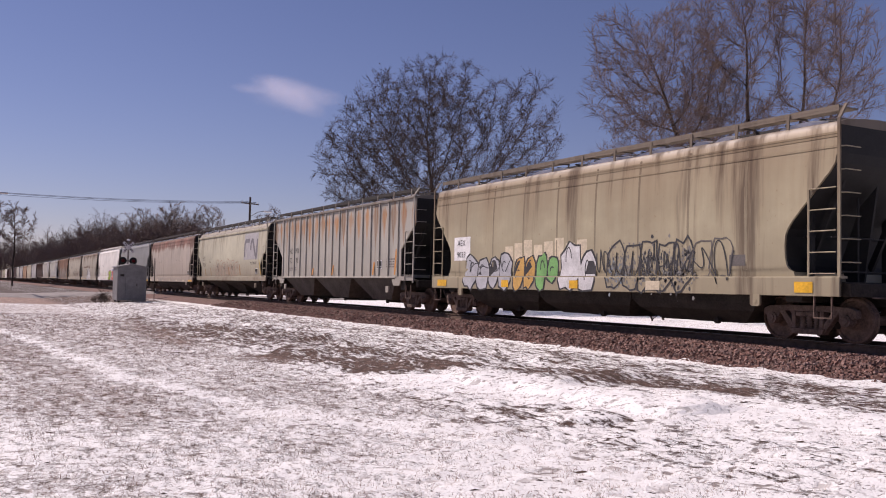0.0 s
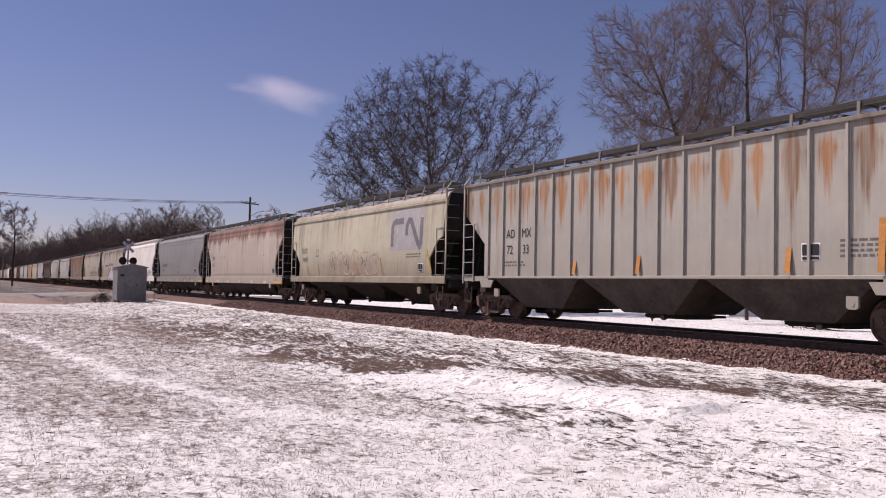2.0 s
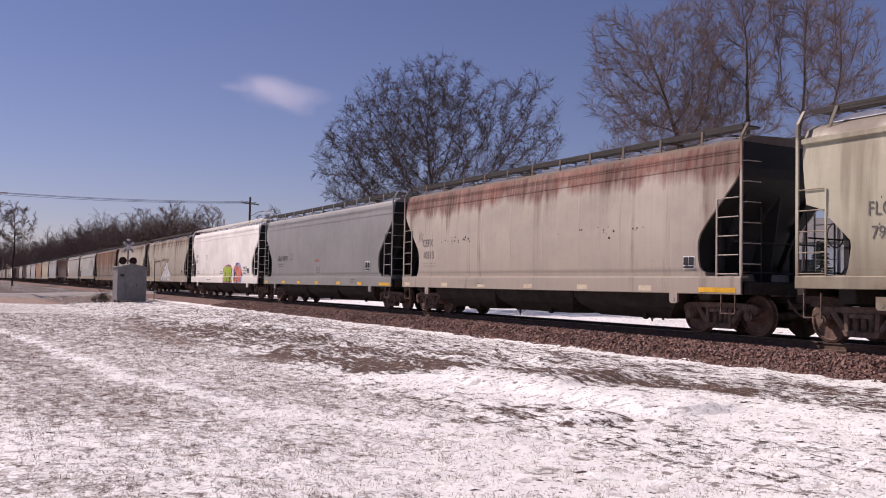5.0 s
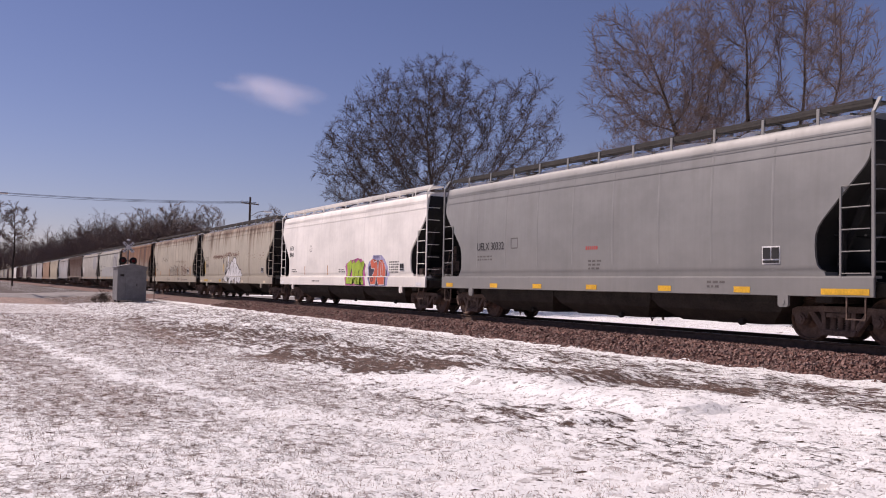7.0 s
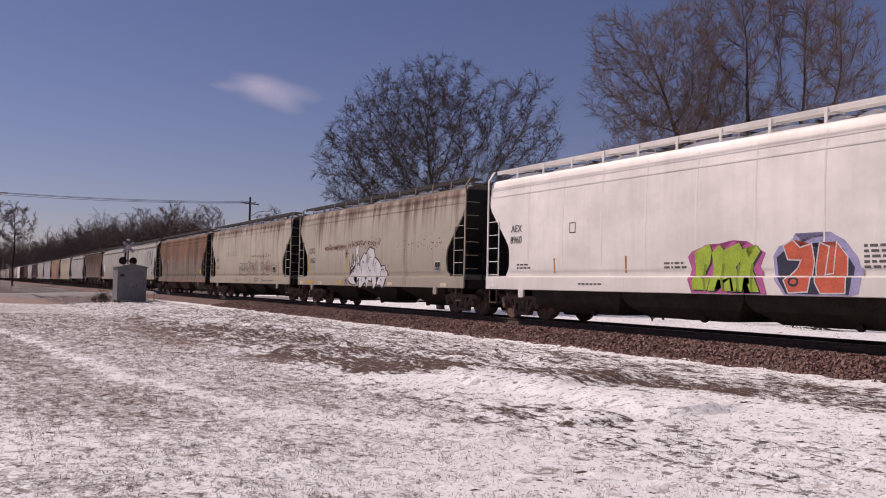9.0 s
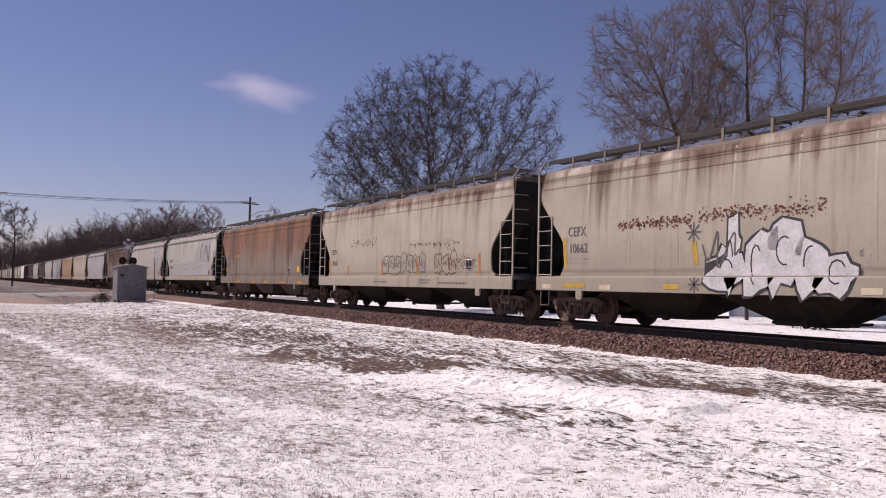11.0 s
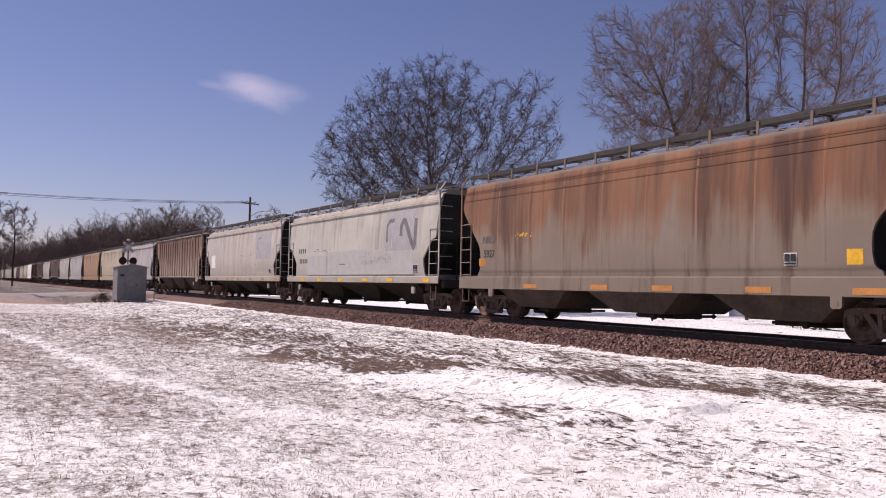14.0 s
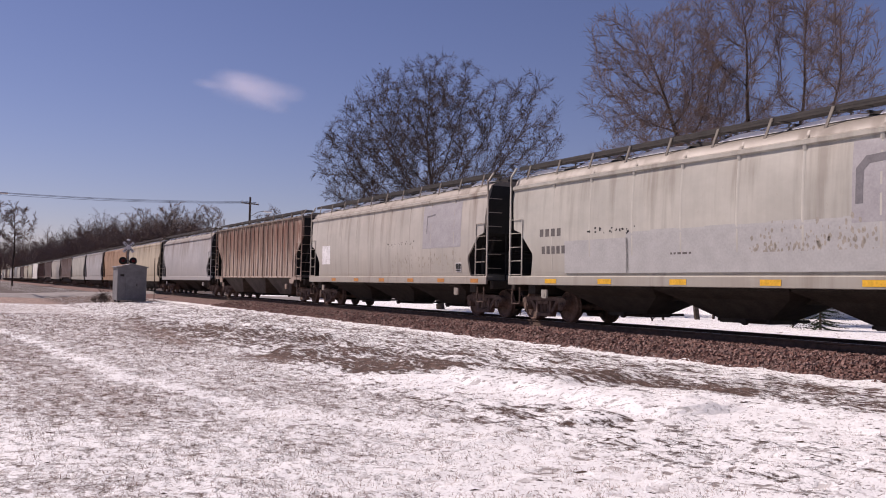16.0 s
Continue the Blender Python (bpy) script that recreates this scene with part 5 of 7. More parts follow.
def build_ground():
    n, m = len(XS), len(YS)
    me = bpy.data.meshes.new("ground")
    verts = np.stack([GX.ravel(), GY.ravel(), GZ.ravel()], 1)
    idx = np.arange(n * m).reshape(m, n)
    quads = np.stack([idx[:-1, :-1].ravel(), idx[:-1, 1:].ravel(), idx[1:, 1:].ravel(), idx[1:, :-1].ravel()], 1)
    me.from_pydata(verts.tolist(), [], quads.tolist())
    for p in me.polygons:
        p.use_smooth = True
    x_, y_ = verts[:, 0], verts[:, 1]
    cover = snow_cover(x_, y_)
    at = me.attributes.new("snow_cover", "FLOAT", "POINT")
    at.data.foreach_set("value", cover.astype(np.float32))
    at = me.attributes.new("patchiness", "FLOAT", "POINT")
    bank = np.clip((y_ + 11.2) / 1.2, 0, 1) * np.clip((-3.3 - y_) / 0.5, 0, 1)
    at.data.foreach_set("value", bank.astype(np.float32))
    at = me.attributes.new("leaf_litter", "FLOAT", "POINT")
    at.data.foreach_set("value", np.maximum(np.clip((-115 - x_) / 30, 0, 1) * np.clip((y_ - 4) / 6, 0, 1), 0.93 * np.clip((-92 - x_) / 3, 0, 1)).astype(np.float32))
    ob = new("ground", me)
    tagged(ob, "dead grass field with thin patchy snow", "ground", kind="structure")

    m_, nt, b = material("grass_and_thin_snow", 0.9)
    v = coords(nt)
    big, mid, small, tiny = noise_at(nt, v, 0.35, 4), noise_at(nt, coords(nt, (1.0, 1.6, 1)), 1.6, 5, 0.65), noise_at(nt, v, 9.0, 6, 0.75), noise_at(nt, v, 42.0, 4, 0.75)
    cov = nt.nodes.new("ShaderNodeAttribute")
    cov.attribute_name = "snow_cover"
    s = calc(nt, "ADD", calc(nt, "MULTIPLY", mid, 0.18), calc(nt, "ADD", calc(nt, "MULTIPLY", small, 0.50), calc(nt, "ADD", calc(nt, "MULTIPLY", tiny, 0.42), calc(nt, "MULTIPLY", big, 0.12))))
    bank = nt.nodes.new("ShaderNodeAttribute")
    bank.attribute_name = "patchiness"
    broad = noise_at(nt, coords(nt, (0.6, 1.5, 1)), 1.6, 4, 0.6)
    s = calc(nt, "ADD", s, calc(nt, "MULTIPLY", calc(nt, "SUBTRACT", broad, 0.5), calc(nt, "ADD", calc(nt, "MULTIPLY", bank.outputs["Fac"], 0.50), 0.10)))
    runs = noise_at(nt, coords(nt, (1.5, 4.0, 1)), 2.2, 6, 0.7)
    s = calc(nt, "ADD", s, calc(nt, "MULTIPLY", calc(nt, "SUBTRACT", runs, 0.5), calc(nt, "ADD", calc(nt, "MULTIPLY", bank.outputs["Fac"], 0.85), 0.26)))
    s = span(nt, calc(nt, "ADD", s, calc(nt, "SUBTRACT", cov.outputs["Fac"], 1.12)), -0.05, 0.055)
    # dark spots at two sizes that break up the snow
    dark_spot = calc(nt, "MULTIPLY", span(nt, noise_at(nt, coords(nt, (1.0, 0.8, 1)), 6.5, 3, 0.6), 0.565, 0.63), span(nt, noise_at(nt, v, 1.1, 2), 0.40, 0.56, 0.15, 1.0))
    dark_spot = calc(nt, "MAXIMUM", dark_spot, calc(nt, "MULTIPLY", span(nt, noise_at(nt, v, 17.0, 3, 0.6), 0.575, 0.64), span(nt, mid, 0.38, 0.55, 0.25, 0.9)))
    s = calc(nt, "MULTIPLY", s, calc(nt, "SUBTRACT", 1.0, calc(nt, "MULTIPLY", dark_spot, 0.80)))
    straw = blend(nt, span(nt, mid, 0.35, 0.65), (0.40, 0.275, 0.235), (0.62, 0.465, 0.40))
    straw = blend(nt, span(nt, small, 0.35, 0.7), (0.10, 0.07, 0.055), straw)
    straw = blend(nt, calc(nt, "MULTIPLY", dark_spot, 0.75), straw, (0.07, 0.048, 0.038))
    earth = blend(nt, span(nt, tiny, 0.3, 0.7), (0.035, 0.021, 0.017), (0.23, 0.148, 0.12))
    earth = blend(nt, span(nt, mid, 0.48, 0.62, 0.0, 0.8), earth, blend(nt, span(nt, tiny, 0.35, 0.65), (0.05, 0.026, 0.02), (0.15, 0.085, 0.065)))
    earth = blend(nt, span(nt, small, 0.44, 0.58, 0.75, 0.0), earth, (0.03, 0.02, 0.016))
    straw = blend(nt, calc(nt, "MULTIPLY", bank.outputs["Fac"], 0.92), straw, earth)
    litter = nt.nodes.new("ShaderNodeAttribute")
    litter.attribute_name = "leaf_litter"
    straw = blend(nt, litter.outputs["Fac"], straw, (0.06, 0.046, 0.041))
    snowc = blend(nt, span(nt, tiny, 0.3, 0.7), (0.78, 0.785, 0.79), (0.90, 0.915, 0.915))
    nt.links.new(blend(nt, s, straw, snowc), b.inputs["Base Color"])
    nt.links.new(span(nt, s, 0, 1, 0.95, 0.6), b.inputs["Roughness"])
    relief(nt, b, calc(nt, "ADD", calc(nt, "MULTIPLY", s, 0.5), calc(nt, "ADD", small, calc(nt, "MULTIPLY", tiny, 0.4))), 0.8, 0.03)
    me.materials.append(m_)
    return ob


build_ground()


# ---- track ----
def make_rail(length):
    bm = bmesh.new()
    prof = [(-0.07, -0.175), (0.07, -0.175), (0.07, -0.16), (0.02, -0.145), (0.012, -0.05), (0.035, -0.035), (0.036, -0.006), (0.028, 0.0), (-0.028, 0.0), (-0.036, -0.006), (-0.035, -0.035), (-0.012, -0.05), (-0.02, -0.145), (-0.07, -0.16)]
    a = [bm.verts.new((-length, y, z)) for y, z in prof]
    b = [bm.verts.new((40, y, z)) for y, z in prof]
    for k in range(len(prof)):
        bm.faces.new((a[k], a[(k + 1) % len(prof)], b[(k + 1) % len(prof)], b[k]))
    return bm


track = tagged(new("railway_track"), "rusty steel rails on wooden sleepers in ballast", "railway track", kind="structure")
for s in (-1, 1):
    part("rail", make_rail(650), M_RAIL, track, "rail with a rusty side", at=pose(0, s * GAUGE, 0))
    bm = box(bmesh.new(), -650, 40, -0.027, 0.027, 0.0005, 0.002)
    part("rail_head", bm, M_RAILTOP, track, "polished running surface of the rail", at=pose(0, s * GAUGE, 0))


def make_tie():
    return box(bmesh.new(), -0.11, 0.11, -1.29, 1.29, -0.35, -0.178, 0.012)


def make_ballast_bed():
    bm = bmesh.new()
    prof = [(-3.5, -0.50), (-2.9, -0.42), (-2.2, -0.22), (-1.6, -0.205), (0, -0.21), (1.6, -0.205), (2.2, -0.22), (2.9, -0.42), (3.5, -0.55)]
    a = [bm.verts.new((-700, y, z)) for y, z in prof]
    b = [bm.verts.new((60, y, z)) for y, z in prof]
    for k in range(len(prof) - 1):
        bm.faces.new((a[k], a[k + 1], b[k + 1], b[k]))
    return bm


M_BED = mottled("ballast_bed", (0.08, 0.05, 0.045), (0.24, 0.15, 0.13), 9.0, 0.95, 0.0, 1.0, 0.04)
tagged(part("ballast_bed", make_ballast_bed(), M_BED), "bed of red-brown crushed stone", "ballast", kind="structure")


# ---- crossing: road, relay hut, signal, poles ----
M_ROAD = mottled("salted_asphalt", (0.20, 0.185, 0.18), (0.31, 0.29, 0.28), 1.2, 0.9)
bm = bmesh.new()
prev = None
for y in [-300, -120, -60, -40, -30, -24, -20, -16, -12, -9, -6, -4.5, -3.2, -2.0, 2.0, 3.2, 6, 12, 30, 80]:
    z = max(float(ground_height(np.array(-86.0), np.array(float(y)))) + 0.24, -0.02 if abs(y) < 3 else -9)
    bend = 0.0 if y > -25 else (y + 25) * 0.25
    row = [bm.verts.new((x + bend, y, z - d)) for x, d in ((-91.5, 0.35), (-90.0, 0.0), (-86.5, -0.05), (-83.0, 0.0), (-81.5, 0.35))]
    if prev:
        for k in range(4):
            bm.faces.new((prev[k], prev[k + 1], row[k + 1], row[k]))
    prev = row
tagged(part("road", bm, M_ROAD, smooth=True), "worn grey asphalt road over the level crossing", "road", kind="structure")

M_HUT = plain("silver_painted_steel", (0.21, 0.205, 0.21), 0.6, 0.1)
hut = tagged(new("relay_hut"), "silver-grey steel relay hut on short legs", "relay hut")
hut.matrix_world = pose(-62.2, -6.55, -0.38)
bm = box(bmesh.new(), -1.0, 1.0, -0.93, 0.93, 0.0, 2.22, 0.02)
part("cabinet", bm, M_HUT, hut)
bm = bmesh.new()
for s in (-1, 1):
    v = [bm.verts.new(p) for p in ((-1.1, s * 1.02, 2.20), (1.1, s * 1.02, 2.20), (1.1, 0, 2.42), (-1.1, 0, 2.42), (-1.1, s * 1.02, 2.25), (1.1, s * 1.02, 2.25), (1.1, 0, 2.47), (-1.1, 0, 2.47))]
    for f in ((0, 1, 2, 3), (4, 5, 6, 7), (0, 1, 5, 4), (0, 3, 7, 4), (1, 2, 6, 5)):
        bm.faces.new([v[i] for i in f])
part("roof", bm, M_HUT, hut, "low pitched steel roof")
bm = bmesh.new()
prism(bm, [(-0.93, 2.2), (0.93, 2.2), (0.0, 2.42)], -0.02, 0.02)
part("gable", bm, M_HUT, hut, at=pose(0.98, 0, 0, 0, 0, 90))
door = part("door", box(bmesh.new(), 1.0, 1.03, -0.42, 0.42, 0.08, 2.02, 0.008), M_HUT, hut, "flush steel door")
part("handle", box(bmesh.new(), 1.03, 1.07, 0.28, 0.33, 0.95, 1.15, 0.008), M_UNDER, door, "dark handle")
part("vent", box(bmesh.new(), 1.0, 1.02, -0.75, -0.5, 1.6, 1.75, 0.006), M_UNDER, hut, "dark louvre vent")
for x in (-0.85, 0.85):
    for y in (-0.78, 0.78):
        part("leg", box(bmesh.new(), x - 0.06, x + 0.06, y - 0.06, y + 0.06, -0.36, 0.0, 0.005), M_UNDER, hut)
for y in (-0.2, 0.15, 0.35):
    bm = rod(bmesh.new(), (0.7, y, -0.34), (0.7, y, 0.05), 0.05, 8)
    part("conduit", bm, M_UNDER, hut)

signal = tagged(new("crossing_signal"), "level crossing signal mast with white crossbuck and lamps", "crossing signal")
signal.matrix_world = pose(-74.1, -4.86, -0.35)
part("mast", rod(bmesh.new(), (0, 0, -0.1), (0, 0, 4.5), 0.055, 10), M_HUT, signal)
part("base", box(bmesh.new(), -0.22, 0.22, -0.22, 0.22, -0.1, 0.45, 0.03), M_HUT, signal)
part("bell", lathe(bmesh.new(), [(0.02, -0.08), (0.13, -0.06), (0.15, 0.0), (0.10, 0.06), (0.02, 0.08)], 14), M_WHITE, signal, "white bell cap on the mast", at=pose(0.0, 0, 4.58, 90, 0, 0))
for a in (45, -45):
    blade = part("blade", box(bmesh.new(), 0.07, 0.09, -0.56, 0.56, -0.11, 0.11, 0.006), M_WHITE, signal, "white crossbuck blade", at=pose(0.012 if a > 0 else 0.036, 0, 3.98, a, 0, 0))
    for u in (-0.38, -0.24, 0.24, 0.38):
        part("letter_bar", box(bmesh.new(), 0.091, 0.094, u - 0.035, u + 0.035, -0.06, 0.06), M_INK, blade)
part("arm", rod(bmesh.new(), (0.03, -0.42, 2.88), (0.03, 0.42, 2.88), 0.035, 8), M_BLACK, signal)
for y in (-0.40, 0.40):
    lamp = part("lamp", lathe(bmesh.new(), [(0.05, 0.0), (0.30, 0.02), (0.30, 0.04), (0.16, 0.05), (0.16, 0.16), (0.05, 0.18)], 20), M_BLACK, signal, "round black lamp with a backing disc", at=pose(0.05, y, 2.88, 0, 0, -90))
    part("lens", lathe(bmesh.new(), [(0.01, 0.181), (0.13, 0.184), (0.12, 0.20), (0.01, 0.21)], 16), plain("dark_red_glass", (0.10, 0.01, 0.012), 0.15), lamp, "unlit red lens")

post = tagged(new("marker_post"), "thin grey marker rod beside the track", "marker post")
post.matrix_world = pose(-65.0, -4.4, -0.45)
part("rod", rod(bmesh.new(), (0, 0, -0.1), (-0.06, -0.02, 3.05), 0.028, 6), M_UNDER, post)


M_POLE = mottled("weathered_pole_wood", (0.06, 0.045, 0.035), (0.13, 0.10, 0.08), 2.0, 0.9)
M_LAMPHEAD = plain("pale_lamp_housing", (0.8, 0.8, 0.8), 0.4)


def utility_pole(x, y, top, arm_turn, arm_len, label, foot=-1.0):
    pole = tagged(new("utility_pole"), label, "utility pole", "poles along the road")
    pole.matrix_world = pose(x, y, foot)
    h = top - foot
    part("shaft", rod(bmesh.new(), (0, 0, -0.3), (0, 0, h), 0.16, 9, 0.11), M_POLE, pole)
    part("crossarm", box(bmesh.new(), -0.06, 0.06, -1.2, 1.2, h - 0.75, h - 0.63, 0.01), M_POLE, pole, at=pose(0, 0, 0, 0, 0, arm_turn))
    for u in (-1.05, -0.55, 0.55, 1.05):
        part("insulator", rod(bmesh.new(), (0, u, h - 0.63), (0, u, h - 0.45), 0.05, 8, 0.03), M_LAMPHEAD, pole, at=pose(0, 0, 0, 0, 0, arm_turn))
    bm = bmesh.new()
    pts = [Vector((0, 0, h - 2.1)), Vector((0, arm_len * 0.45, h - 1.55)), Vector((0, arm_len * 0.8, h - 1.40)), Vector((0, arm_len, h - 1.40))]
    for a, b in zip(pts, pts[1:]):
        rod(bm, a, b, 0.035, 7)
    arm = part("lamp_arm", bm, M_HUT, pole)
    bm = bmesh.new()
    prism(bm, [(-0.15, 0.06), (0.15, 0.06), (0.20, -0.02), (0.12, -0.10), (-0.12, -0.10), (-0.20, -0.02)], -0.42, 0.42)
    part("lamp_head", bm, M_LAMPHEAD, arm, "pale street lamp head", at=pose(0, arm_len * 1.03, h - 1.42))
    return pole


utility_pole(-91.28, 9.96, 10.05, 25, 1.9, "wooden utility pole with a crossarm and street lamp")
utility_pole(-89.9, -15.3, 10.2, 25, 1.7, "wooden utility pole beside the road with a street lamp")
M_WIRE = plain("dark_cable", (0.03, 0.03, 0.035), 0.6)
for u, z0, z1, sag in ((-0.95, 9.45, 9.45, 0.7), (0.0, 9.6, 9.6, 0.7), (0.95, 9.45, 9.45, 0.7)):
    bm = bmesh.new()
    a, b = Vector((-91.0, -31.0, z0)), Vector((-91.28, 9.96, z1))
    side = Vector((u * 0.9, u * 0.42, 0))
    pts = [a.lerp(b, k / 16) + side - Vector((0, 0, sag * 4 * (k / 16) * (1 - k / 16))) for k in range(17)]
    rings = [[bm.verts.new(p + Vector((0.017 * math.cos(1.2566 * k), 0, 0.017 * math.sin(1.2566 * k)))) for k in range(5)] for p in pts]
    for p, q in zip(rings, rings[1:]):
        for k in range(5):
            bm.faces.new((p[k], p[(k + 1) % 5], q[(k + 1) % 5], q[k]))
    tagged(part("overhead_cable", bm, M_WIRE), "thin dark overhead cable between the poles", "cable", "overhead cables")

# ---- beyond the track: house, outbuilding ----
M_SIDING = mottled("white_siding", (0.55, 0.57, 0.60), (0.68, 0.70, 0.72), 1.0, 0.7)
M_SHINGLE = mottled("grey_shingles", (0.13, 0.13, 0.135), (0.22, 0.21, 0.21), 3.0, 0.9)
M_GLASS, _nt, _b = material("window_glass", 0.08, 0.0, 0.6)
_b.inputs["Base Color"].default_value = (0.03, 0.04, 0.05, 1)
house = tagged(new("house"), "white-sided house with a grey shingle roof", "house")
house.matrix_world = pose(-38.0, 33.5, -0.6, 0, 0, 35)
bm = bmesh.new()
box(bm, -6, 6, -4, 4, 0.0, 4.7)
part("wall", bm, M_SIDING, house)
bm = bmesh.new()
for k in range(22):
    box(bm, -6.015, 6.015, -4.02, -3.99, 0.2 + 0.2 * k, 0.37 + 0.2 * k)
part("siding", bm, M_SIDING, house)
bm = bmesh.new()
prism(bm, [(-4.5, 4.6), (4.5, 4.6), (4.5, 4.75), (0, 6.6), (-4.5, 4.75)], -6.4, 6.4)
part("roof", bm, M_SHINGLE, house, at=pose(0, 0, 0, 0, 0, 90))
for x in (-4.2, -1.4, 1.6, 4.3):
    win = part("window", box(bmesh.new(), x - 0.55, x + 0.55, -4.06, -4.03, 2.4, 3.8, 0.01), M_WHITE, house)
    part("pane", box(bmesh.new(), x - 0.45, x + 0.45, -4.075, -4.063, 2.5, 3.7), M_GLASS, win)


# ---- bare trees ----
def grow(rng, out, p, d, length, radius, level, spec):
    """Adds a branch as short tapering pieces, then its side branches."""
    n = spec["pieces"][level]
    pts = [p.copy()]
    step = length / n
    wob = spec["wobble"][level]
    for k in range(n):
        d = (d + Vector((rng.gauss(0, wob), rng.gauss(0, wob), rng.gauss(0, wob) + spec["lift"][level]))).normalized()
        pts.append(pts[-1] + d * step)
    tip = radius * spec["taper"][level]
    rad = [radius + (tip - radius) * k / n for k in range(n + 1)]
    for k in range(n):
        out.append((pts[k], pts[k + 1], rad[k], rad[k + 1], level))
    if level + 1 >= len(spec["pieces"]):
        return
    kids = spec["kids"][level]
    kids = max(2, round(kids * rng.uniform(0.8, 1.2)))
    for k in range(kids):
        u = spec["start"][level] + (1 - spec["start"][level]) * (k + rng.random()) / kids
        i = min(n - 1, int(u * n))
        q = pts[i].lerp(pts[i + 1], u * n - i)
        axis_d = (pts[i + 1] - pts[i]).normalized()
        side = axis_d.orthogonal().normalized()
        side.rotate(Matrix.Rotation(2.4 * k + rng.uniform(-0.4, 0.4) if level == 0 else rng.uniform(0, 6.283), 3, axis_d))
        lo, hi = spec["angle"][level]
        ang = radians(lo + (hi - lo) * ((k * 0.618) % 1 if level == 0 else rng.random()))
        nd = axis_d * math.cos(ang) + side * math.sin(ang)
        nl = length * spec["ratio"][level] * (spec["even"] if level == 0 and spec["even"] else 1.12 - 0.62 * u) * rng.uniform(0.7, 1.25)
        nr = min(rad[i] * 0.72, radius * spec["thin"][level])
        grow(rng, out, q, nd, nl, max(nr, spec["least"]), level + 1, spec)


def tubes(name, pieces, sides, mat, parent=None, label="", spikes=9):
    """Many tapering tubes as one mesh; pieces of the last levels run to a point."""
    A = np.array([tuple(p[0]) for p in pieces])
    B = np.array([tuple(p[1]) for p in pieces])
    R0, R1 = np.array([p[2] for p in pieces]), np.array([p[3] for p in pieces])
    L = np.array([p[4] for p in pieces])
    D = B - A
    D /= np.maximum(np.linalg.norm(D, axis=1, keepdims=True), 1e-9)
    U = np.cross(D, np.where(np.abs(D[:, 2:3]) > 0.9, (1.0, 0, 0), (0, 0, 1.0)))
    U /= np.linalg.norm(U, axis=1, keepdims=True)
    W = np.cross(D, U)
    V, F, base = [], [], 0
    for level in np.unique(L):
        k = L == level
        n, m = sides[level], int(k.sum())
        ang = 2 * math.pi * np.arange(n) / n
        ring = U[k][:, None] * np.cos(ang)[None, :, None] + W[k][:, None] * np.sin(ang)[None, :, None]
        low = A[k][:, None] + ring * R0[k][:, None, None]
        q = np.arange(n)
        if level >= spikes:
            pts = np.concatenate([low, B[k][:, None]], 1)
            f = np.stack([q, (q + 1) % n, np.full(n, n)], 1)
        else:
            pts = np.concatenate([low, B[k][:, None] + ring * R1[k][:, None, None]], 1)
            f = np.stack([q, (q + 1) % n, n + (q + 1) % n, n + q], 1)
        V.append(pts.reshape(-1, 3))
        F += (f[None] + base + pts.shape[1] * np.arange(m)[:, None, None]).reshape(-1, f.shape[1]).tolist()
        base += m * pts.shape[1]
    me = bpy.data.meshes.new(name)
    me.from_pydata(np.concatenate(V).tolist(), [], F)
    me.materials.append(mat)
    ob = new(name, me)
    ob.parent = parent
    if label:
        ob["label"] = label
    return ob


M_BARK = mottled("grey_brown_bark", (0.045, 0.033, 0.027), (0.115, 0.088, 0.072), 2.5, 0.95, 0.0, 0.8, 0.03)
M_TWIG = mottled("brown_twigs", (0.045, 0.031, 0.025), (0.10, 0.068, 0.055), 1.0, 0.95)
M_TWIG_RED = mottled("reddish_twigs", (0.13, 0.09, 0.072), (0.23, 0.16, 0.128), 0.6, 0.95)
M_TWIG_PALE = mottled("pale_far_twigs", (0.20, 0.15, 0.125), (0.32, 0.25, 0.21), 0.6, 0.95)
M_LEAF = by_piece("dead_oak_leaves", [(0.06, 0.03, 0.02), (0.11, 0.055, 0.03), (0.15, 0.075, 0.04)], 0.9)

ELM_TIPS = dict(length=(0.5, 1.15), angle=(22, 65), lift=0.12, number=6, tip=0.0082)
OAK_TIPS = dict(length=(0.45, 1.0), angle=(25, 70), lift=0.08, number=6, tip=0.0085)


def crown_points(rng, blobs, n):
    """Points spread through ellipsoids (centre, radii), more of them near the skin."""
    vol = np.array([b[3] * b[4] * b[5] for b in blobs])
    which = rng.choice(len(blobs), n, p=vol / vol.sum())
    B = np.array(blobs)[which]
    d = rng.normal(size=(n, 3))
    d /= np.linalg.norm(d, axis=1, keepdims=True)
    return B[:, :3] + d * B[:, 3:] * (rng.random((n, 1)) ** 0.40)


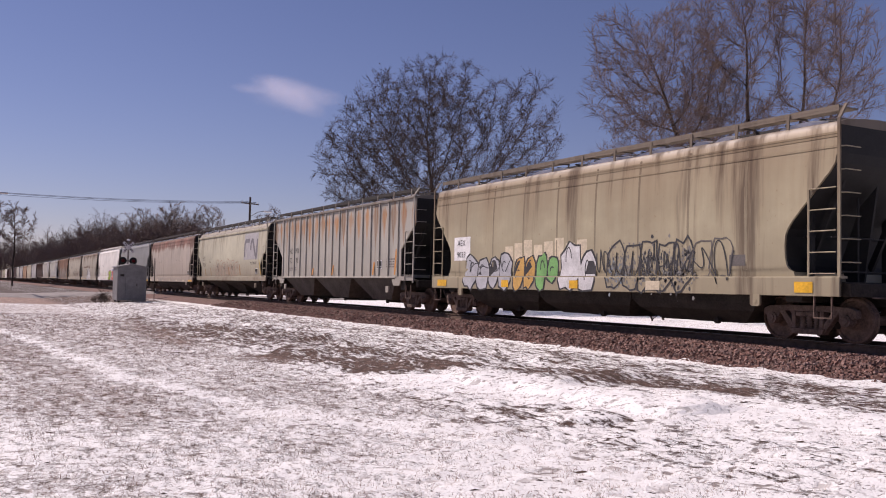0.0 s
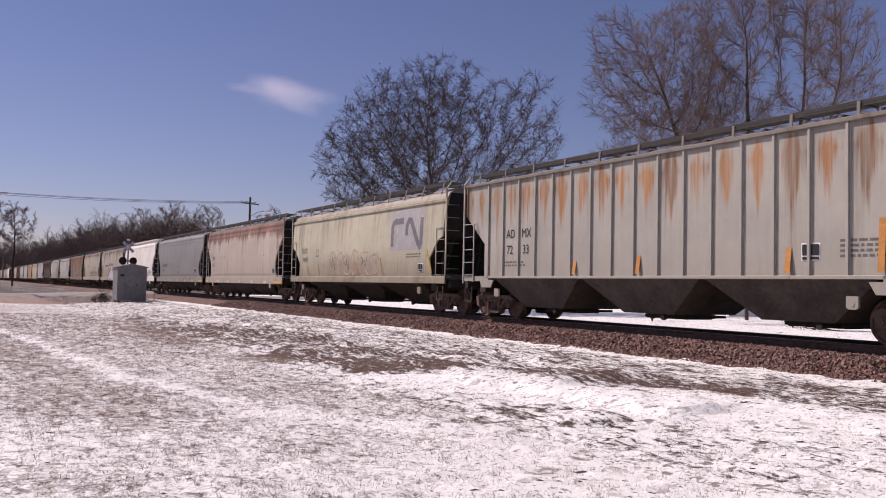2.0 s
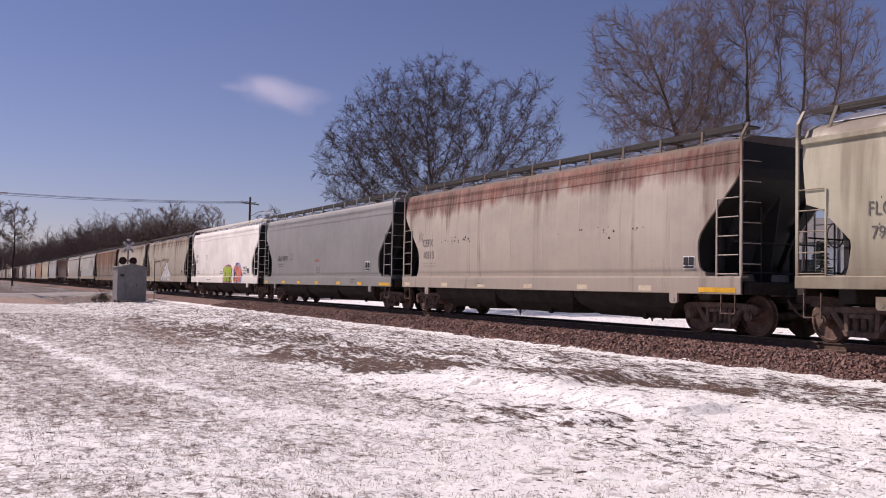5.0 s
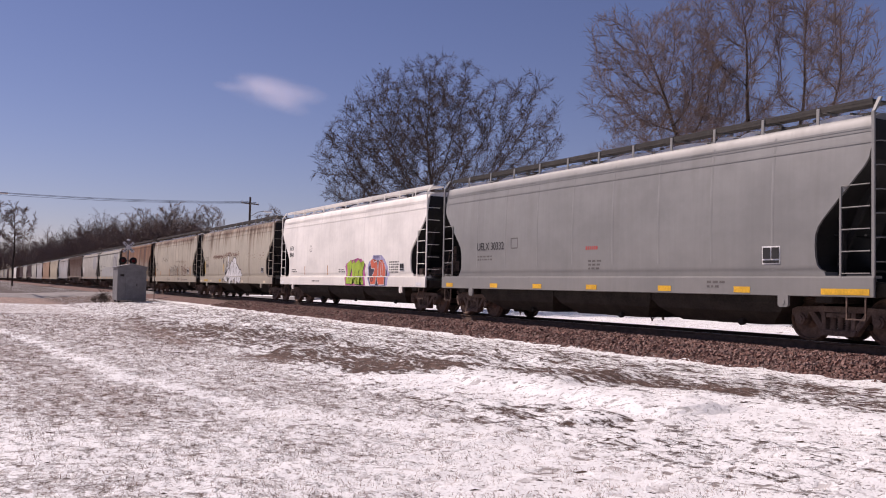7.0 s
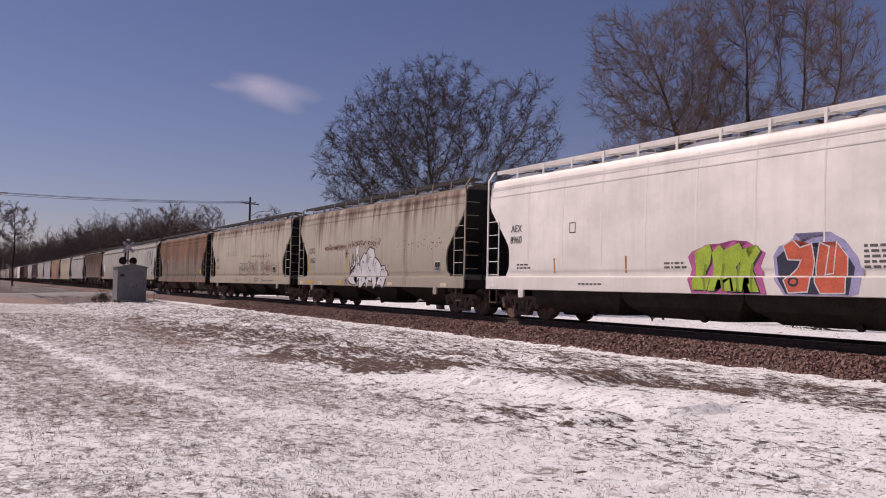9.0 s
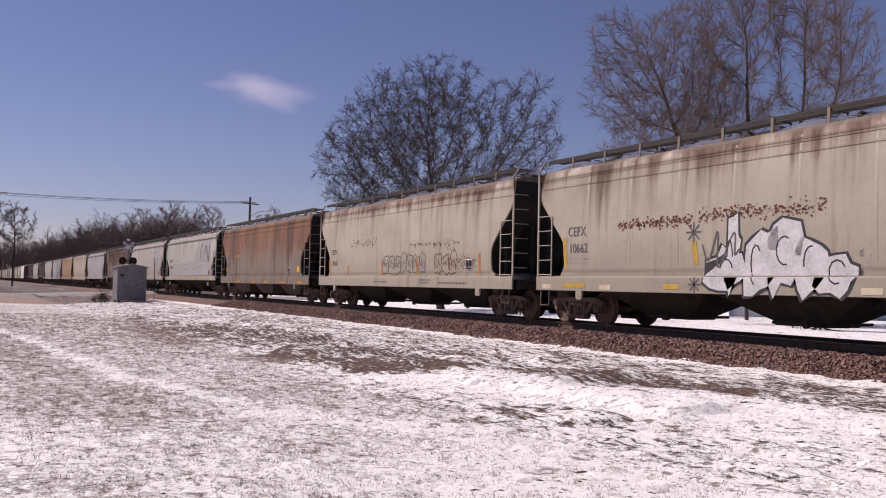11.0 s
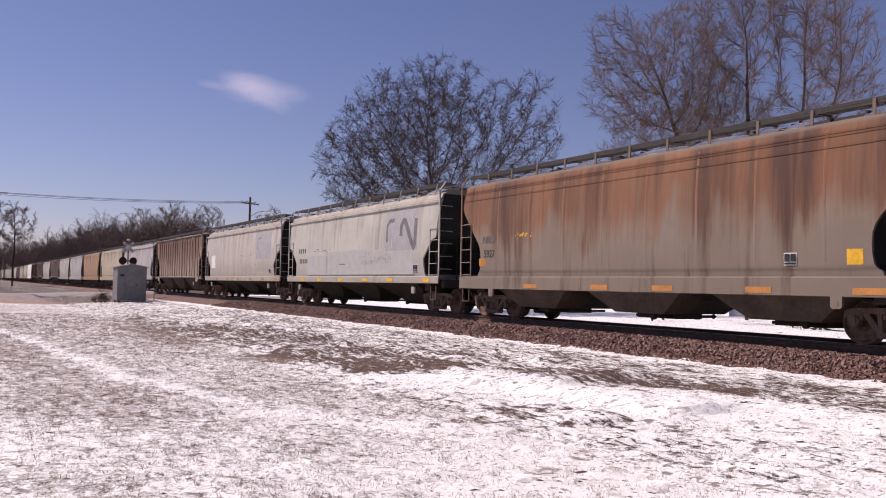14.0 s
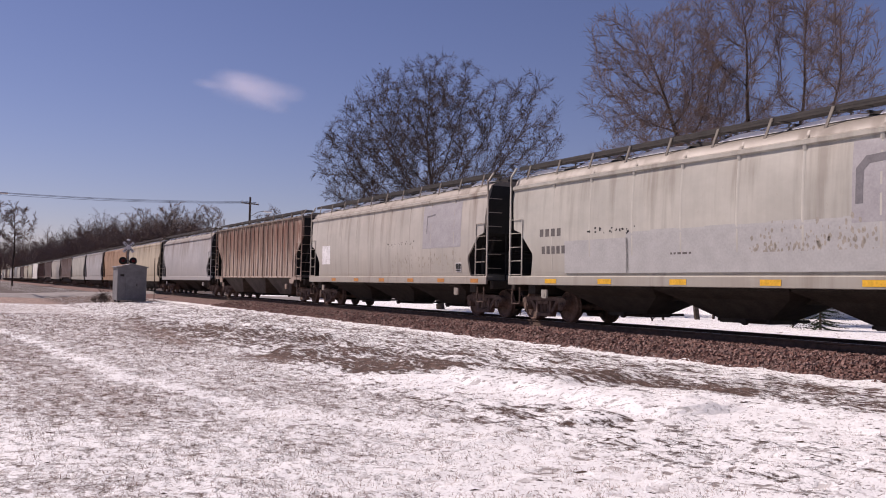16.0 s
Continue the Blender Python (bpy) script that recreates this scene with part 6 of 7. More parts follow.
def reach(rng, points, stem, step, kill):
    """Branches that grow from a stem towards free points until each is reached; gives places and parents."""
    P = [np.array(p, float) for p in stem]
    parent = [-1] + list(range(len(stem) - 1))
    near_d, near_i = np.full(len(points), 1e9), np.zeros(len(points), int)
    fresh = list(range(len(P) - 1, len(P)))
    alive = np.ones(len(points), bool)
    kids = {}
    for _ in range(160):
        for k in fresh:
            d = np.linalg.norm(points - P[k], axis=1)
            closer = d < near_d
            near_d[closer], near_i[closer] = d[closer], k
        alive &= near_d > kill
        if not alive.any():
            break
        sums = {}
        idx = np.nonzero(alive)[0]
        dirs = (points[idx] - np.array(P)[near_i[idx]]) / near_d[idx][:, None]
        for i, v in zip(near_i[idx], dirs):
            sums[i] = sums.get(i, 0) + v
        fresh = []
        for i, v in sums.items():
            if kids.get(i, 0) >= 3:
                continue
            kids[i] = kids.get(i, 0) + 1
            v = v / max(np.linalg.norm(v), 1e-6)
            if parent[i] >= 0:
                w = P[i] - P[parent[i]]
                v = v + 0.8 * w / max(np.linalg.norm(w), 1e-6)
            v = v + rng.normal(0, 0.07, 3)
            P.append(P[i] + step * v / np.linalg.norm(v))
            parent.append(i)
            fresh.append(len(P) - 1)
    return np.array(P), parent


def bare_tree(x, y, z, blobs, number, tips, seed, label, twig=M_TWIG, fork=4.0, leaves=0, step=0.42, kill=0.60, thick=1.0, coarse=0.64):
    """A bare tree whose branches fill its crown; the crown is given across, along and up from the view of the track."""
    rng = np.random.default_rng(seed)
    R, A = np.array((0.4787, 0.878, 0)), np.array((-0.878, 0.4787, 0))
    pts = crown_points(rng, blobs, number)
    pts = pts[:, :1] * R + pts[:, 1:2] * A + pts[:, 2:] * np.array((0, 0, 1.0))
    lean = pts.mean(0) * np.array((1, 1, 0)) * 0.25
    stem = [np.array((0, 0, -0.3)) + (k / 8) * np.array((lean[0], lean[1], fork)) + (rng.normal(0, 0.04, 3) if k else 0) for k in range(9)]
    P, parent = reach(rng, pts, stem, step, kill)
    n = len(P)
    flow = np.zeros(n)
    rad = np.zeros(n)
    for k in range(n - 1, -1, -1):
        if flow[k] == 0:
            flow[k] = tips["tip"] ** 2.15
        rad[k] = thick * flow[k] ** (1 / 2.15)
        rad[k] *= 1 + 0.7 * min(1.0, max(0.0, (rad[k] - 0.03) / 0.08))
        if parent[k] >= 0:
            flow[parent[k]] += flow[k]
    out = []
    for k in range(1, n):
        q = parent[k]
        level = 0 if rad[k] > 0.14 else 1 if rad[k] > 0.06 else 2 if rad[k] > 0.028 else 3
        out.append((P[q], P[k], min(rad[q], rad[k] * 1.5), rad[k], level))
    thin = [k for k in range(9, n) if rad[k] < 0.055]
    ends = []
    for k in thin:
        d = P[k] - P[parent[k]]
        d /= np.linalg.norm(d)
        for _ in range(tips["number"]):
            side = np.cross(d, rng.normal(size=3))
            side /= max(np.linalg.norm(side), 1e-6)
            a = radians(rng.uniform(*tips["angle"]))
            v = d * math.cos(a) + side * math.sin(a) + np.array((0, 0, tips["lift"]))
            v /= np.linalg.norm(v)
            L = rng.uniform(*tips["length"])
            p = P[k] + (P[parent[k]] - P[k]) * rng.random()
            m = p + v * L * 0.5
            w = v + rng.normal(0, 0.13, 3)
            e = m + w / np.linalg.norm(w) * L * 0.5
            out += [(p, m, 0.014 * coarse, 0.012 * coarse, 4), (m, e, 0.012 * coarse, 0.004, 5)]
            ends.append(e)
            for b in (p + v * L * 0.25, p + v * L * 0.38, m):
                w = v + rng.normal(0, 0.42, 3)
                out.append((b, b + w / np.linalg.norm(w) * L * 0.5, 0.011 * coarse, 0.004, 5))
    tree = tagged(new("bare_tree"), label, "tree")
    tree.matrix_world = pose(x, y, z)
    sides = [9, 7, 5, 4, 3, 3]
    tubes("trunk", [o for o in out if o[4] <= 2], sides, M_BARK, tree)
    tubes("crown", [o for o in out if o[4] > 2], sides, twig, tree, "mass of fine bare twigs", 5)
    if leaves:
        verts, faces = [], []
        for _ in range(leaves):
            p = ends[rng.integers(len(ends))] + rng.normal(0, 0.05, 3)
            a, b = rng.normal(size=3), rng.normal(size=3)
            a, b = a / np.linalg.norm(a), b / np.linalg.norm(b)
            s = rng.uniform(0.05, 0.10)
            i = len(verts)
            verts += [tuple(p), tuple(p + a * s + b * s * 0.5), tuple(p + a * s * 1.9), tuple(p + a * s - b * s * 0.5)]
            faces.append((i, i + 1, i + 2, i + 3))
        me = bpy.data.meshes.new("leaves")
        me.from_pydata(verts, [], faces)
        me.materials.append(M_LEAF)
        lv = new("leaves", me)
        lv.parent = tree
        tagged(lv, "a few brown dead leaves", kind="stuff")
    return tree


bare_tree(-54.5, 13.3, -0.6, [(-1.8, 0, 10.2, 6.9, 6.2, 7.2), (-5.2, 0, 10.0, 4.4, 4.5, 3.6), (5.3, 0.5, 13.0, 3.5, 3.6, 4.4), (4.4, 0, 9.8, 2.8, 3.2, 2.2), (-0.6, 0, 14.6, 4.0, 4.0, 3.4)], 3700, OAK_TIPS, 3, "broad bare oak with a rounded dark crown", leaves=1500, fork=4.8)


def grove(u, depth, blobs, number, seed, label, fork, thick=1.0):
    bare_tree(-0.878 * depth + 0.4787 * u, -16.36 + 0.4787 * depth + 0.878 * u, -0.6, blobs, number, ELM_TIPS, seed, label, M_TWIG_RED, fork, 0, 0.42, 0.62, thick, 0.62)


grove(14.3, 49.0, [(-3.2, 0, 13.6, 3.3, 3.0, 3.6), (-1.0, 0, 15.5, 2.4, 2.4, 2.6), (-5.0, 0, 15.4, 1.5, 1.6, 2.6), (0.6, 0, 13.0, 1.7, 2.0, 3.0)], 1500, 11, "tall bare tree with branches that fan widely", 7.5, 1.15)
grove(17.2, 49.5, [(-0.3, 0, 17.0, 2.9, 2.6, 3.6), (0.8, 0, 13.2, 1.6, 1.8, 2.2)], 700, 15, "tall bare tree with a straight trunk", 9.0, 1.2)
grove(18.8, 48.0, [(1.0, 0, 17.3, 2.3, 2.4, 3.4), (1.6, 0, 12.6, 2.3, 1.8, 1.9)], 600, 19, "tall bare tree with upright branches", 8.5, 1.2)
grove(20.4, 50.5, [(2.6, 0, 15.8, 2.3, 2.4, 3.2), (3.9, 0, 13.4, 1.4, 1.6, 2.0), (1.4, 0, 11.5, 2.0, 1.6, 1.5)], 650, 23, "bare tree that leans outward over the others", 7.5, 1.1)
grove(12.0, 47.5, [(-0.8, 0, 9.6, 2.3, 2.0, 1.9), (-2.8, 0, 8.3, 2.0, 1.5, 1.1), (1.4, 0, 10.0, 1.8, 2.0, 2.4)], 1400, 27, "low bare thicket tree with dense reddish twigs", 4.5)
grove(15.6, 50.5, [(0.0, 0, 12.0, 2.4, 2.2, 3.6), (2.4, 0, 11.0, 1.6, 1.6, 1.8)], 1500, 29, "bare tree with dense thin upright twigs", 6.0)

# woods on the rise behind the far end of the train
WOOD = dict(pieces=[3, 3, 1, 1], wobble=[0.05, 0.08, 0.15, 0.2], lift=[0.02, 0.03, 0.02, 0.0], taper=[0.5, 0.25, 0.4, 0.5],
            kids=[13, 9, 7], start=[0.35, 0.15, 0.15], angle=[(5, 70), (22, 55), (28, 70)], ratio=[0.80, 0.50, 0.55], thin=[0.34, 0.4, 0.5], least=0.024, even=0.9)
# brown twigs lightened, with distance haze mixed into the colour
M_WOODS = mottled("haze_lightened_woods", (0.135, 0.10, 0.088), (0.23, 0.175, 0.152), 0.05, 1.0)


def woods():
    kinds = []
    for s in range(4):
        out = []
        grow(random.Random(100 + s), out, Vector((0, 0, -1)), Vector((0, 0, 1)), 7.0, 0.26, 0, WOOD)
        tmp = tubes("far_woods", out, [3, 3, 3, 3], M_WOODS, spikes=2)
        v = np.array([tuple(q.co) for q in tmp.data.vertices])
        f = [tuple(p.vertices) for p in tmp.data.polygons]
        bpy.data.objects.remove(tmp)
        kinds.append((v, f))
    rng = random.Random(77)
    V, F, base = [], [], 0
    for k in range(520):
        v, f = kinds[k % 4]
        if k < 400:
            # a belt along the foot of the rise
            u = rng.random()
            x = -470 + 270 * u
            y = 8 + (0.24 * -x - 26) * rng.random() ** 1.1
            s = rng.uniform(0.75, 1.5)
        else:
            # and across the end of the line
            x, y = rng.uniform(-640, -445), rng.uniform(-80, 50)
            s = rng.uniform(1.4, 2.3)
        a = rng.uniform(0, 6.28)
        c, sn = math.cos(a) * s, math.sin(a) * s
        q = np.stack([v[:, 0] * c - v[:, 1] * sn + x, v[:, 0] * sn + v[:, 1] * c + y, v[:, 2] * s + hill(x, y)], 1)
        V.append(q)
        F += [tuple(i + base for i in p) for p in f]
        base += len(q)
    me = bpy.data.meshes.new("far_woods")
    me.from_pydata(np.concatenate(V).tolist(), [], F)
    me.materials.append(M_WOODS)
    tagged(new("far_woods", me), "dense leafless brown woods on a low rise", "woods", kind="stuff")


def hill(x, y):
    return float(ground_height(np.array(float(x)), np.array(float(y))))


woods()
FAR_TIPS = dict(length=(0.7, 1.5), angle=(20, 55), lift=0.1, number=3, tip=0.014)
bare_tree(-191.0, 43.8, 0.0, [(0, 0, 13.0, 4.2, 4.0, 5.0)], 420, FAR_TIPS, 31, "slender bare tree behind the street lamp", M_TWIG_RED, 6.0, 0, 0.7, 1.0, 1.0, 2.6)
bare_tree(-180.0, -8.5, -0.6, [(-0.5, 0, 11.6, 4.6, 4.0, 4.0)], 420, FAR_TIPS, 35, "bare tree beside the road", M_TWIG_RED, 6.0, 0, 0.7, 1.0, 1.0, 2.6)
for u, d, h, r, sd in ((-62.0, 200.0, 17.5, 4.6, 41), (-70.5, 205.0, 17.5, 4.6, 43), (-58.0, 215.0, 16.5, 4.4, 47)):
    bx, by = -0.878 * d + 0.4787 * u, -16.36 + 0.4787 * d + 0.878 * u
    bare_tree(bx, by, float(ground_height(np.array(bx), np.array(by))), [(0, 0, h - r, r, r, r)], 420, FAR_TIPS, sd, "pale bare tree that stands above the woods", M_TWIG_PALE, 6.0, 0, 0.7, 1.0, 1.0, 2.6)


# ---- cloud ----
def cloud():
    m = bpy.data.materials.new("thin_cloud")
    m.use_nodes = True
    nt = m.node_tree
    nt.nodes.clear()
    o = nt.nodes.new("ShaderNodeOutputMaterial")
    mix, clear, white = nt.nodes.new("ShaderNodeMixShader"), nt.nodes.new("ShaderNodeBsdfTransparent"), nt.nodes.new("ShaderNodeBsdfDiffuse")
    white.inputs["Color"].default_value = (0.85, 0.78, 0.78, 1)
    v = coords(nt)
    add = nt.nodes.new("ShaderNodeVectorMath")
    add.operation = "ADD"
    info = nt.nodes.new("ShaderNodeObjectInfo")
    nt.links.new(v, add.inputs[0])
    nt.links.new(info.outputs["Location"], add.inputs[1])
    ln = nt.nodes.new("ShaderNodeVectorMath")
    ln.operation = "LENGTH"
    nt.links.new(v, ln.inputs[0])
    fall = span(nt, ln.outputs["Value"], 0.0, 1.0, 1.0, 0.0)
    n = noise_at(nt, add.outputs[0], 1.6, 6.0, 0.6)
    a = span(nt, calc(nt, "ADD", fall, calc(nt, "MULTIPLY", calc(nt, "SUBTRACT", n, 0.5), 0.9)), 0.0, 1.1, 0.0, 0.105)
    nt.links.new(calc(nt, "MULTIPLY", a, span(nt, ln.outputs["Value"], 0.7, 1.0, 1.0, 0.0)), mix.inputs[0])
    nt.links.new(clear.outputs[0], mix.inputs[1])
    back, both = nt.nodes.new("ShaderNodeBsdfTranslucent"), nt.nodes.new("ShaderNodeAddShader")
    back.inputs["Color"].default_value = (0.85, 0.78, 0.78, 1)
    nt.links.new(white.outputs[0], both.inputs[0])
    nt.links.new(back.outputs[0], both.inputs[1])
    nt.links.new(both.outputs[0], mix.inputs[2])
    nt.links.new(mix.outputs[0], o.inputs[0])
    me = bpy.data.meshes.new("puff")
    bm = bmesh.new()
    bmesh.ops.create_circle(bm, cap_ends=True, segments=40, radius=1.0)
    bm.to_mesh(me)
    bm.free()
    me.materials.append(m)
    thing = new("cloud")
    tagged(thing, "small thin pinkish-white fair-weather cloud", "cloud")
    thing.matrix_world = CLOUD_START
    for k, (x, y, rx, ry, turn) in enumerate([(-66, 24, 36, 10, -16), (-26, 24, 44, 22, -24), (4, 8, 58, 30, -24), (48, -4, 52, 20, -16), (22, -18, 46, 18, -28), (0, 6, 86, 34, -18), (-8, 12, 50, 28, -20)]):
        p = part("puff", me, None, thing)
        p.matrix_basis = pose(x, y, k * 3.0, 0, 0, turn) @ Matrix.Diagonal((rx, ry, 1, 1))
    return thing


CLOUD_START = look((-1423, 457, 316), (-2846, 930, 631)) @ pose(0, 0, 0, 0, 0, 11)
CLOUD = cloud()


# ---- sleepers and loose stones ----
for k in range(130):
    part("sleeper", shared(("sleeper",), make_tie, M_TIE), None, track, at=pose(-3.0 - 0.53 * k, 0, 0))


def ballast():
    """Crushed stone on the near shoulder, joined."""
    rng = np.random.default_rng(4)
    n = 34000
    x = -3 - 50 * rng.random(n) ** 1.5
    y = np.where(rng.random(n) < 0.88, -1.0 - 2.45 * rng.random(n), -0.6 + 2.4 * rng.random(n))
    top = np.interp(y, [-3.5, -2.9, -2.2, -1.6, 0, 1.6, 2.2], [-0.49, -0.42, -0.22, -0.205, -0.21, -0.205, -0.22])
    r = (0.018 + 0.028 * rng.random(n)) * (1 + 0.02 * (-x))
    cube = np.array([(1, 0, 0), (-1, 0, 0), (0, 1, 0), (0, -1, 0), (0, 0, 1), (0, 0, -1)], float)
    tri = np.array([(0, 2, 4), (2, 1, 4), (1, 3, 4), (3, 0, 4), (2, 0, 5), (1, 2, 5), (3, 1, 5), (0, 3, 5)])
    q = rng.normal(size=(n, 4))
    q /= np.linalg.norm(q, axis=1, keepdims=True)
    w, a, b, c = q.T
    rot = np.stack([1 - 2 * (b * b + c * c), 2 * (a * b - c * w), 2 * (a * c + b * w), 2 * (a * b + c * w), 1 - 2 * (a * a + c * c), 2 * (b * c - a * w), 2 * (a * c - b * w), 2 * (b * c + a * w), 1 - 2 * (a * a + b * b)], 1).reshape(n, 3, 3)
    pts = cube[None] * (r[:, None, None] * (0.7 + 0.6 * rng.random((n, 6, 1))))
    pts = np.einsum("nij,nkj->nki", rot, pts) + np.stack([x, y, top + r * 0.35], 1)[:, None]
    me = bpy.data.meshes.new("ballast_stones")
    me.from_pydata(pts.reshape(-1, 3).tolist(), [], (tri[None] + 6 * np.arange(n)[:, None, None]).reshape(-1, 3).tolist())
    me.materials.append(M_STONE)
    tagged(new("ballast_stones", me), "loose red-brown crushed stones along the rails", "ballast", kind="stuff")


ballast()


def ground_at(x, y):
    """Height of the built sheet at many points."""
    i = np.clip(np.searchsorted(XS, x) - 1, 0, len(XS) - 2)
    j = np.clip(np.searchsorted(YS, y) - 1, 0, len(YS) - 2)
    u, v = (x - XS[i]) / (XS[i + 1] - XS[i]), (y - YS[j]) / (YS[j + 1] - YS[j])
    return (GZ[j, i] * (1 - u) + GZ[j, i + 1] * u) * (1 - v) + (GZ[j + 1, i] * (1 - u) + GZ[j + 1, i + 1] * u) * v


def grass():
    """Short dead blades that stand out of the thin snow."""
    rng = np.random.default_rng(9)
    n = 120000
    x = -2.5 - 42 * rng.random(n) ** 2.0
    y = -15.9 + 12.3 * rng.random(n)
    keep = rng.random(n) > np.clip((snow_cover(x, y) - 0.40) * 2.0, 0, 0.9)
    keep &= (y < -10.6) | (rng.random(n) < 0.45)
    clump = np.array([noise.noise((a * 2.2, b * 2.2, 21.0)) for a, b in zip(x, y)])
    keep &= clump > rng.uniform(-0.45, 0.35, n)
    x, y = x[keep], y[keep]
    z = ground_at(x, y) - 0.005
    V, F = [], []
    m = len(x)
    far = np.clip(-x / 14, 0.7, 2.2)
    for k in range(4):
        a = rng.uniform(0, 6.283, m)
        h = rng.uniform(0.014, 0.045, m) * np.where(rng.random(m) < 0.06, 2.0, 1.0)
        lean = rng.uniform(0.3, 1.6, m) * h
        w = 0.0030 * far * rng.uniform(0.7, 1.4, m)
        bx, by = x + rng.normal(0, 0.025, m), y + rng.normal(0, 0.025, m)
        dx, dy = np.cos(a), np.sin(a)
        V += [np.stack([bx - dy * w, by + dx * w, z], 1), np.stack([bx + dy * w, by - dx * w, z], 1), np.stack([bx + dx * lean, by + dy * lean, z + h], 1)]
        i = 3 * k * m + np.arange(m)
        F.append(np.stack([i, i + m, i + 2 * m], 1))
    me = bpy.data.meshes.new("dead_grass")
    me.from_pydata(np.concatenate(V).tolist(), [], np.concatenate(F).tolist())
    me.materials.append(by_piece("dead_grass", [(0.13, 0.083, 0.068), (0.27, 0.178, 0.145), (0.42, 0.295, 0.245), (0.54, 0.41, 0.35)], 0.9, bump=0.0))
    tagged(new("dead_grass", me), "short dead grass blades through thin snow", "grass", kind="stuff")


grass()


def clods():
    """Dark clods and dead leaves that lie on the snow."""
    rng = np.random.default_rng(12)
    n = 1000
    x = -3.0 - 22 * rng.random(n) ** 1.6
    y = -15.8 + 11.8 * rng.random(n)
    z = ground_at(x, y)
    ring = np.array([(math.cos(6.283 * k / 6), math.sin(6.283 * k / 6)) for k in range(6)])
    r = rng.uniform(0.010, 0.028, n) * np.where(rng.random(n) < 0.08, 1.8, 1.0)
    h = r * rng.uniform(0.15, 0.4, n)
    V = np.zeros((n, 7, 3))
    for k in range(6):
        f = rng.uniform(0.6, 1.3, n)
        u, w = ring[k, 0] * r * f * 2.2, ring[k, 1] * r * f * 0.8
        V[:, k] = np.stack([x + 0.478 * u - 0.878 * w, y + 0.878 * u + 0.478 * w, z - 0.004], 1)
    V[:, 6] = np.stack([x + r * rng.normal(0, 0.3, n), y + r * rng.normal(0, 0.3, n), z + h], 1)
    tri = np.array([(k, (k + 1) % 6, 6) for k in range(6)])
    me = bpy.data.meshes.new("clods")
    me.from_pydata(V.reshape(-1, 3).tolist(), [], (tri[None] + 7 * np.arange(n)[:, None, None]).reshape(-1, 3).tolist())
    me.materials.append(by_piece("earth_clods", [(0.035, 0.024, 0.018), (0.07, 0.045, 0.035), (0.11, 0.075, 0.055)], 0.95))
    tagged(new("clods", me), "dark clods and dead leaves on the snow", "clods", kind="stuff")


clods()


# ---- shrubs ----
SHRUB = dict(pieces=[2, 3, 3, 2], wobble=[0.1, 0.15, 0.2, 0.2], lift=[0, 0.05, 0.0, 0.0], taper=[0.8, 0.4, 0.4, 0.5],
             kids=[14, 6, 4], start=[0.0, 0.2, 0.1], angle=[(10, 65), (20, 55), (25, 60)], ratio=[3.0, 0.5, 0.5], thin=[0.5, 0.5, 0.6], least=0.006, even=0.0)


def shrub(x, y, size, seed, label, mat):
    out = []
    grow(random.Random(seed), out, Vector((0, 0, -0.05)), Vector((0, 0, 1)), 0.35 * size, 0.035 * size, 0, SHRUB)
    thing = tagged(new("shrub"), label, "shrub")
    thing.matrix_world = pose(x, y, float(ground_at(np.array([x]), np.array([y]))[0]))
    tubes("stem", [o for o in out if o[4] <= 1], [5, 4, 3, 3], M_BARK, thing)
    tubes("crown", [o for o in out if o[4] > 1], [5, 4, 3, 3], mat, thing)


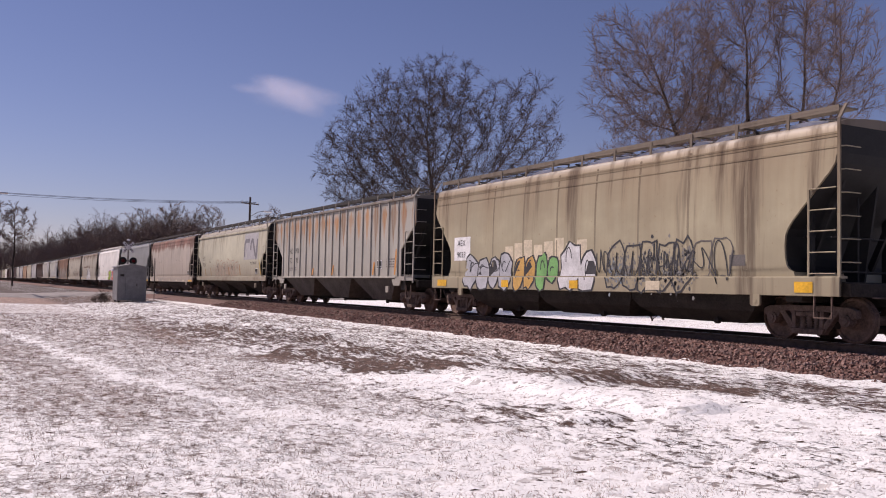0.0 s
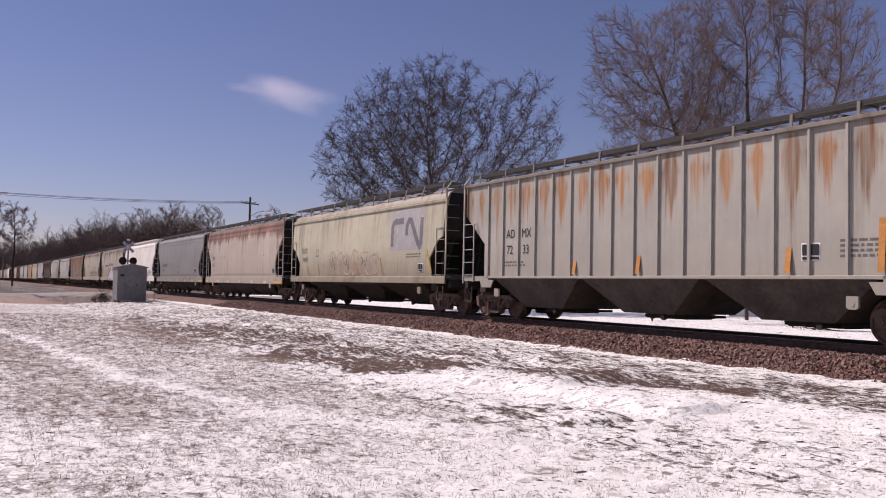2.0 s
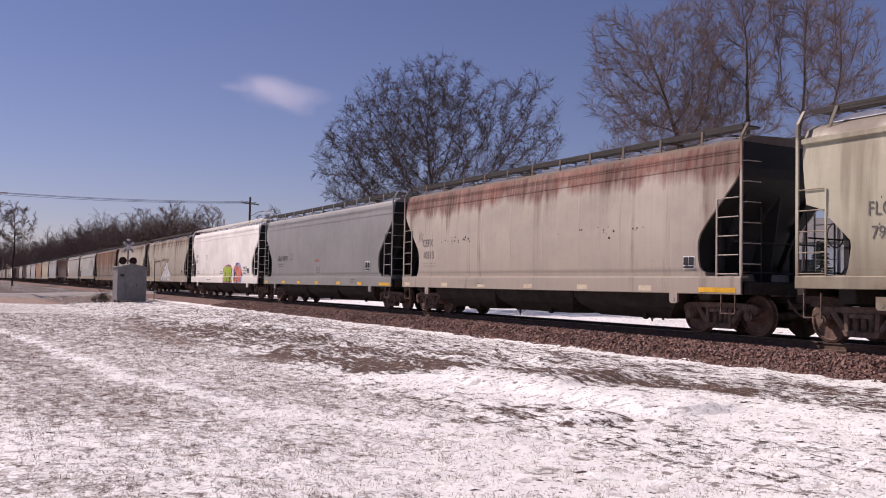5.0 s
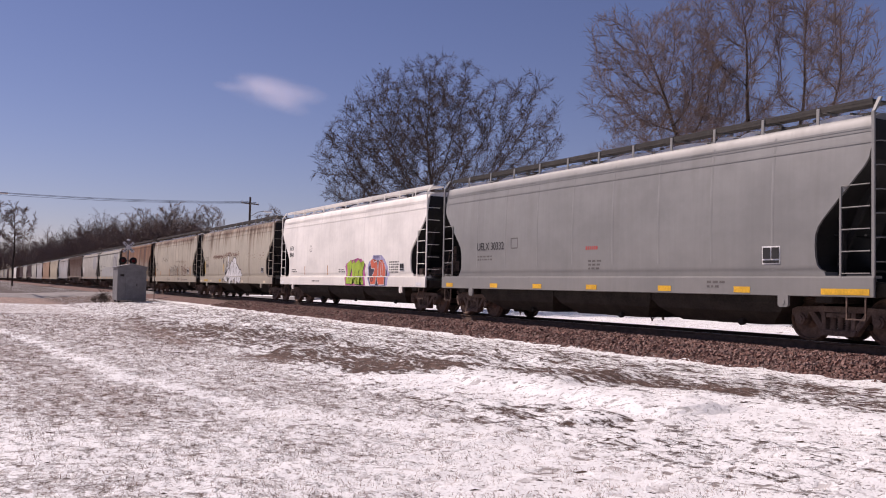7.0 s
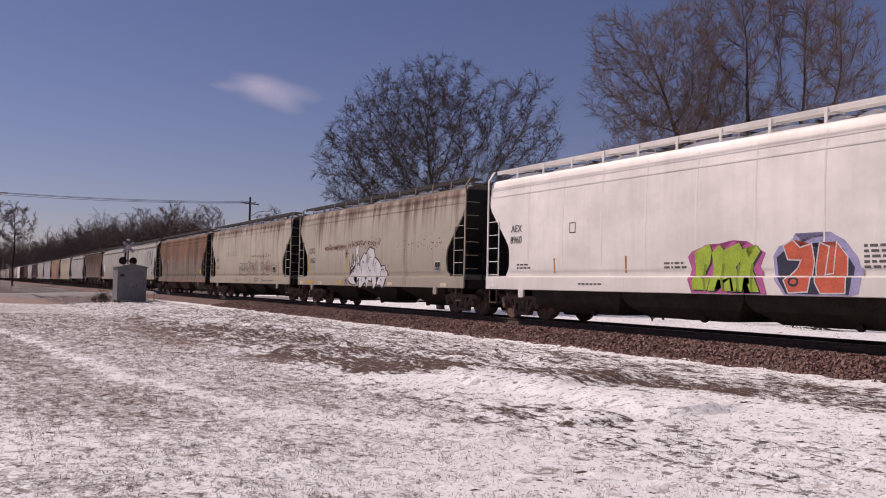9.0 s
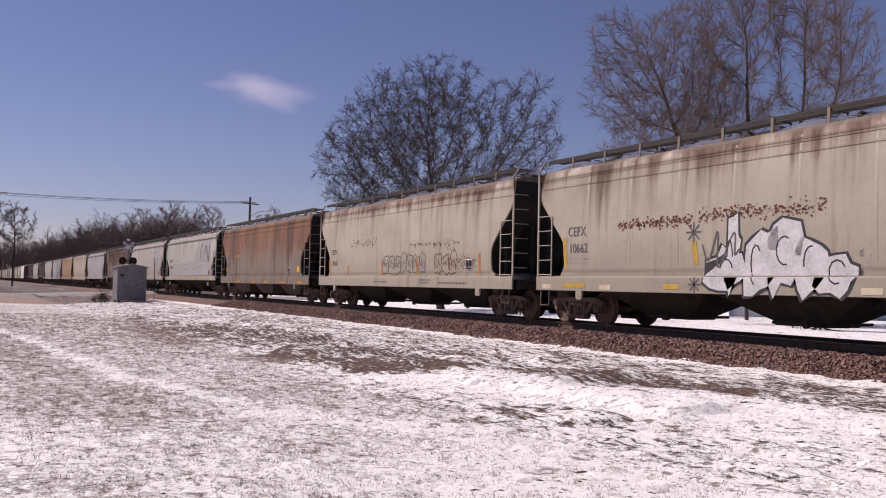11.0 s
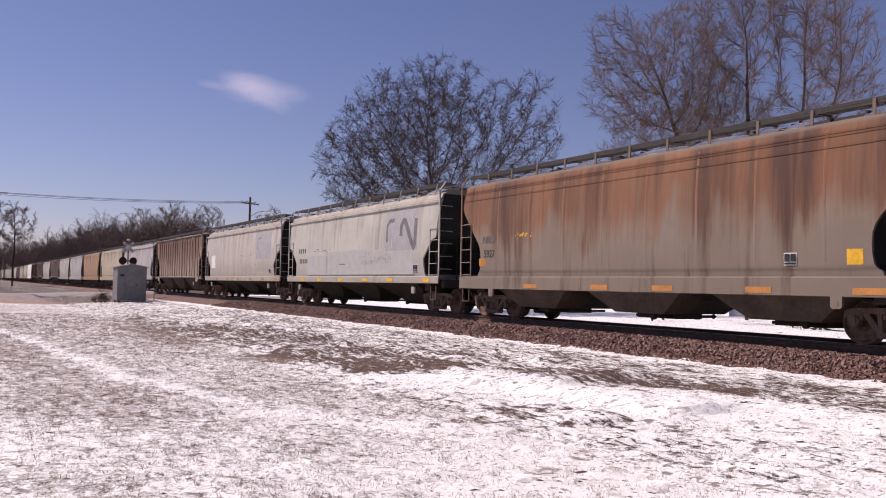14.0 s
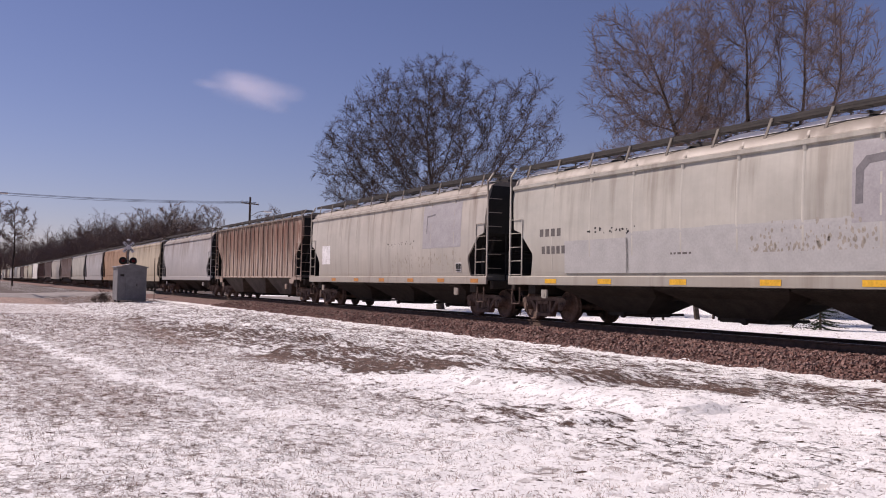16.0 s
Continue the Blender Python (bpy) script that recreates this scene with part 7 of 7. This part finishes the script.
shrub(-60.2, -8.6, 0.75, 51, "dark bare shrub beside the relay hut", M_BARK)
shrub(-60.6, -8.3, 0.7, 52, "dark bare shrub beside the relay hut", M_BARK)
shrub(-60.0, -8.9, 0.55, 53, "dark bare shrub beside the relay hut", M_BARK)
for k, (x, y, s) in enumerate([(-28.0, 17.5, 1.2), (-34.5, 14.8, 1.3), (-44.0, 13.0, 1.2), (-23.5, 19.0, 1.0), (-19.5, 18.0, 1.2)]):
    shrub(x, y, s, 60 + k, "bare brown shrub in the snow behind the track", M_TWIG)


def spruce(x, y, height):
    thing = tagged(new("spruce"), "small dark green spruce behind the track", "tree")
    thing.matrix_world = pose(x, y, -0.65)
    part("trunk", rod(bmesh.new(), (0, 0, -0.2), (0, 0, height), 0.07, 7, 0.01), M_BARK, thing)
    rng = random.Random(5)
    verts, faces = [], []
    for _ in range(420):
        u = rng.random() ** 0.8
        z = 0.15 + u * (height - 0.2)
        r = (1 - u) * height * 0.34 + 0.08
        a = rng.uniform(0, 6.283)
        L = r * rng.uniform(0.7, 1.1)
        for k in range(9):
            t = 0.2 + 0.8 * k / 8
            c = Vector((math.cos(a) * L * t, math.sin(a) * L * t, z - 0.25 * L * t + 0.12 * L * t * t))
            for s in (-1, 1):
                d = Vector((math.cos(a + s * 0.9), math.sin(a + s * 0.9), rng.uniform(-0.2, 0.3))) * rng.uniform(0.07, 0.14)
                w = Vector((0, 0, 0.018))
                i = len(verts)
                verts += [tuple(c + w), tuple(c + d), tuple(c - w)]
                faces.append((i, i + 1, i + 2))
    me = bpy.data.meshes.new("crown")
    me.from_pydata(verts, [], faces)
    me.materials.append(by_piece("spruce_needles", [(0.012, 0.022, 0.012), (0.022, 0.04, 0.018), (0.035, 0.055, 0.025)], 0.8))
    cr = new("crown", me)
    cr.parent = thing


spruce(-25.9, 16.7, 4.0)


def motions():
    """The train rolls past; its wheels turn with it."""
    times = (0.0, 4.0, 8.0, 12.0, 16.0)
    for car, mid in TRAIN:
        walk(car, [(t, pose(mid + speed_place(t), 0, 0)) for t in times])
    walk(CLOUD, [(t, pose(-1.12 * t, -3.75 * t, 0.22 * t) @ CLOUD_START) for t in (0.0, 8.0, 16.0)])
    steps = [k / 15 for k in range(241)]
    for wheel, x in WHEELS:
        walk(wheel, [(t, pose(x, 0, WHEEL_R, 0, math.degrees(speed_place(t) / WHEEL_R) % 360, 0)) for t in steps])


motions()
